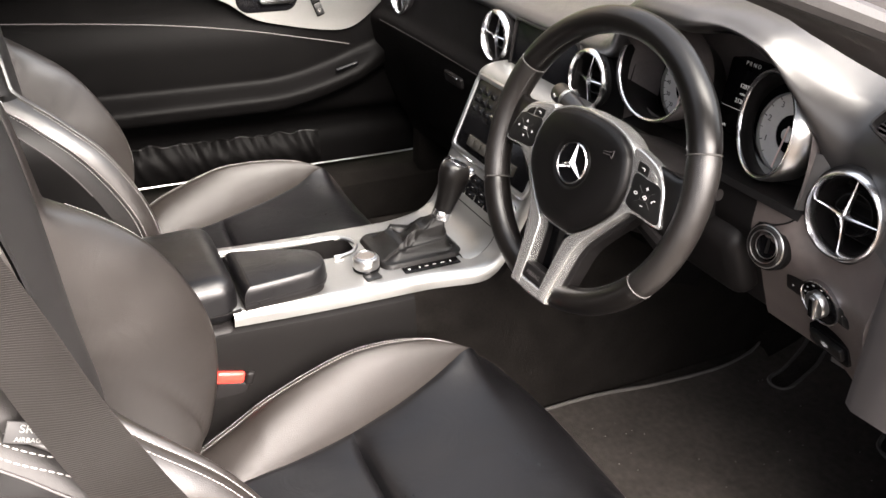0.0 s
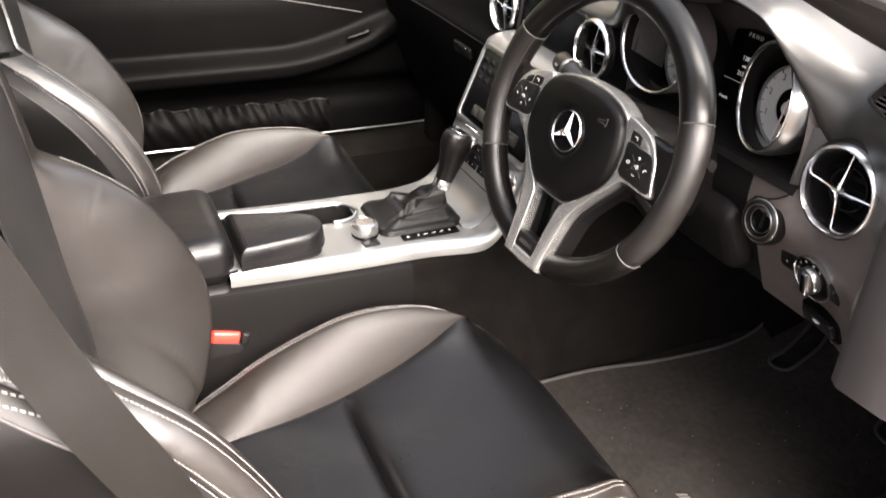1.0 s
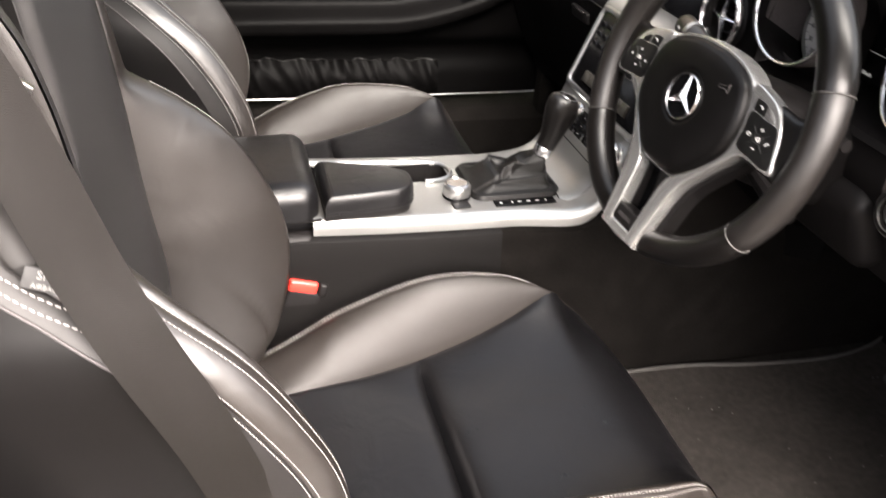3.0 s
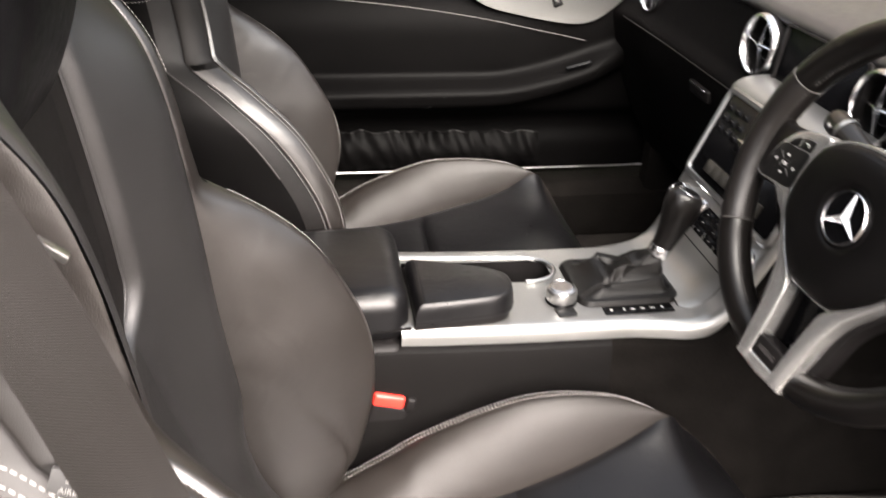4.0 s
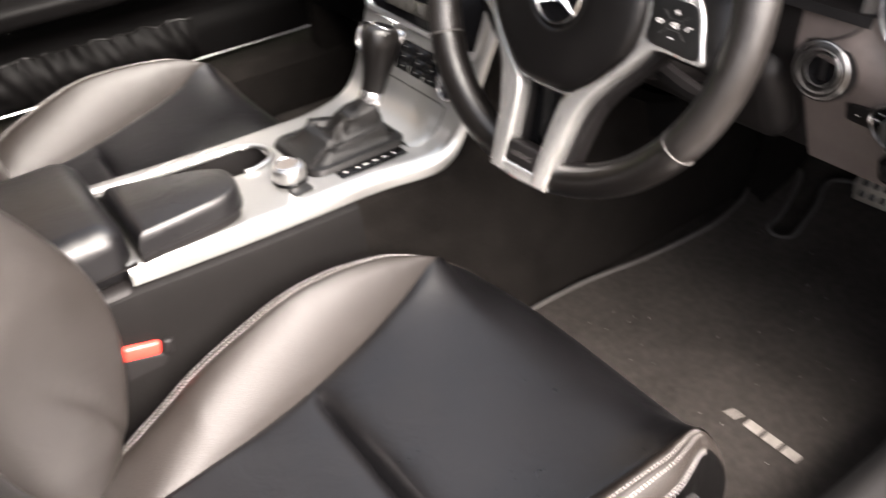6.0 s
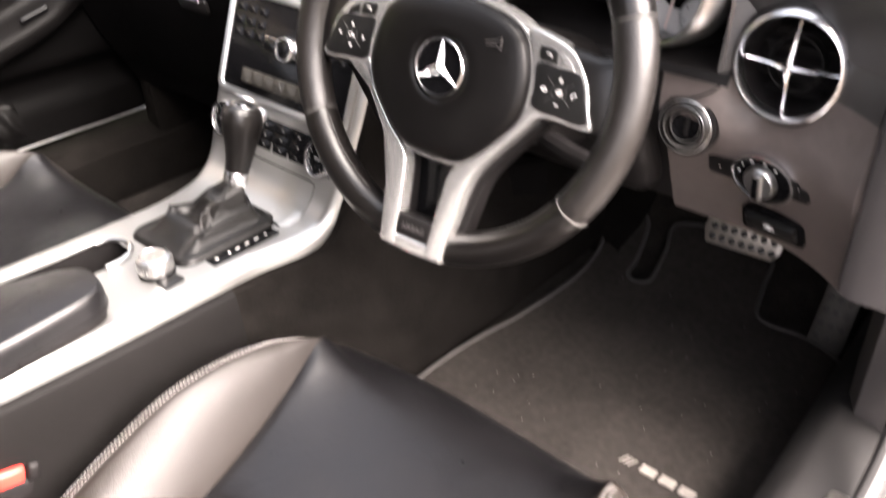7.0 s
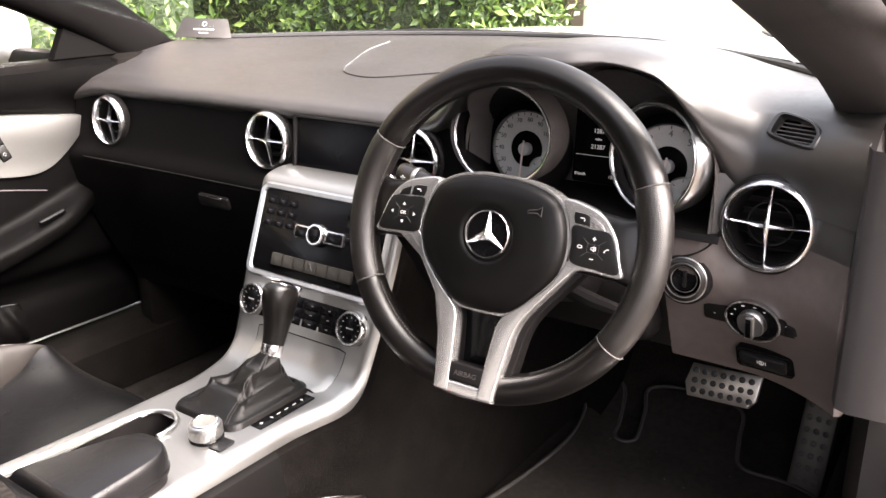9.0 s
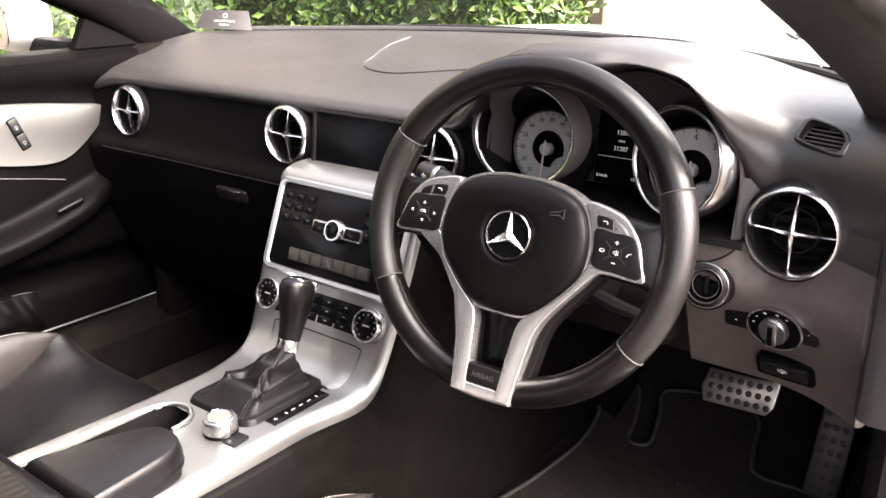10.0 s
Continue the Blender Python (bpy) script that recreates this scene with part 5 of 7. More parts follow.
for a0, a1 in ((radians(152), radians(209)), (radians(-33), radians(24)), (radians(120), radians(150)), (radians(212), radians(245)), (radians(295), radians(325))):
    pts = []
    for i in range(40):
        a = lerp(a0, a1, i / 39)
        c = rim_point(a)
        t = (rim_point(a + 0.01) - rim_point(a - 0.01)).normalized()
        out = Vector((t.y, -t.x, 0))
        p, s = rim_section(a, radians(160))
        pts.append(WH @ (c + out * p + Vector((0, 0, s))))
    stitches(bm, pts, 0.0042, 0.35, 0.0007)
part("inner_stitching", bm, THREAD, wheel, kind="stuff")

# airbag hub
half = [(0.0, 0.0570), (0.026, 0.0560), (0.052, 0.0500), (0.0700, 0.0395), (0.0795, 0.022), (0.0840, 0.0), (0.0825, -0.023), (0.0730, -0.042), (0.0485, -0.069), (0.0320, -0.0820), (0.017, -0.0855)]
hub = rounded(half + [(-x, y) for x, y in half[:0:-1]], 5)
HZ = 0.010
bm = bmesh.new()
rows = []
for k, h in ((1.0, -0.030), (1.0, 0.000), (0.988, 0.0050), (0.962, 0.0080), (0.90, 0.0105), (0.74, 0.0130), (0.52, 0.0146), (0.42, 0.0150), (0.385, 0.0146), (0.36, 0.0128), (0.2, 0.0128)):
    blend = max(0.0, min(1.0, (0.62 - k) / 0.2))
    ring = []
    for x, y in hub:
        a = math.atan2(y + 0.004, x)
        ring.append(WH @ Vector((lerp(x * k, 0.0800 * k * math.cos(a), blend), lerp((y + 0.008) * k - 0.008, 0.0800 * k * math.sin(a) - 0.004, blend), h + HZ)))
    rows.append(ring)
vs = sheet(bm, rows, closed_v=True)
bm.faces.new(vs[-1])
part("airbag_cover", bm, AIRBAG, wheel, "domed black airbag cover", 40)
bm = bmesh.new()
wide = [inset(hub, -d) for d in (0.0038, 0.0038, 0.0030, 0.0006, 0.0002)]
sheet(bm, [[WH @ Vector((x, y, h + HZ)) for x, y in o] for o, h in zip(wide, (-0.026, -0.0015, 0.0005, 0.0005, -0.006))], closed_v=True)
part("hub_bezel", bm, SPOKE, wheel, "thin satin silver line round the airbag cover", 60)
# badge: a bright ring with three plain arms, sunk into the cover
bm = bmesh.new()
bmat = WH @ pose(0, -0.004, 0.0128 + HZ)
lathe(bm, [(0.0232, 0.0), (0.0258, 0.0), (0.0260, 0.0020), (0.0252, 0.0032), (0.0240, 0.0030), (0.0234, 0.001)], bmat, 56, True)
for k in range(3):
    a = radians(90 + 120 * k)
    d, s = Vector((math.cos(a), math.sin(a), 0)), Vector((-math.sin(a), math.cos(a), 0))
    c0, tip = bmat @ Vector((0, 0, 0.0054)), bmat @ (d * 0.0236 + Vector((0, 0, 0.0024)))
    l, r = bmat @ (d * 0.0028 + s * 0.0048 + Vector((0, 0, 0.0010))), bmat @ (d * 0.0028 - s * 0.0048 + Vector((0, 0, 0.0010)))
    l2, r2 = bmat @ (d * 0.0234 + s * 0.0008 + Vector((0, 0, 0.0010))), bmat @ (d * 0.0234 - s * 0.0008 + Vector((0, 0, 0.0010)))
    v = [bm.verts.new(p) for p in (c0, l, l2, tip, r2, r)]
    bm.faces.new((v[0], v[1], v[2], v[3]))
    bm.faces.new((v[0], v[3], v[4], v[5]))
badge = part("badge", bm, CHROME, wheel, "round chrome badge", 20)
bm = bmesh.new()
lathe(bm, [(0.0, 0.0004), (0.0234, 0.0004), (0.0234, 0.0012), (0.0, 0.0012)], bmat, 40)
part("badge_ground", bm, GLOSS, badge)
bm = bmesh.new()
tube(bm, [WH @ Vector((x, y, 0.0135 + HZ)) for x, y in ((0.042, 0.0285), (0.052, 0.0305), (0.057, 0.034), (0.057, 0.024), (0.052, 0.027), (0.042, 0.0255))], 0.0005, 5, True)
part("horn_symbol", bm, TRIM, wheel)

# spokes
LOW_OUT = [(0.1270, -0.0248), (0.1080, -0.0243), (0.0975, -0.0270), (0.0885, -0.0370), (0.0670, -0.0650), (0.0515, -0.0880), (0.0450, -0.1060), (0.0415, -0.1300), (0.0375, -0.1600), (0.0350, -0.1810)]
LOW_IN = [(0.0170, -0.1810), (0.0185, -0.1660), (0.0195, -0.1500), (0.0220, -0.1200), (0.0255, -0.0960), (0.0345, -0.0838), (0.0510, -0.0700), (0.0745, -0.0445), (0.0850, -0.0230), (0.0930, -0.0165), (0.1270, -0.0165)]
PAD = [(0.0735, 0.0455), (0.0970, 0.0435), (0.1190, 0.0345), (0.1350, 0.0150), (0.1425, -0.0080), (0.1450, -0.0235), (0.1100, -0.0220), (0.0900, -0.0180), (0.0870, 0.0000), (0.0815, 0.0230)]
KEYPAD = [(0.0885, 0.0210), (0.1080, 0.0205), (0.1285, 0.0185), (0.1375, 0.0000), (0.1418, -0.0195), (0.1150, -0.0192), (0.0915, -0.0160), (0.0895, 0.0030)]
for sx in (-1, 1):
    # leather-covered carrier to the rim
    bm = bmesh.new()
    rows = []
    for f, w0, w1, h in ((0.0, 0.044, -0.028, -0.002), (0.35, 0.040, -0.027, 0.000), (0.7, 0.036, -0.028, -0.001), (0.9, 0.040, -0.034, -0.006), (1.0, 0.046, -0.040, -0.012)):
        x = lerp(0.070, 0.168, f)
        rows.append([WH @ Vector((sx * x, lerp(w1, w0, 0.5 + 0.5 * math.sin(q)), h + 0.010 * math.copysign(abs(math.cos(q)) ** 0.5, math.cos(q)))) for q in (2 * math.pi * k / 24 for k in range(24))])
    sheet(bm, rows, closed_v=True)
    spoke = part("upper_spoke", bm, RIM_LEATHER, wheel, "black spoke with switch pad", 60)
    bm = bmesh.new()
    raised(bm, [(sx * x, y) for x, y in rounded(PAD, 5)], WH @ pose(0, 0, -0.004), 0.0150, 0.0022, 4)
    part("switch_frame", bm, SPOKE, spoke, "satin silver switch frame", 50)
    bm = bmesh.new()
    raised(bm, [(sx * x, y) for x, y in rounded(KEYPAD, 4)], WH @ pose(0, 0, 0.0080), 0.0042, 0.0008, 2)
    keypad = part("switch_pad", bm, BUTTON, spoke, "black multi-function keys")
    kx, ky, kz = sx * 0.1130, 0.0012, 0.01225
    bm = bmesh.new()
    for ang in (45, 135):
        for sg in (-1, 1):
            c, d = Vector((kx, ky)), Vector((math.cos(radians(ang)), math.sin(radians(ang)))) * sg
            tube(bm, [WH @ Vector((c.x + d.x * r * 1.25, c.y + d.y * r, kz)) for r in (0.0062, 0.0135)], 0.00035, 4)
    tube(bm, [WH @ Vector((kx + x, ky + y, kz)) for x, y in rrect(0.0125, 0.0088, 0.002, 3)], 0.0003, 4, True)
    part("key_grooves", bm, DARK_INK, keypad, kind="stuff")
    bm = bmesh.new()
    if sx < 0:
        for ox, oy, rot in ((0, 0.0100, 0), (0, -0.0100, 180), (0.0145, 0, -90), (-0.0145, 0, 90)):
            mm = WH @ pose(kx + ox, ky + oy, kz + 0.0003, 0, 0, rot)
            bm.faces.new([bm.verts.new(mm @ Vector(p)) for p in ((-0.0021, -0.0014, 0), (0.0021, -0.0014, 0), (0, 0.0019, 0))])
        lettering("OK", WH @ pose(kx, ky, kz + 0.0003), 0.0052, INK, keypad, "key_letters")
    else:
        rbox(bm, WH @ pose(kx, ky + 0.0100, kz + 0.0002), 0.0040, 0.0009, 0.0004, 0)
        rbox(bm, WH @ pose(kx, ky + 0.0100, kz + 0.0002), 0.0009, 0.0040, 0.0004, 0)
        rbox(bm, WH @ pose(kx, ky - 0.0105, kz + 0.0002), 0.0040, 0.0009, 0.0004, 0)
        tube(bm, [WH @ Vector((kx - 0.0140 + 0.0024 * math.cos(q), ky + 0.0015 * math.sin(q), kz + 0.0002)) for q in (2 * math.pi * k / 12 for k in range(12))], 0.0005, 4, True)
        tube(bm, [WH @ Vector((kx + x, ky + y, kz + 0.0002)) for x, y in ((0.0120, -0.0018), (0.0128, 0.0004), (0.0148, 0.0018), (0.0164, 0.0016))], 0.0007, 4)
        tube(bm, [WH @ Vector((kx + x, ky + y, kz + 0.0002)) for x, y in ((-0.0022, -0.001), (-0.0022, 0.001), (-0.0006, 0.001), (0.0010, 0.0026), (0.0010, -0.0026), (-0.0006, -0.001))], 0.0004, 4, True)
        rbox(bm, WH @ pose(kx + 0.0028, ky, kz + 0.0002), 0.0005, 0.0044, 0.0004, 0)
    part("key_symbols", bm, INK, keypad, kind="stuff")
    bm = bmesh.new()
    raised(bm, [(sx * x, y) for x, y in ((0.0895, 0.0235), (0.1060, 0.0225), (0.1045, 0.0325), (0.0990, 0.0345), (0.0880, 0.0350), (0.0875, 0.0300))], WH @ pose(0, 0, 0.0080), 0.0040, 0.0008, 2)
    tk = part("back_key", bm, BUTTON, spoke)
    bm = bmesh.new()
    raised(bm, [(sx * x, y) for x, y in ((0.1085, 0.0222), (0.1225, 0.0200), (0.1190, 0.0265), (0.1130, 0.0300), (0.1075, 0.0320))], WH @ pose(0, 0, 0.0080), 0.0036, 0.0006, 2)
    part("function_key", bm, SPOKE if sx > 0 else BUTTON, spoke)
    bm = bmesh.new()
    tube(bm, [WH @ Vector((sx * 0.0970 + x, 0.0285 + y, 0.0122)) for x, y in ((0.0022, -0.0014), (0.0026, 0.0006), (0.0014, 0.0014), (-0.0024, 0.0012))], 0.0005, 4)
    part("back_symbol", bm, INK, tk)
    # lower silver spoke
    low = [(p.x, p.y) for p in smooth_curve([(x, y, 0) for x, y in LOW_OUT], 46)] + [(p.x, p.y) for p in smooth_curve([(x, y, 0) for x, y in LOW_IN], 46)]
    bm = bmesh.new()
    raised(bm, [(sx * x, y) for x, y in low], WH @ pose(0, 0, -0.012, -4.1), 0.0220, 0.0018, 4)
    part("lower_spoke", bm, SPOKE, wheel, "satin silver lower spoke", 50)
    bm = bmesh.new()
    raised(bm, [(sx * (x + (0.008 if k < 46 else -0.001)), y) for k, (x, y) in enumerate(low)], WH @ pose(0, 0, -0.026, -4.1), 0.0200, 0.0015, 3)
    part("spoke_back", bm, PLASTIC, wheel, sharp=50)
bm = bmesh.new()
raised(bm, [(-0.0375, -0.1660), (-0.019, -0.1690), (0.019, -0.1690), (0.0375, -0.1660), (0.0350, -0.1825), (0.0, -0.1845), (-0.0350, -0.1825)], WH @ pose(0, 0, -0.014, -4.1), 0.0236, 0.004, 4)
part("spoke_foot", bm, SPOKE, wheel, sharp=50)
bm = bmesh.new()
raised(bm, [(-0.036, -0.080), (0.036, -0.080), (0.0275, -0.096), (0.0235, -0.120), (0.0205, -0.150), (0.0195, -0.172), (-0.0195, -0.172), (-0.0205, -0.150), (-0.0235, -0.120), (-0.0275, -0.096)], WH @ pose(0, 0, -0.020), 0.012, 0.002, 2)
part("spoke_infill", bm, GLOSS, wheel)
bm = bmesh.new()
raised(bm, [(-0.0215, -0.1505), (-0.0190, -0.1480), (0.0190, -0.1480), (0.0215, -0.1505), (0.0210, -0.1660), (0.0185, -0.1690), (-0.0185, -0.1690), (-0.0210, -0.1660)], WH @ pose(0, 0, -0.010, -4.1), 0.0195, 0.003, 4)
pl = part("airbag_plate", bm, PLASTIC, wheel, "black plate with moulded letters")
lettering("AIRBAG", WH @ pose(0, 0, 0, -4.1) @ pose(0, -0.1585, 0.0098), 0.0078, TRIM, pl, "airbag_lettering")

# steering column and stalks
column = thing("steering_column", (0.36, -0.06, 0.76), "black steering column shroud with stalks", "steering column")
rows = []
for d, w, h0, h1 in ((-0.018, 0.050, 0.040, -0.052), (-0.05, 0.062, 0.046, -0.062), (-0.10, 0.070, 0.048, -0.070), (-0.16, 0.072, 0.045, -0.075), (-0.24, 0.072, 0.03, -0.08)):
    rows.append([WH @ Vector((w * math.copysign(abs(math.cos(q)) ** 0.6, math.cos(q)), (h0 if math.sin(q) > 0 else -h1) * math.copysign(abs(math.sin(q)) ** 0.6, math.sin(q)) - 0.008, d)) for q in (2 * math.pi * k / 32 for k in range(32))])
bm = bmesh.new()
vs = sheet(bm, rows, closed_v=True)
bm.faces.new(vs[0])
part("shroud", bm, PLASTIC, column, sharp=60)
bm = bmesh.new()
p0, p1 = WH @ Vector((-0.05, 0.016, -0.075)), Vector((0.166, -0.090, 0.818))
rows = []
for f, a, b in ((0.0, 0.013, 0.0115), (0.5, 0.0138, 0.0125), (0.75, 0.0155, 0.0142), (0.98, 0.0155, 0.0142), (1.0, 0.0135, 0.0125)):
    c = p0.lerp(p1, f)
    rows.append([c + Vector((0, a * math.cos(q), b * math.sin(q))) for q in (2 * math.pi * k / 16 for k in range(16))])
vs = sheet(bm, rows, closed_v=True)
bm.faces.new(vs[-1])
stalk = part("indicator_stalk", bm, SMOKED, column, "dark stalk with switch symbols")
bm = bmesh.new()
c = p0.lerp(p1, 0.80)
m = basis(c, (0, 0, 1), (0, -1, 0))
lathe(bm, [(0.0155, -0.003), (0.0162, -0.002), (0.0162, 0.002), (0.0155, 0.003)], basis(c, (0, 1, 0), (0, 0, 1)), 24)
part("twist_ring", bm, SATIN, stalk)
bm = bmesh.new()
rbox(bm, pose(0.1795, -0.1065, 0.818), 0.007, 0.0008, 0.0016, 0)
rbox(bm, pose(0.1795, -0.1065, 0.818), 0.0016, 0.0008, 0.006, 0)
part("stalk_symbols", bm, INK, stalk)
bm = bmesh.new()
tube(bm, [WH @ Vector((0.05, -0.05, -0.07)), WH @ Vector((0.10, -0.062, -0.066)), WH @ Vector((0.135, -0.066, -0.062))], (0.009, 0.010, 0.008), 10)
part("lower_stalk", bm, PLASTIC, column)
bm = bmesh.new()
tube(bm, [WH @ Vector((0.05, 0.012, -0.07)), WH @ Vector((0.11, 0.02, -0.066)), WH @ Vector((0.150, 0.026, -0.062))], (0.009, 0.009, 0.007), 10)
part("selector_stalk", bm, PLASTIC, column)

# ---- seats ----
SEAT_X = 0.385
YB = curve_table([(0.34, -0.690), (0.42, -0.725), (0.50, -0.765), (0.60, -0.808), (0.72, -0.838), (0.80, -0.846), (0.90, -0.857), (1.00, -0.870), (1.12, -0.885), (1.22, -0.895)])
YCR = curve_table([(0.34, -0.700), (0.42, -0.742), (0.49, -0.758), (0.556, -0.756), (0.65, -0.768), (0.752, -0.777), (0.831, -0.786), (0.892, -0.796), (0.941, -0.812), (1.00, -0.850), (1.06, -0.880), (1.22, -0.895)])
YW = curve_table([(0.34, -0.660), (0.39, -0.632), (0.44, -0.614), (0.50, -0.603), (0.56, -0.606), (0.62, -0.626), (0.69, -0.667), (0.745, -0.722), (0.79, -0.778), (0.84, -0.815), (0.92, -0.850), (1.04, -0.890), (1.22, -0.915)], 90)
HX = curve_table([(0.34, 0.200), (0.42, 0.212), (0.55, 0.216), (0.70, 0.212), (0.76, 0.194), (0.80, 0.176), (0.84, 0.166), (0.90, 0.163), (0.96, 0.158), (1.02, 0.146), (1.12, 0.120), (1.22, 0.110)])
XI = 0.074
XCT = curve_table([(0.34, 0.158), (0.46, 0.152), (0.58, 0.148), (0.64, 0.150), (0.80, 0.152), (1.22, 0.152)])


def insert_distance(x, z):
    """Distance outside the rounded outline of the backrest's insert."""
    qx, qz = abs(x) - XI + 0.06, (0.69 + 0.06) - z
    return math.hypot(max(qx, 0), max(qz, 0)) + min(max(qx, qz), 0) - 0.06


def pad_row(z, xs):
    """One level of the padded front between the wings."""
    yb, yc, xc = interp(YB, z), interp(YCR, z), interp(XCT, z)
    row = []
    for x in xs:
        x *= xc
        d = insert_distance(x, z)
        s = min(1.0, max(0.0, (abs(x) - 0.05) / (xc - 0.05)))
        y = lerp(yb, yc, s * s * (2.2 - 1.2 * s)) + 0.006 * math.sin(math.pi * s)
        y -= 0.008 * math.exp(-(d / 0.0055) ** 2) + (0.002 if d < 0 else 0.0)
        y -= 0.004 * math.exp(-((abs(x) - xc) / 0.004) ** 2)
        row.append(Vector((SEAT_X + x, y, z)))
    return row


def edge_y(z):
    return max(interp(YW, z), interp(YCR, z) + 0.003)


def wing_point(s, z):
    yc, hw, xc = interp(YCR, z), interp(HX, z), interp(XCT, z)
    x = lerp(xc, max(hw, xc + 0.006), s)
    lo, hi = yc - 0.003, edge_y(z)
    y = lo + (hi - lo) * (s ** 0.85) + 0.016 * math.sin(math.pi * s) ** 0.8 * min(1, (hi - lo) / 0.10) - 0.003 * math.exp(-(s / 0.06) ** 2) - 0.006 * max(0, (s - 0.93) / 0.07)
    if z < 0.59:
        y -= 0.006 * math.exp(-((s - 4.2 * (0.585 - z)) / 0.05) ** 2) * min(1.0, (0.59 - z) / 0.03)
    return x, y


def side_points(z):
    yb, hw = interp(YB, z), max(interp(HX, z), interp(XCT, z) + 0.006)
    yw = edge_y(z) - 0.006
    b = 0.016 + 0.014 * min(1.0, max(0.0, (z - 0.45) / 0.24))
    return [(hw, yw), (hw + 0.006, yw + 0.0015), (hw + 0.012, yw - 0.002), (hw + 0.0205, yw - 0.42 * b), (hw + 0.0265, yw - b), (hw + 0.0255, yw - b - 0.004), (hw + 0.0282, yw - b - 0.0065), (hw + 0.0335, yw - b - 0.034), (hw + 0.034, lerp(yw - b - 0.05, yb - 0.06, 0.6)), (hw + 0.026, yb - 0.07), (hw + 0.006, yb - 0.10), (hw - 0.04, yb - 0.118), (0.07, yb - 0.124), (0.0, yb - 0.125)]


SETBACK = curve_table([(0.34, -0.010), (0.44, -0.014), (0.50, -0.012), (0.56, -0.004), (0.62, 0.004), (0.70, 0.010), (0.75, 0.016), (0.80, 0.020), (0.85, 0.034), (0.90, 0.046), (0.96, 0.054), (1.22, 0.054)])


def recede(sx, z):
    """The shoulder on the belt side is set back for the belt guide."""
    return 0.022 * min(1.0, max(0.0, (z - 0.79) / 0.08)) + interp(SETBACK, z) if sx > 0 else 0.0


ZS = list(np.linspace(0.345, 1.10, 110))
fine = np.linspace(0.06, 0.56, 120)
PAD_X = [float(v) for v in np.unique(np.concatenate([np.linspace(-1, 1, 60), fine, -fine]))]
PAD_Z = [float(v) for v in np.unique(np.concatenate([np.linspace(0.345, 1.10, 110), np.linspace(0.68, 0.765, 90)]))]
PAD = [pad_row(z, PAD_X) for z in PAD_Z]
seat = thing("sports_seat", (SEAT_X, -0.45, 0.235), "black leather sports seat with pale contrast stitching", "seat", "front seats")
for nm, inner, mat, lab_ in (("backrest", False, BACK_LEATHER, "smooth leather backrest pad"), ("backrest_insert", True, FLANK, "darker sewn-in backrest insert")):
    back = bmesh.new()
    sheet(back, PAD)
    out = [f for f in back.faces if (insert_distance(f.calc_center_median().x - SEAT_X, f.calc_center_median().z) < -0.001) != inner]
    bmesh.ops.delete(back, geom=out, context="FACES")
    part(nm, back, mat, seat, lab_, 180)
for sx in (-1, 1):
    bm = bmesh.new()
    rows = []
    for z in ZS:
        r = []
        for s in np.linspace(0, 1, 22):
            x, y = wing_point(float(s), float(z))
            r.append((SEAT_X + sx * x, y - recede(sx, float(z)) * float(s), float(z)))
        rows.append(r)
    sheet(bm, rows)
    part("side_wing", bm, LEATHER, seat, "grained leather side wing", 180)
    bm = bmesh.new()
    sheet(bm, [[(SEAT_X + sx * x, y - recede(sx, float(z)), float(z)) for x, y in side_points(float(z))[7:]] for z in ZS])
    part("outer_side", bm, AIRBAG, seat, "black outer side panel", 180)
    bm = bmesh.new()
    sheet(bm, [[(SEAT_X + sx * x, y - recede(sx, float(z)), float(z)) for x, y in side_points(float(z))[:6]] for z in ZS if z < 0.79])
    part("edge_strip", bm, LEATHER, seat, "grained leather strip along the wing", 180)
    bm = bmesh.new()
    sheet(bm, [[(SEAT_X + sx * x, y - recede(sx, float(z)), float(z)) for x, y in side_points(float(z))[:6]] for z in ZS if z > 0.779])
    part("shoulder_panel", bm, SIDE_LEATHER, seat, "smooth black leather shoulder panel", 180)
    bm = bmesh.new()
    sheet(bm, [[(SEAT_X + sx * x, y - recede(sx, float(z)), float(z)) for x, y in side_points(float(z))[5:8]] for z in ZS])
    part("edge_panel", bm, FLANK, seat, "smooth leather outer edge panel", 180)
    bm = bmesh.new()
    for k in (0, 2, 4, 6):
        line = []
        for z in ZS[4:62] if sx < 0 or k < 4 else ZS[4:57]:
            x, y = side_points(float(z))[k]
            line.append((SEAT_X + sx * (x + 0.0008), y + 0.0008 - recede(sx, float(z)), float(z)))
        stitches(bm, line, 0.0046, 0.28, 0.00040)
    part("wing_stitching", bm, STITCH, seat, "pale contrast stitching", kind="stuff")
    bm = bmesh.new()
    line = []
    for z in ZS[42:66]:
        x, y = side_points(float(z))[7]
        line.append((SEAT_X + sx * (x + 0.0008), y - recede(sx, float(z)), float(z)))
    tube(bm, line, 0.0014, 6)
    part("piping", bm, TRIM, seat, "thin grey piping")
# head restraint block
bm = bmesh.new()
rows = []
FRONT = curve_table([(0.865, -0.902), (0.886, -0.888), (0.909, -0.869), (0.953, -0.846), (1.00, -0.829), (1.05, -0.820), (1.11, -0.818), (1.16, -0.826), (1.20, -0.846), (1.215, -0.87)])
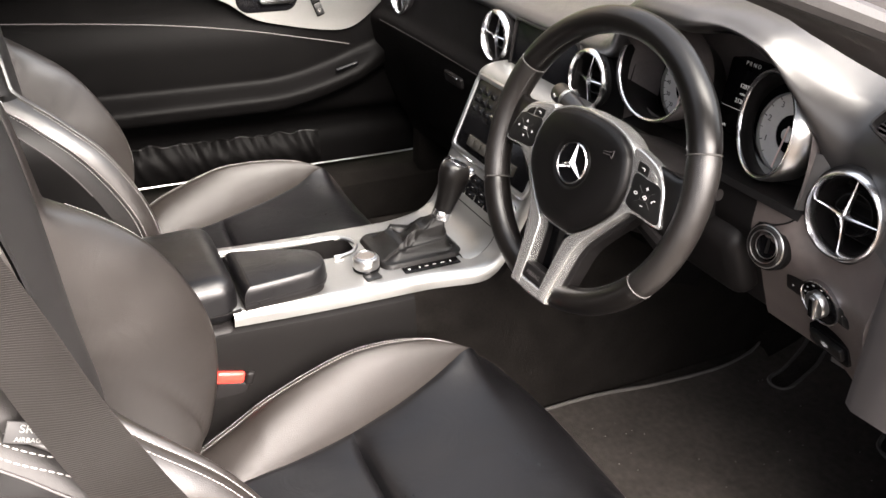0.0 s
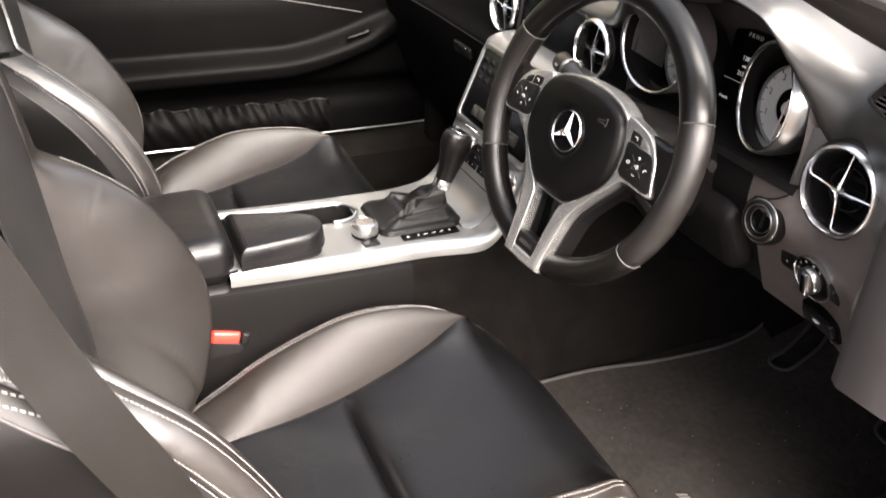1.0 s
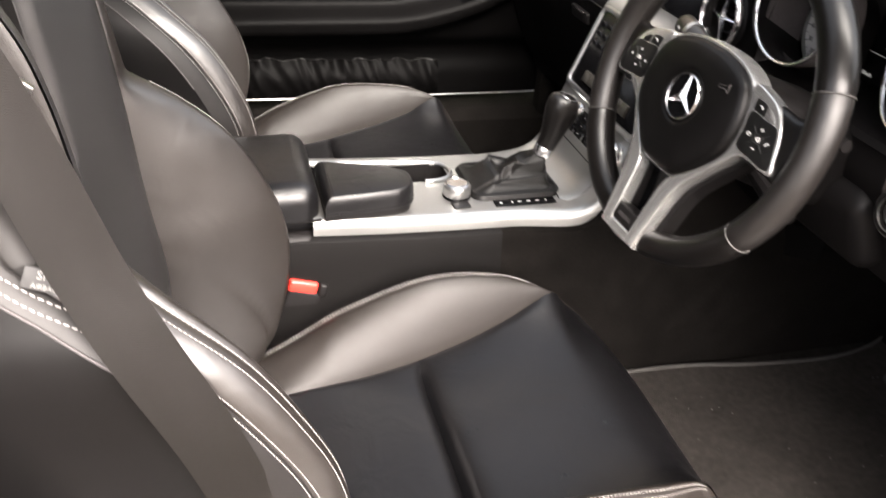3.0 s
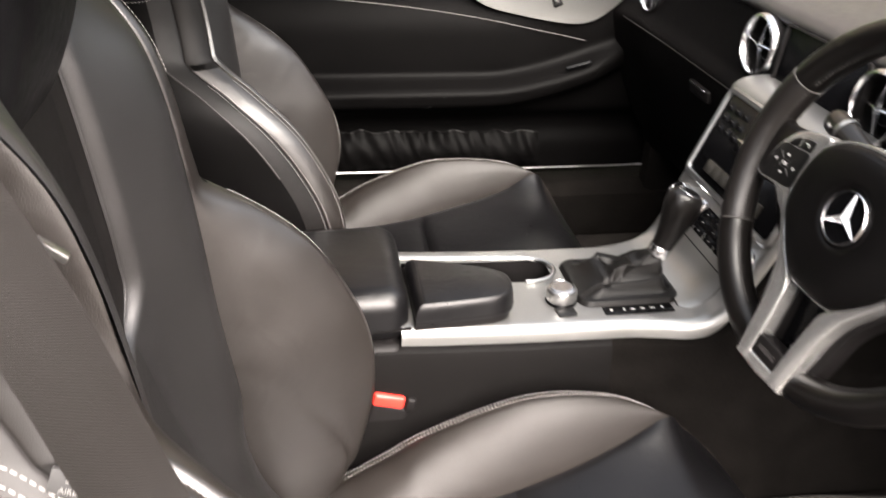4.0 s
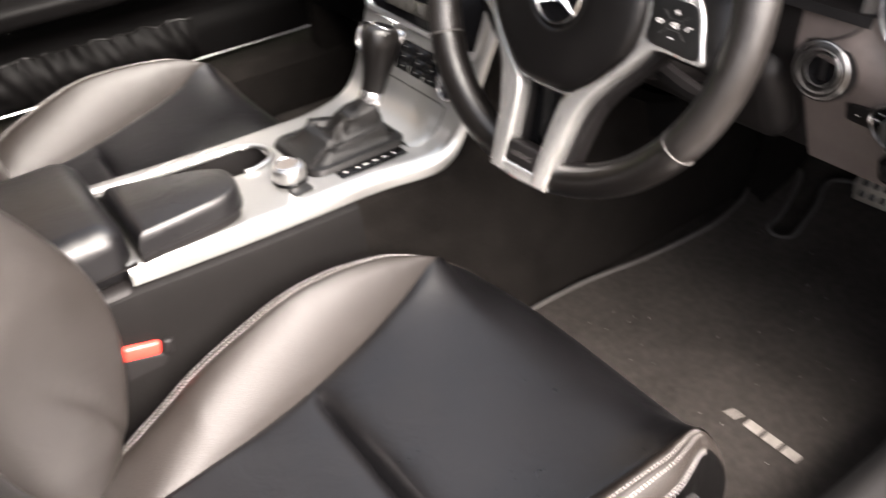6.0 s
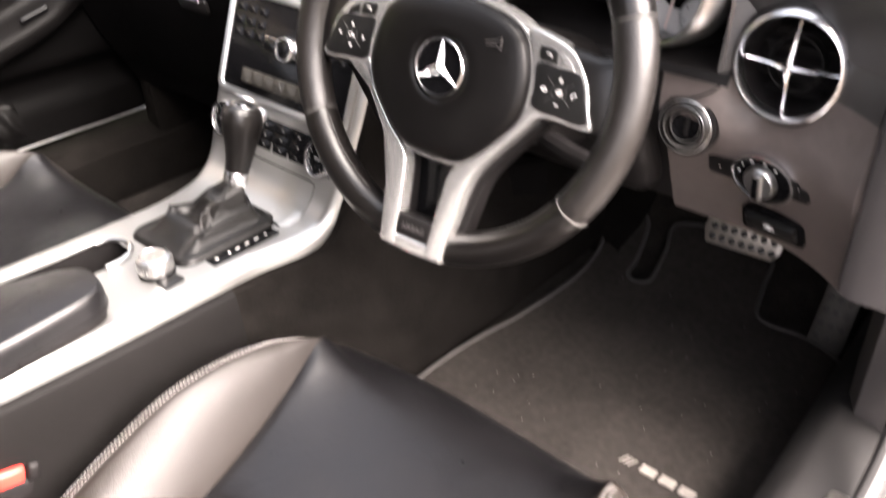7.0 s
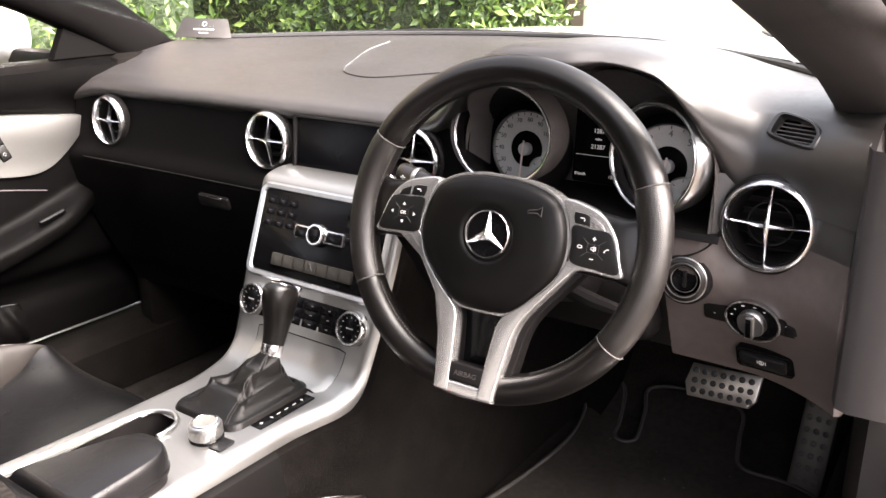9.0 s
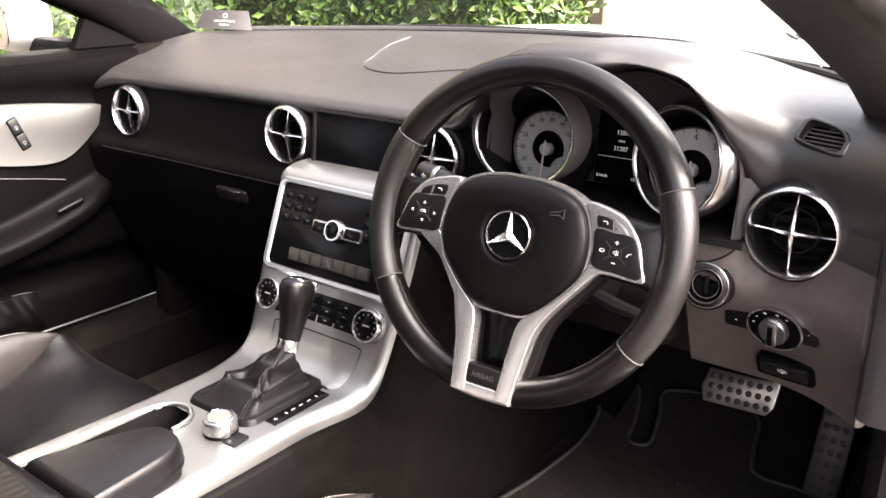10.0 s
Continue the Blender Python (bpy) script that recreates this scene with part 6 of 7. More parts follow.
for z in np.linspace(0.868, 1.213, 30):
    z = float(z)
    yf = interp(FRONT, z)
    yk = -0.945 if z < 1.15 else lerp(-0.945, -0.90, (z - 1.15) / 0.063)
    hw = 0.118 * min(1.0, 0.35 + 0.65 * ((z - 0.865) / 0.07) ** 0.6) * (1 if z < 1.14 else math.sqrt(max(0.05, 1 - ((z - 1.14) / 0.08) ** 2)))
    rows.append([(SEAT_X + hw * math.copysign(abs(math.cos(q)) ** 0.55, math.cos(q)), (yf + yk) / 2 + (yf - yk) / 2 * math.copysign(abs(math.sin(q)) ** 0.7, math.sin(q)), z) for q in (2 * math.pi * i / 48 for i in range(48))])
vs = sheet(bm, rows, closed_v=True)
bm.faces.new(vs[-1])
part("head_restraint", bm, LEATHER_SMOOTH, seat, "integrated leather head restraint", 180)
bm = bmesh.new()
for off in (0.0, 0.007):
    stitches(bm, [(SEAT_X + sx * (interp(HX, z) + 0.001), edge_y(z) - off, z + 0.002) for sx in (-1,) for z in (float(v) for v in np.linspace(0.90, 1.06, 30))], 0.0046, 0.28, 0.00040)
    stitches(bm, [(SEAT_X + (interp(HX, z) + 0.001), edge_y(z) - off - 0.034, z + 0.002) for z in (float(v) for v in np.linspace(0.90, 1.06, 30))], 0.0046, 0.28, 0.00040)
part("shoulder_stitching", bm, STITCH, seat, "pale contrast stitching", kind="stuff")

ZC = curve_table([(-0.70, 0.342), (-0.60, 0.345), (-0.45, 0.354), (-0.32, 0.371), (-0.23, 0.380), (-0.185, 0.377), (-0.160, 0.365), (-0.145, 0.345), (-0.135, 0.315), (-0.130, 0.27)], 90)
ZR = curve_table([(-0.70, 0.345), (-0.655, 0.360), (-0.60, 0.386), (-0.54, 0.418), (-0.435, 0.455), (-0.37, 0.462), (-0.312, 0.457), (-0.27, 0.447), (-0.235, 0.432), (-0.21, 0.410), (-0.185, 0.387), (-0.160, 0.362), (-0.145, 0.340), (-0.135, 0.312), (-0.130, 0.27)], 90)
XK = curve_table([(-0.70, 0.120), (-0.60, 0.130), (-0.45, 0.152), (-0.35, 0.170), (-0.29, 0.181), (-0.235, 0.191), (-0.20, 0.193), (-0.16, 0.188), (-0.13, 0.182)])
ZK = curve_table([(-0.70, 0.350), (-0.60, 0.355), (-0.516, 0.356), (-0.44, 0.364), (-0.36, 0.381), (-0.30, 0.402), (-0.235, 0.430), (-0.21, 0.408), (-0.185, 0.386), (-0.16, 0.360), (-0.145, 0.338), (-0.135, 0.310), (-0.130, 0.268)], 90)
XR = curve_table([(-0.70, 0.190), (-0.60, 0.205), (-0.45, 0.213), (-0.31, 0.210), (-0.27, 0.203), (-0.235, 0.193), (-0.20, 0.194), (-0.16, 0.189), (-0.13, 0.183)])
YS = [float(v) for v in np.concatenate([np.linspace(-0.70, -0.17, 100), np.linspace(-0.166, -0.130, 16)])]


def cushion_row(y, sx):
    f = min(1.0, max(0.0, (y + 0.42) / 0.20))
    ys = y - (0.034 * f * f * (3 - 2 * f) * min(1.0, (-0.13 - y) / 0.05) if sx > 0 else 0.0)
    zc, zr, xk, xr, zk = interp(ZC, y), interp(ZR, ys), interp(XK, ys), interp(XR, ys), interp(ZK, ys)
    w = 1.0 - (0.92 if sx < 0 else 0.50) * min(1.0, max(0.0, (ys + 0.37) / 0.13))
    zr, xr = max(zr, zk), max(xr, xk + 0.0004)
    groove = 0.012 * math.exp(-((y + 0.437) / 0.006) ** 2) + 0.004 * math.exp(-((y + 0.437) / 0.02) ** 2)
    dip = 0.004 * min(1.0, max(0.0, (-0.225 - y) / 0.03))
    centre = [(x * xk, zc + (zk - zc) * x ** 3.2 + 0.010 * (1 - x * x) * (1 if y > -0.437 else 0.4) - groove * (1 - x ** 8) - dip * math.exp(-((x - 1) / 0.03) ** 2)) for x in (float(v) for v in np.linspace(0, 1, 30))]
    bol = []
    for s in (float(v) for v in np.linspace(0, 1, 20)):
        x = lerp(xk, xr, s)
        bol.append((x, lerp(zk - dip, zr, s ** 0.75) + 0.010 * math.sin(math.pi * s) * min(1, (zr - zk) / 0.05) - 0.003 * max(0, (s - 0.92) / 0.08) * min(1, (zr - zk) / 0.02)))
    ze = zr - 0.003
    outer = [(xr + a * w, ze + b * w) for a, b in ((0.0, 0.0), (0.004, 0.001), (0.010, -0.003), (0.018, -0.016), (0.0225, -0.030), (0.0235, -0.034), (0.026, -0.040))]
    outer += [(xr + 0.004 + 0.024 * w, ze - 0.046 * w - 0.004), (xr + 0.010 + 0.016 * w, lerp(ze - 0.05, 0.27, 0.6)), (xr + 0.012, 0.262), (xr - 0.02, 0.255)]
    mk = lambda lst: [(SEAT_X + sx * x, y, max(z, 0.255)) for x, z in lst]
    return mk(centre), mk(bol), mk(outer)


cols = {(sx, k): [cushion_row(y, sx)[k] for y in YS] for sx in (-1, 1) for k in range(3)}
bm = bmesh.new()
rear = [a[::-1] + b[1:] for a, b, y in zip(cols[-1, 0], cols[1, 0], YS)]
sheet(bm, [r for r, y in zip(rear, YS) if y <= -0.4365])
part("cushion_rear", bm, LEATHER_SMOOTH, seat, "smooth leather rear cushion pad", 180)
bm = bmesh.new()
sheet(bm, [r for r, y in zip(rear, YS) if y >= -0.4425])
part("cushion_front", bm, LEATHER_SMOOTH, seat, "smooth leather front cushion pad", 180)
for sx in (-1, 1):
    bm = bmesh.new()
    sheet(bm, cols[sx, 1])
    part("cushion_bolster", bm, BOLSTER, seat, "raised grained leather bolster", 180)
    bm = bmesh.new()
    sheet(bm, [r[5:] for r in cols[sx, 2]])
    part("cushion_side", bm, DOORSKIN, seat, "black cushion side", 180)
    bm = bmesh.new()
    sheet(bm, [r[:6] for r in cols[sx, 2]])
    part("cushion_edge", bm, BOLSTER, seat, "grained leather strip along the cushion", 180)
    bm = bmesh.new()
    for k, dz in ((0, 0.0010), (2, 0.0010), (5, 0.0006), (6, 0.0006)):
        line = [Vector(c[k]) + Vector((sx * 0.0008, 0, dz)) for c, y in zip(cols[sx, 2], YS) if -0.66 < y < (-0.19 if sx > 0 else -0.236)]
        stitches(bm, line, 0.0046, 0.28, 0.00040)
    part("cushion_stitching", bm, STITCH, seat, "pale contrast stitching", kind="stuff")
bm = bmesh.new()
rbox(bm, pose(SEAT_X, -0.42, 0.262), 0.44, 0.50, 0.05, 0.015, 3)
part("seat_base", bm, PLASTIC, seat)
for sx in (-1, 1):
    bm = bmesh.new()
    rbox(bm, pose(SEAT_X + sx * 0.19, -0.42, 0.243), 0.035, 0.56, 0.022, 0.004)
    part("seat_rail", bm, PLASTIC, seat)
bm = bmesh.new()
seam = smooth_curve([(0, -0.918, 0.872), (0, -0.880, 0.870), (0, -0.858, 0.872), (0, -0.842, 0.882), (0, -0.834, 0.900), (0, -0.832, 0.95)], 30)
for o in (0.0, 0.006):
    stitches(bm, [(SEAT_X - interp([(b, a) for a, b in side_points(p.z)[:1:-1]], p.y) - 0.0012, p.y, p.z + o) for p in seam], 0.0046, 0.28, 0.00040)
part("side_seam", bm, STITCH, seat, "pale contrast stitching", kind="stuff")
bm = bmesh.new()
seam = smooth_curve([(0, -0.772, 0.729), (0, -0.786, 0.743), (0, -0.820, 0.763), (0, -0.850, 0.783), (0, -0.885, 0.800)], 40)
for o in (0.0, 0.009):
    line = []
    for p in seam:
        z, y = p.z + o, p.y + recede(1, p.z + o)
        line.append((SEAT_X + interp([(b, a) for a, b in side_points(z)[:1:-1]], y) + 0.0012, p.y, z))
    stitches(bm, line, 0.0060, 0.28, 0.0006)
part("shoulder_seam", bm, STITCH, seat, "pale contrast stitching", kind="stuff")
passenger = copy_thing(seat, pose(-0.378, -0.466, 0.235) @ Matrix.Diagonal((-1, 1, 1, 1)))
tagged(passenger, "black leather sports seat on the passenger side, beside the console")
# tilt handle on the outer side of the driver's seat
bm = bmesh.new()
slab(bm, [(p.x, p.y) for p in smooth_curve([(-0.46, 0.292, 0), (-0.38, 0.318, 0), (-0.336, 0.340, 0), (-0.28, 0.384, 0), (-0.246, 0.413, 0), (-0.232, 0.410, 0), (-0.226, 0.385, 0), (-0.236, 0.352, 0), (-0.283, 0.320, 0), (-0.36, 0.294, 0), (-0.45, 0.276, 0)], 50)], basis((0.636, 0, 0), (0, 1, 0), (0, 0, 1)), 0.016, 0.005, 3)
part("tilt_handle", bm, SILL, seat, "black moulded seat handle")
bm = bmesh.new()
slab(bm, [(p.x, p.y) for p in smooth_curve([(-0.60, 0.335, 0), (-0.50, 0.376, 0), (-0.436, 0.396, 0), (-0.34, 0.414, 0), (-0.262, 0.424, 0), (-0.256, 0.414, 0), (-0.31, 0.386, 0), (-0.38, 0.345, 0), (-0.46, 0.300, 0), (-0.60, 0.270, 0)], 50)], basis((0.622, 0, 0), (0, 1, 0), (0, 0, 1)), 0.012, 0.005, 3)
part("side_cover", bm, SILL, seat, "black moulded side cover")
# sewn label on the outer side
lab = bmesh.new()
LM = basis((0.6065, -0.809, 0.785), (0.1, 1, -0.35), (-0.25, 0.3, 1))
slab(lab, rrect(0.030, 0.016, 0.001), LM, 0.0015, 0.0003)
lab = part("airbag_label", lab, LABEL, seat, "small woven black label")
lettering("SRS", LM @ pose(0.0, 0.003, 0.0017), 0.0085, GREY_INK, lab, "label_letters")
lettering("AIRBAG", LM @ pose(0.0, -0.005, 0.0017), 0.0050, GREY_INK, lab, "label_letters")

# ---- seat belt ----
belt = thing("seat_belt", (0.66, -0.75, 0.26), "black woven seat belt hanging beside the seat", "seat belt")
path = smooth_curve([(0.575, -0.93, 1.10), (0.584, -0.868, 1.01), (0.596, -0.828, 0.925), (0.606, -0.804, 0.865), (0.619, -0.779, 0.795), (0.632, -0.752, 0.735), (0.640, -0.713, 0.650), (0.640, -0.678, 0.550), (0.642, -0.628, 0.437), (0.645, -0.575, 0.310)], 60)
bm = bmesh.new()
uv = bm.loops.layers.uv.new("UVMap")
rows = []
for i, p in enumerate(path):
    f = i / 59
    t = (path[min(i + 1, 59)] - path[max(i - 1, 0)]).normalized()
    face = Vector((0.92, lerp(0.55, 0.12, f), 0.25)).normalized()
    across = t.cross(face).normalized()
    face = across.cross(t)
    rows.append([p + across * (0.024 * g) + face * (0.0016 * math.cos(g * 2.2)) for g in np.linspace(-1, 1, 13)])
top = sheet(bm, rows)
for f in bm.faces:
    for l in f.loops:
        i = next(k for k, r in enumerate(top) if l.vert in r)
        l[uv].uv = (top[i].index(l.vert) / 12 * 0.05, i / 59 * 1.0)
bmesh.ops.solidify(bm, geom=bm.faces[:], thickness=0.0014)
part("webbing", bm, BELT, belt, "black ribbed belt webbing", 60)
bm = bmesh.new()
rbox(bm, pose(0.573, -0.935, 1.11, 20), 0.03, 0.05, 0.07, 0.01, 3)
part("upper_guide", bm, PLASTIC, belt)
bm = bmesh.new()
rbox(bm, pose(0.645, -0.565, 0.29, 15), 0.008, 0.05, 0.06, 0.003, 2)
part("lower_anchor", bm, PLASTIC, belt)
# belt guide loop on the shoulder
guide = bmesh.new()
tube(guide, smooth_curve([(0.556, -0.865, 0.975), (0.558, -0.845, 0.950), (0.560, -0.828, 0.930)], 10), (0.006, 0.0085, 0.010, 0.010, 0.010, 0.010, 0.010, 0.010, 0.0085, 0.006), 10)
guide = part("belt_guide", guide, PLASTIC, seat, "black belt guide arm")
bm = bmesh.new()
rbox(bm, basis((0.561, -0.817, 0.915), (0.05, 0.80, -0.60), (1, 0, 0.1)), 0.036, 0.006, 0.005, 0.001)
part("guide_tongue", bm, SATIN, guide, "bare metal tongue")

buckle = thing("belt_buckle", (0.118, -0.60, 0.26), "black belt buckle with a red release button", "belt buckle")
bm = bmesh.new()
rbox(bm, pose(0.115, -0.600, 0.369, -18), 0.024, 0.052, 0.115, 0.005, 3)
rbox(bm, pose(0.117, -0.558, 0.4225, -14), 0.024, 0.013, 0.022, 0.004, 3)
part("housing", bm, PLASTIC, buckle)
bm = bmesh.new()
rbox(bm, pose(0.117, -0.586, 0.4307, -14), 0.021, 0.042, 0.019, 0.004, 3)
part("release_button", bm, RED, buckle, "red release button")

# ---- pedals and mats ----
def pedal_plate(name, m, w, h, cols_, rows_, label, metal):
    root = thing(name, m.translation, label, "pedal")
    bm = bmesh.new()
    out = [(-w / 2 * 0.86, h / 2), (w / 2, h / 2), (w / 2 * 0.92, -h / 2 * 0.5), (w / 2 * 0.74, -h / 2), (-w / 2 * 0.90, -h / 2), (-w / 2, -h / 2 * 0.2)] if w > h else rrect(w, h, 0.008)
    slab(bm, out, m, 0.005, 0.0022, 3)
    part("plate", bm, metal, root, "drilled steel plate")
    bm = bmesh.new()
    for r_ in range(rows_):
        for c_ in range(cols_):
            x = (c_ - (cols_ - 1) / 2) * w * 0.86 / cols_
            y = (r_ - (rows_ - 1) / 2) * h * 0.88 / rows_
            rr = min(w / cols_, h / rows_) * 0.30
            lathe(bm, [(0.0, 0.0045), (rr, 0.0045), (rr * 0.97, 0.0062), (rr * 0.7, 0.0068), (0.0, 0.0068)], m @ pose(x, y, 0), 14)
    part("rubber_studs", bm, RUBBER, root, "round black rubber studs")
    return root


pm = basis((0.4715, 0.330, 0.423), (0.998, 0.0, 0.05), (-0.03, 0.35, 0.94))
bp_ = pedal_plate("brake_pedal", pm, 0.120, 0.054, 7, 3, "wide drilled steel brake pedal with rubber studs", ALU)
bm = bmesh.new()
tube(bm, [(0.475, 0.345, 0.43), (0.475, 0.40, 0.50), (0.47, 0.46, 0.62), (0.47, 0.46, 0.72)], 0.011, 8)
part("pedal_arm", bm, PLASTIC, bp_)
am = basis((0.602, 0.42, 0.328), (0.985, 0.0, -0.03), (0.10, 0.30, 0.93))
ap = pedal_plate("accelerator_pedal", am, 0.052, 0.190, 3, 8, "long dark drilled accelerator pedal", DARKSTEEL)
bm = bmesh.new()
rbox(bm, am @ pose(0, 0, -0.012), 0.056, 0.198, 0.02, 0.006)
part("pedal_body", bm, PLASTIC, ap)

# driver's mat, notched round the pedals
mat_root = thing("floor_mat", (0.44, 0.1, 0.235), "dusty black velour floor mat with bound edges", "floor mat")
edge = [(0.190, -0.30), (0.185, 0.00), (0.205, 0.16), (0.212, 0.30), (0.195, 0.40), (0.165, 0.50), (0.200, 0.52), (0.235, 0.50), (0.262, 0.42), (0.272, 0.375), (0.288, 0.358), (0.306, 0.362), (0.312, 0.385), (0.295, 0.46), (0.280, 0.52), (0.36, 0.545), (0.45, 0.53), (0.472, 0.46), (0.488, 0.405), (0.515, 0.388), (0.560, 0.392), (0.60, 0.385), (0.640, 0.36), (0.664, 0.31), (0.668, 0.10), (0.660, -0.15), (0.655, -0.30)]


def mat_z(y):
    return 0.246 + (0.0 if y < 0.42 else (y - 0.42) * 0.30)


bm = bmesh.new()
up = [bm.verts.new((x, y, mat_z(y))) for x, y in edge]
lo = [bm.verts.new((x, y, mat_z(y) - 0.008)) for x, y in edge]
bm.faces.new(up)
for i in range(len(edge)):
    j = (i + 1) % len(edge)
    bm.faces.new((up[i], up[j], lo[j], lo[i]))
bmesh.ops.triangulate(bm, faces=[f for f in bm.faces if len(f.verts) > 4])
part("velour", bm, MAT, mat_root, "dusty dark velour")
bm = bmesh.new()
line = smooth_curve([(x, y, mat_z(y)) for x, y in edge], 200)
tube(bm, line, 0.0038, 8)
part("binding", bm, BINDING, mat_root, "sewn fabric edge binding")
bm = bmesh.new()
MM = pose(0.543, 0.0, 0.2475, 0, 0, 0)
x0 = -0.055
for k in range(3):
    bm.faces.new([bm.verts.new(MM @ Vector(p)) for p in ((x0 + 0.006 * k, -0.008, 0), (x0 + 0.006 * k + 0.0035, -0.008, 0), (x0 + 0.006 * k + 0.0095, 0.008, 0), (x0 + 0.006 * k + 0.006, 0.008, 0))])
for k in range(3):
    rbox(bm, MM @ pose(x0 + 0.040 + 0.027 * k, 0, 0.0005), 0.021, 0.0145, 0.001, 0)
part("woven_emblem", bm, EMBLEM, mat_root, "silver woven emblem of plain blocks")
# crumbs and dust on the mat
rnd = random.Random(11)
bm = bmesh.new()
for k in range(46):
    x, y = rnd.uniform(0.26, 0.62), rnd.uniform(-0.12, 0.36)
    rbox(bm, pose(x, y, mat_z(y) + 0.0006, 0, 0, rnd.uniform(0, 180)), rnd.uniform(0.0006, 0.0020), rnd.uniform(0.0005, 0.0010), 0.0006, 0)
tagged(solo("mat_crumbs", bm, GREY_INK, "pale crumbs and dust scattered on the mat", "crumbs"), kind="stuff")
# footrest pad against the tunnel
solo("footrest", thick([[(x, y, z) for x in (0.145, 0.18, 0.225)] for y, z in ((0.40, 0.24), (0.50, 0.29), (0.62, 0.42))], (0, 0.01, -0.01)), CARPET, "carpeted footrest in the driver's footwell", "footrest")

# ---- passenger door ----
door = thing("passenger_door", (-0.72, -0.4, 0.37), "closed passenger door with silver insert, armrest and pocket", "car door")


def door_x(y, z):
    x = -0.708
    x += 0.034 / (1 + math.exp(-(z - 0.842) / 0.010))
    za = 0.565 + 0.085 * max(0.0, min(1.0, (y + 0.30) / 0.30)) ** 1.6
    x += 0.062 * math.exp(-((z - za) / 0.030) ** 4) * min(1, max(0.0, (0.06 - y) / 0.14))
    x += 0.016 * math.exp(-((z - za - 0.09) / 0.08) ** 4)
    x -= 0.040 / (1 + math.exp((z - 0.505) / 0.008))
    x += 0.012 * math.exp(-((z - 0.40) / 0.05) ** 4)
    return x


bm = bmesh.new()
sheet(bm, [[(door_x(float(y), float(z)), float(y), float(z)) for y in np.linspace(-1.02, 0.10, 50)] for z in np.linspace(0.372, 0.895, 90)] + [[(-0.70, float(y), 0.905) for y in np.linspace(-1.02, 0.10, 50)], [(-0.76, float(y), 0.907) for y in np.linspace(-1.02, 0.10, 50)], [(-0.86, float(y), 0.87) for y in np.linspace(-1.02, 0.10, 50)], [(-0.88, float(y), 0.40) for y in np.linspace(-1.02, 0.10, 50)]])
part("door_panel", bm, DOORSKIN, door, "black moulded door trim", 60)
bm = bmesh.new()
out = [(p.x, p.y) for p in smooth_curve([(-0.62, 0.835, 0), (-0.40, 0.834, 0), (-0.20, 0.828, 0), (-0.06, 0.812, 0), (-0.004, 0.802, 0), (-0.010, 0.778, 0), (-0.050, 0.740, 0), (-0.095, 0.714, 0), (-0.15, 0.712, 0), (-0.25, 0.730, 0), (-0.32, 0.750, 0), (-0.38, 0.79, 0), (-0.46, 0.815, 0), (-0.60, 0.826, 0)], 60)]
slab(bm, [(y, z) for y, z in out], basis((-0.700, 0, 0), (0, 1, 0), (0, 0, 1)), 0.018, 0.006, 3)
ins = part("silver_insert", bm, SILVER, door, "satin silver door insert")
bm = bmesh.new()
slab(bm, rrect(0.135, 0.062, 0.028, 6, -0.285, 0.793), basis((-0.684, 0, 0), (0, 1, 0), (0, 0, 1)), 0.0035, 0.001)
part("handle_recess", bm, GLOSS, ins)
bm = bmesh.new()
slab(bm, rrect(0.080, 0.026, 0.011, 5, -0.265, 0.793), basis((-0.681, 0, 0), (0, 1, 0), (0, 0, 1)), 0.011, 0.004, 3)
part("door_handle", bm, CHROME, ins, "chrome door release")
KM = basis((-0.683, -0.176, 0.775), (0.0, 0.93, 0.37), (0.0, -0.37, 0.93))
bm = bmesh.new()
slab(bm, rrect(0.019, 0.062, 0.003), KM, 0.0026, 0.0008)
strip = part("lock_strip", bm, GLOSS, ins, "black strip with two lock keys")
for v_ in (-0.015, 0.015):
    bm = bmesh.new()
    slab(bm, rrect(0.0165, 0.027, 0.002), KM @ pose(0, v_, 0.0018), 0.0030, 0.0012)
    part("lock_key", bm, BUTTON, ins)
bm = bmesh.new()
for v_ in (-0.017, 0.013):
    tube(bm, [KM @ Vector((0.0030 * math.cos(q), v_ + 0.0022 * math.sin(q), 0.0050)) for q in (2 * math.pi * k / 10 for k in range(10))], 0.0004, 4, True)
    rbox(bm, KM @ pose(0, v_ - 0.004, 0.0050), 0.0045, 0.0008, 0.0004, 0)
part("key_marks", bm, GREY_INK, ins, kind="stuff")
# seams of the door trim
bm = bmesh.new()
tube(bm, [(door_x(p.x, p.y) + 0.001, p.x, p.y) for p in smooth_curve([(-0.95, 0.780, 0), (-0.576, 0.752, 0), (-0.354, 0.725, 0), (-0.18, 0.692, 0), (-0.097, 0.674, 0)], 40)], 0.0012, 6)
part("trim_seam", bm, TRIM, door)
bm = bmesh.new()
slab(bm, rrect(0.055, 0.014, 0.003), basis((door_x(-0.12, 0.625) + 0.004, -0.12, 0.634), (0, 1, 0.25), (0.6, 0, 0.8)), 0.004, 0.001)
part("window_switch", bm, GLOSS, door, "black window switch")
bm = bmesh.new()
tube(bm, [(door_x(-0.12, 0.625) + 0.008, -0.145 + x, 0.633 + 0.25 * (x - 0.02) + z) for x, z in ((0, 0), (0.045, 0), (0.045, 0.008))], 0.0010, 6)
part("switch_edge", bm, CHROME, door)
# elasticated pocket
bm = bmesh.new()
rows = []
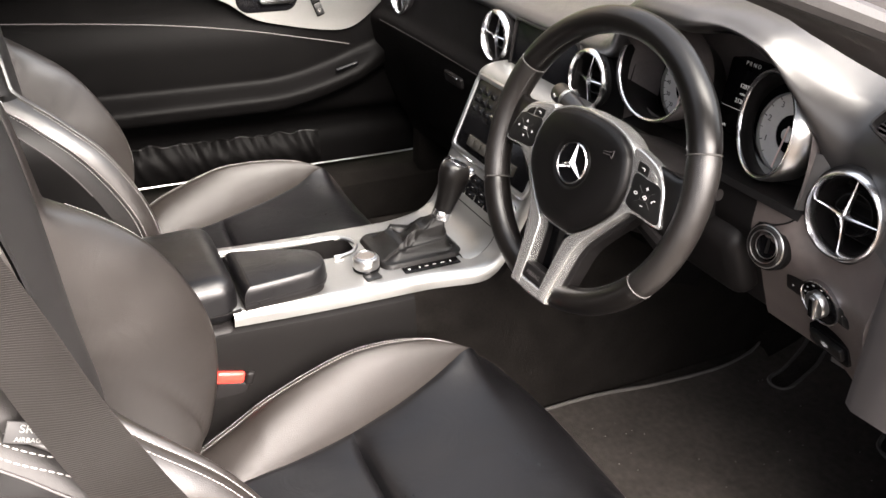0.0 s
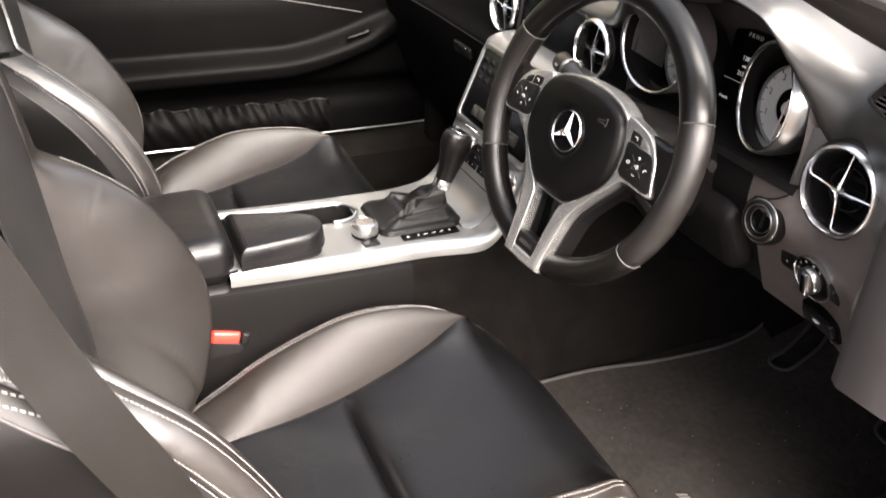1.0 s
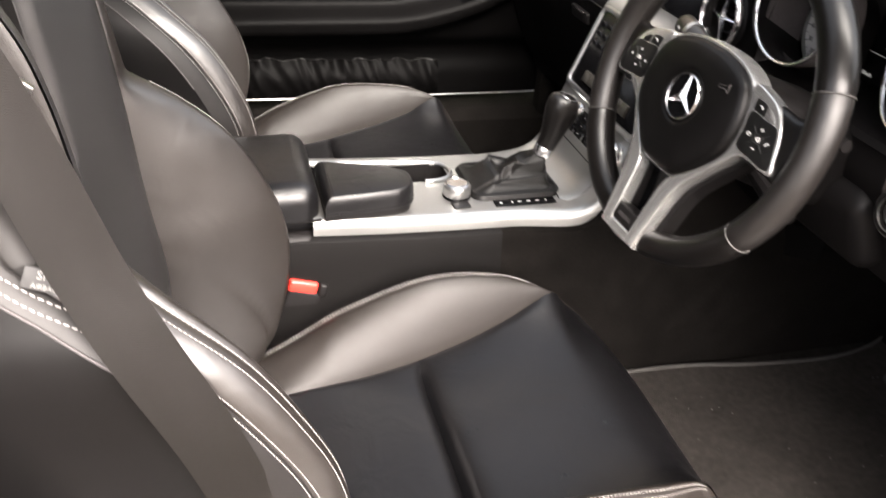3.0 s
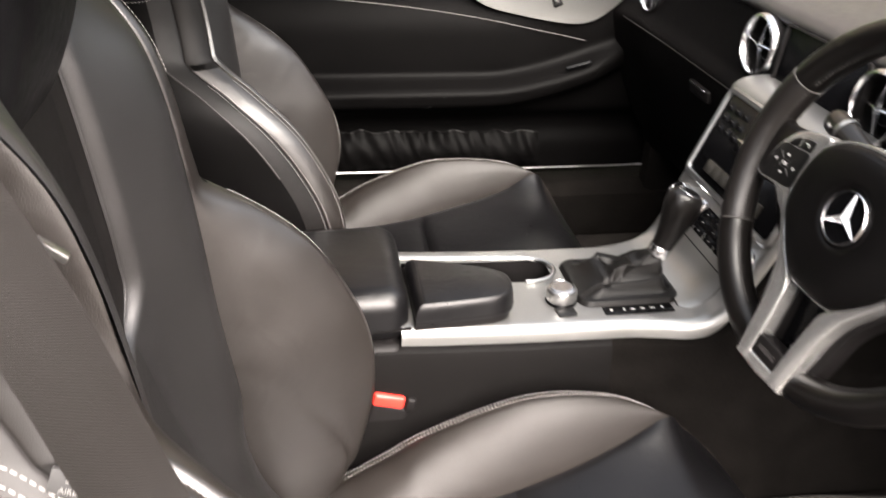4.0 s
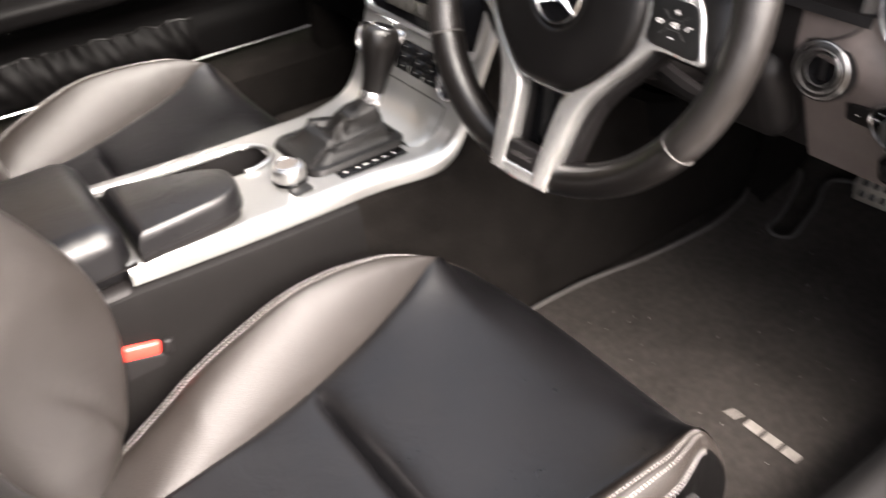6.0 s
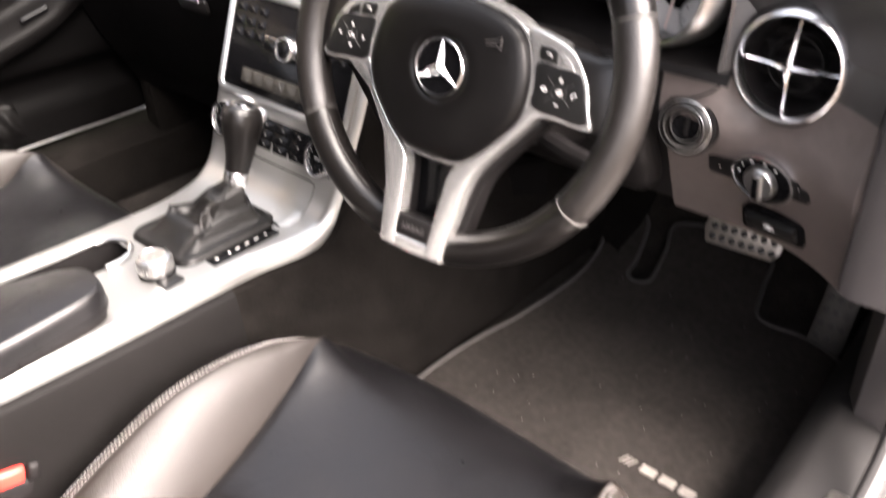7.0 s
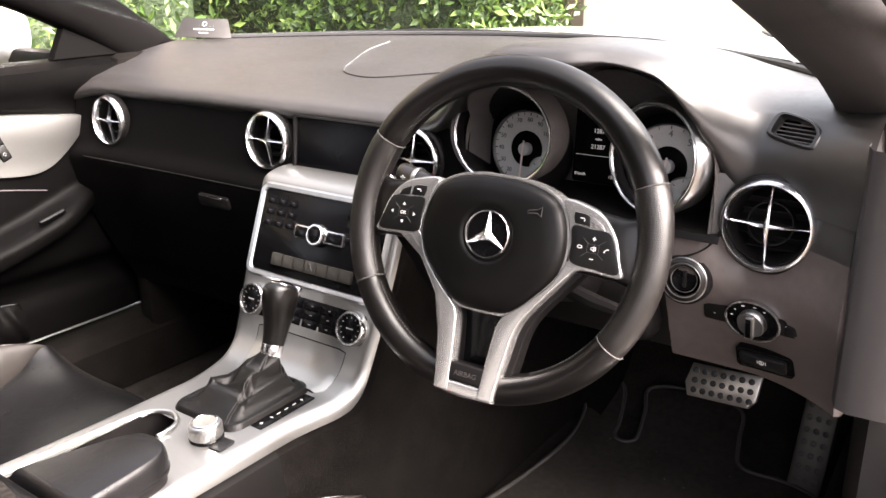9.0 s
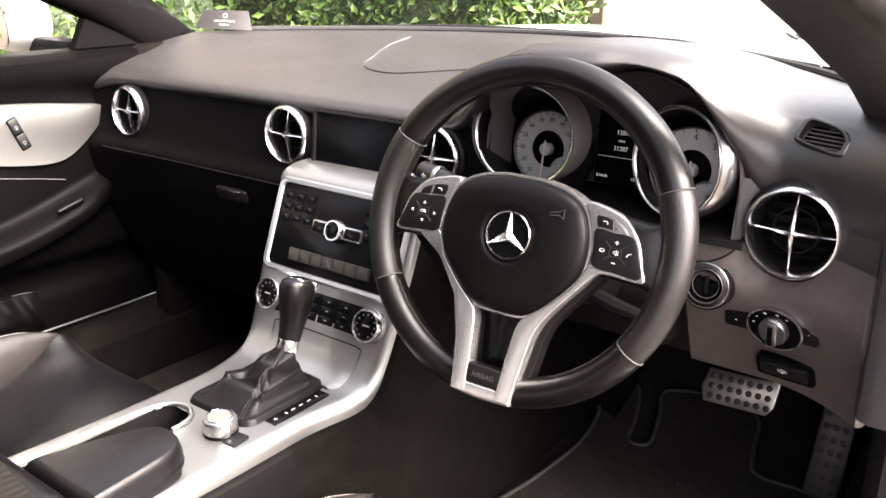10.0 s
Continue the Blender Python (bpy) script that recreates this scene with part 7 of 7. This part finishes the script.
for z in np.linspace(0.385, 0.462, 12):
    f = (float(z) - 0.385) / 0.077
    rows.append([(-0.725 + 0.018 * math.sin(math.pi * min(1, f * 0.9 + 0.1)) + 0.0045 * f * math.sin(y * 95 + 1.3 * math.sin(y * 31)) + 0.002 * math.sin(y * 210 + 9 * f + 2 * math.sin(y * 40)) , float(y), float(z) + f * (0.010 * (-0.17 - y) / 0.45 + 0.0022 * math.sin(y * 120 + 2 * math.sin(y * 17)))) for y in np.linspace(-0.90, -0.17, 160)])
sheet(bm, rows)
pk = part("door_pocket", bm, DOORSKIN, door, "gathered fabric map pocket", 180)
bm = bmesh.new()
tube(bm, [Vector(p) + Vector((0.001, 0, 0.001)) for p in rows[-1]], 0.0016, 6)
part("pocket_edge", bm, GAITER, pk)
bm = bmesh.new()
tube(bm, smooth_curve([(-0.716, -0.95, 0.383), (-0.714, -0.5, 0.381), (-0.712, -0.15, 0.381), (-0.708, 0.05, 0.383), (-0.70, 0.085, 0.390)], 30), 0.0024, 8)
part("bright_sill_strip", bm, SATIN, door, "bright strip along the door foot")
bm = bmesh.new()
rbox(bm, pose(-0.69, 0.20, 0.60), 0.05, 0.26, 0.62, 0.02)
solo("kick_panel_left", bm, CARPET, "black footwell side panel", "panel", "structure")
bm = bmesh.new()
rows = []
for z in (float(v) for v in np.linspace(0.24, 0.90, 40)):
    a = min(1.0, max(0.0, (z - 0.575) / 0.055))
    a = a * a * (3 - 2 * a)
    rows.append([(x, y, z) for x, y in ((0.672, 0.75), (0.672, 0.38), (lerp(0.676, 0.686, a), lerp(0.24, -0.025, a)), (lerp(0.690, 0.693, a), lerp(0.17, -0.046, a)), (0.706, lerp(0.14, -0.053, a)), (0.76, lerp(0.13, -0.048, a)), (0.82, lerp(0.15, -0.02, a)))])
sheet(bm, rows)
solo("door_frame", bm, TRIM, "grey door frame post below the pillar", "door frame", "structure")
# mirror triangle and far wing mirror
mir = thing("wing_mirror", (-0.99, 0.03, 0.88), "white wing mirror outside the passenger window", "mirror")
bm = bmesh.new()
rows = []
for f in np.linspace(0, 1, 14):
    k = math.sin(math.pi * (0.06 + 0.88 * float(f))) ** 0.6
    y = lerp(-0.04, 0.075, float(f))
    rows.append([(-1.015 + 0.105 * k * math.copysign(abs(math.cos(q)) ** 0.7, math.cos(q)), y, 0.945 + 0.068 * k * math.copysign(abs(math.sin(q)) ** 0.7, math.sin(q))) for q in (2 * math.pi * i / 28 for i in range(28))])
vs = sheet(bm, rows, closed_v=True)
bm.faces.new(vs[-1])
bm.faces.new(vs[0])
part("housing", bm, PAINT, mir, "white painted housing", 180)
bm = bmesh.new()
slab(bm, rrect(0.17, 0.10, 0.03), basis((-1.015, -0.042, 0.945), (1, 0, 0), (0, 0, 1)), 0.003, 0.001)
part("mirror_face", bm, FROST, mir)
bm = bmesh.new()
rbox(bm, pose(-0.87, 0.02, 0.90), 0.16, 0.04, 0.035, 0.01)
part("mirror_arm", bm, PLASTIC, mir)
bm = bmesh.new()
vs_ = [(-0.03, 0.907), (0.14, 0.907), (0.02, 1.005)]
slab(bm, vs_, basis((-0.735, 0, 0), (0, 1, 0), (0, 0, 1)), 0.02, 0.004)
solo("quarter_panel", bm, SHADED_SOFT, "black triangle at the foot of the far pillar", "panel", "structure")
# side window of the passenger door
win = solo("window_left", thick([[(-0.790 + 0.10 * f, y, lerp(0.895, 1.19, f)) for y in (-0.95, -0.5, 0.0 - 0.35 * f)] for f in (0.0, 0.5, 1.0)], (-0.004, 0, 0)), GLASS, "clear side window of the passenger door", "window", "structure")
win.visible_shadow = False
# card on the dashboard and wipers
card = thing("dashboard_card", (-0.63, 0.26, 0.93), "dark card standing at the windscreen corner", "card")
CM = basis((-0.635, 0.262, 0.946), (0.88, 0.47, -0.03), (-0.2, 0.45, 0.9))
bm = bmesh.new()
slab(bm, [(-0.062, -0.018), (0.062, -0.018), (0.048, 0.024), (-0.048, 0.024)], CM, 0.0012, 0.0003)
part("card_sheet", bm, CARD, card)
bm = bmesh.new()
rbox(bm, CM @ pose(0, 0.0, 0.0014), 0.044, 0.0022, 0.0004, 0)
rbox(bm, CM @ pose(0, -0.008, 0.0014), 0.020, 0.0018, 0.0004, 0)
lathe(bm, [(0.004, 0.0013), (0.005, 0.0013), (0.005, 0.0018), (0.004, 0.0018)], CM @ pose(0, 0.012, 0), 20, True)
part("printed_bars", bm, INK, card)
for nm, a, b in (("wiper", (-0.04, 0.70, 0.922), (0.50, 0.40, 0.926)), ("wiper", (-0.52, 0.50, 0.922), (0.0, 0.70, 0.926))):
    w = thing(nm, a, "black windscreen wiper lying at rest", "wiper", "wipers")
    bm = bmesh.new()
    tube(bm, [Vector(a), Vector(a).lerp(Vector(b), 0.5) + Vector((0, 0, 0.008)), Vector(b)], (0.008, 0.006, 0.003), 8)
    part("arm", bm, PLASTIC, w)
    bm = bmesh.new()
    rbox(bm, basis(Vector(a).lerp(Vector(b), 0.6) + Vector((0, 0.015, -0.006)), Vector(b) - Vector(a), (0, 1, 0)), 0.5, 0.006, 0.012, 0.002)
    part("blade", bm, RUBBER, w)
bm = bmesh.new()
sheet(bm, [[(float(x), cowl_y(float(x)) + dy, z) for x in np.linspace(-0.72, 0.74, 30)] for dy, z in ((-0.01, 0.922), (0.03, 0.918), (0.10, 0.905), (0.16, 0.905))])
solo("cowl_panel", bm, PLASTIC, "black cowl panel at the foot of the windscreen", "cowl", "structure")
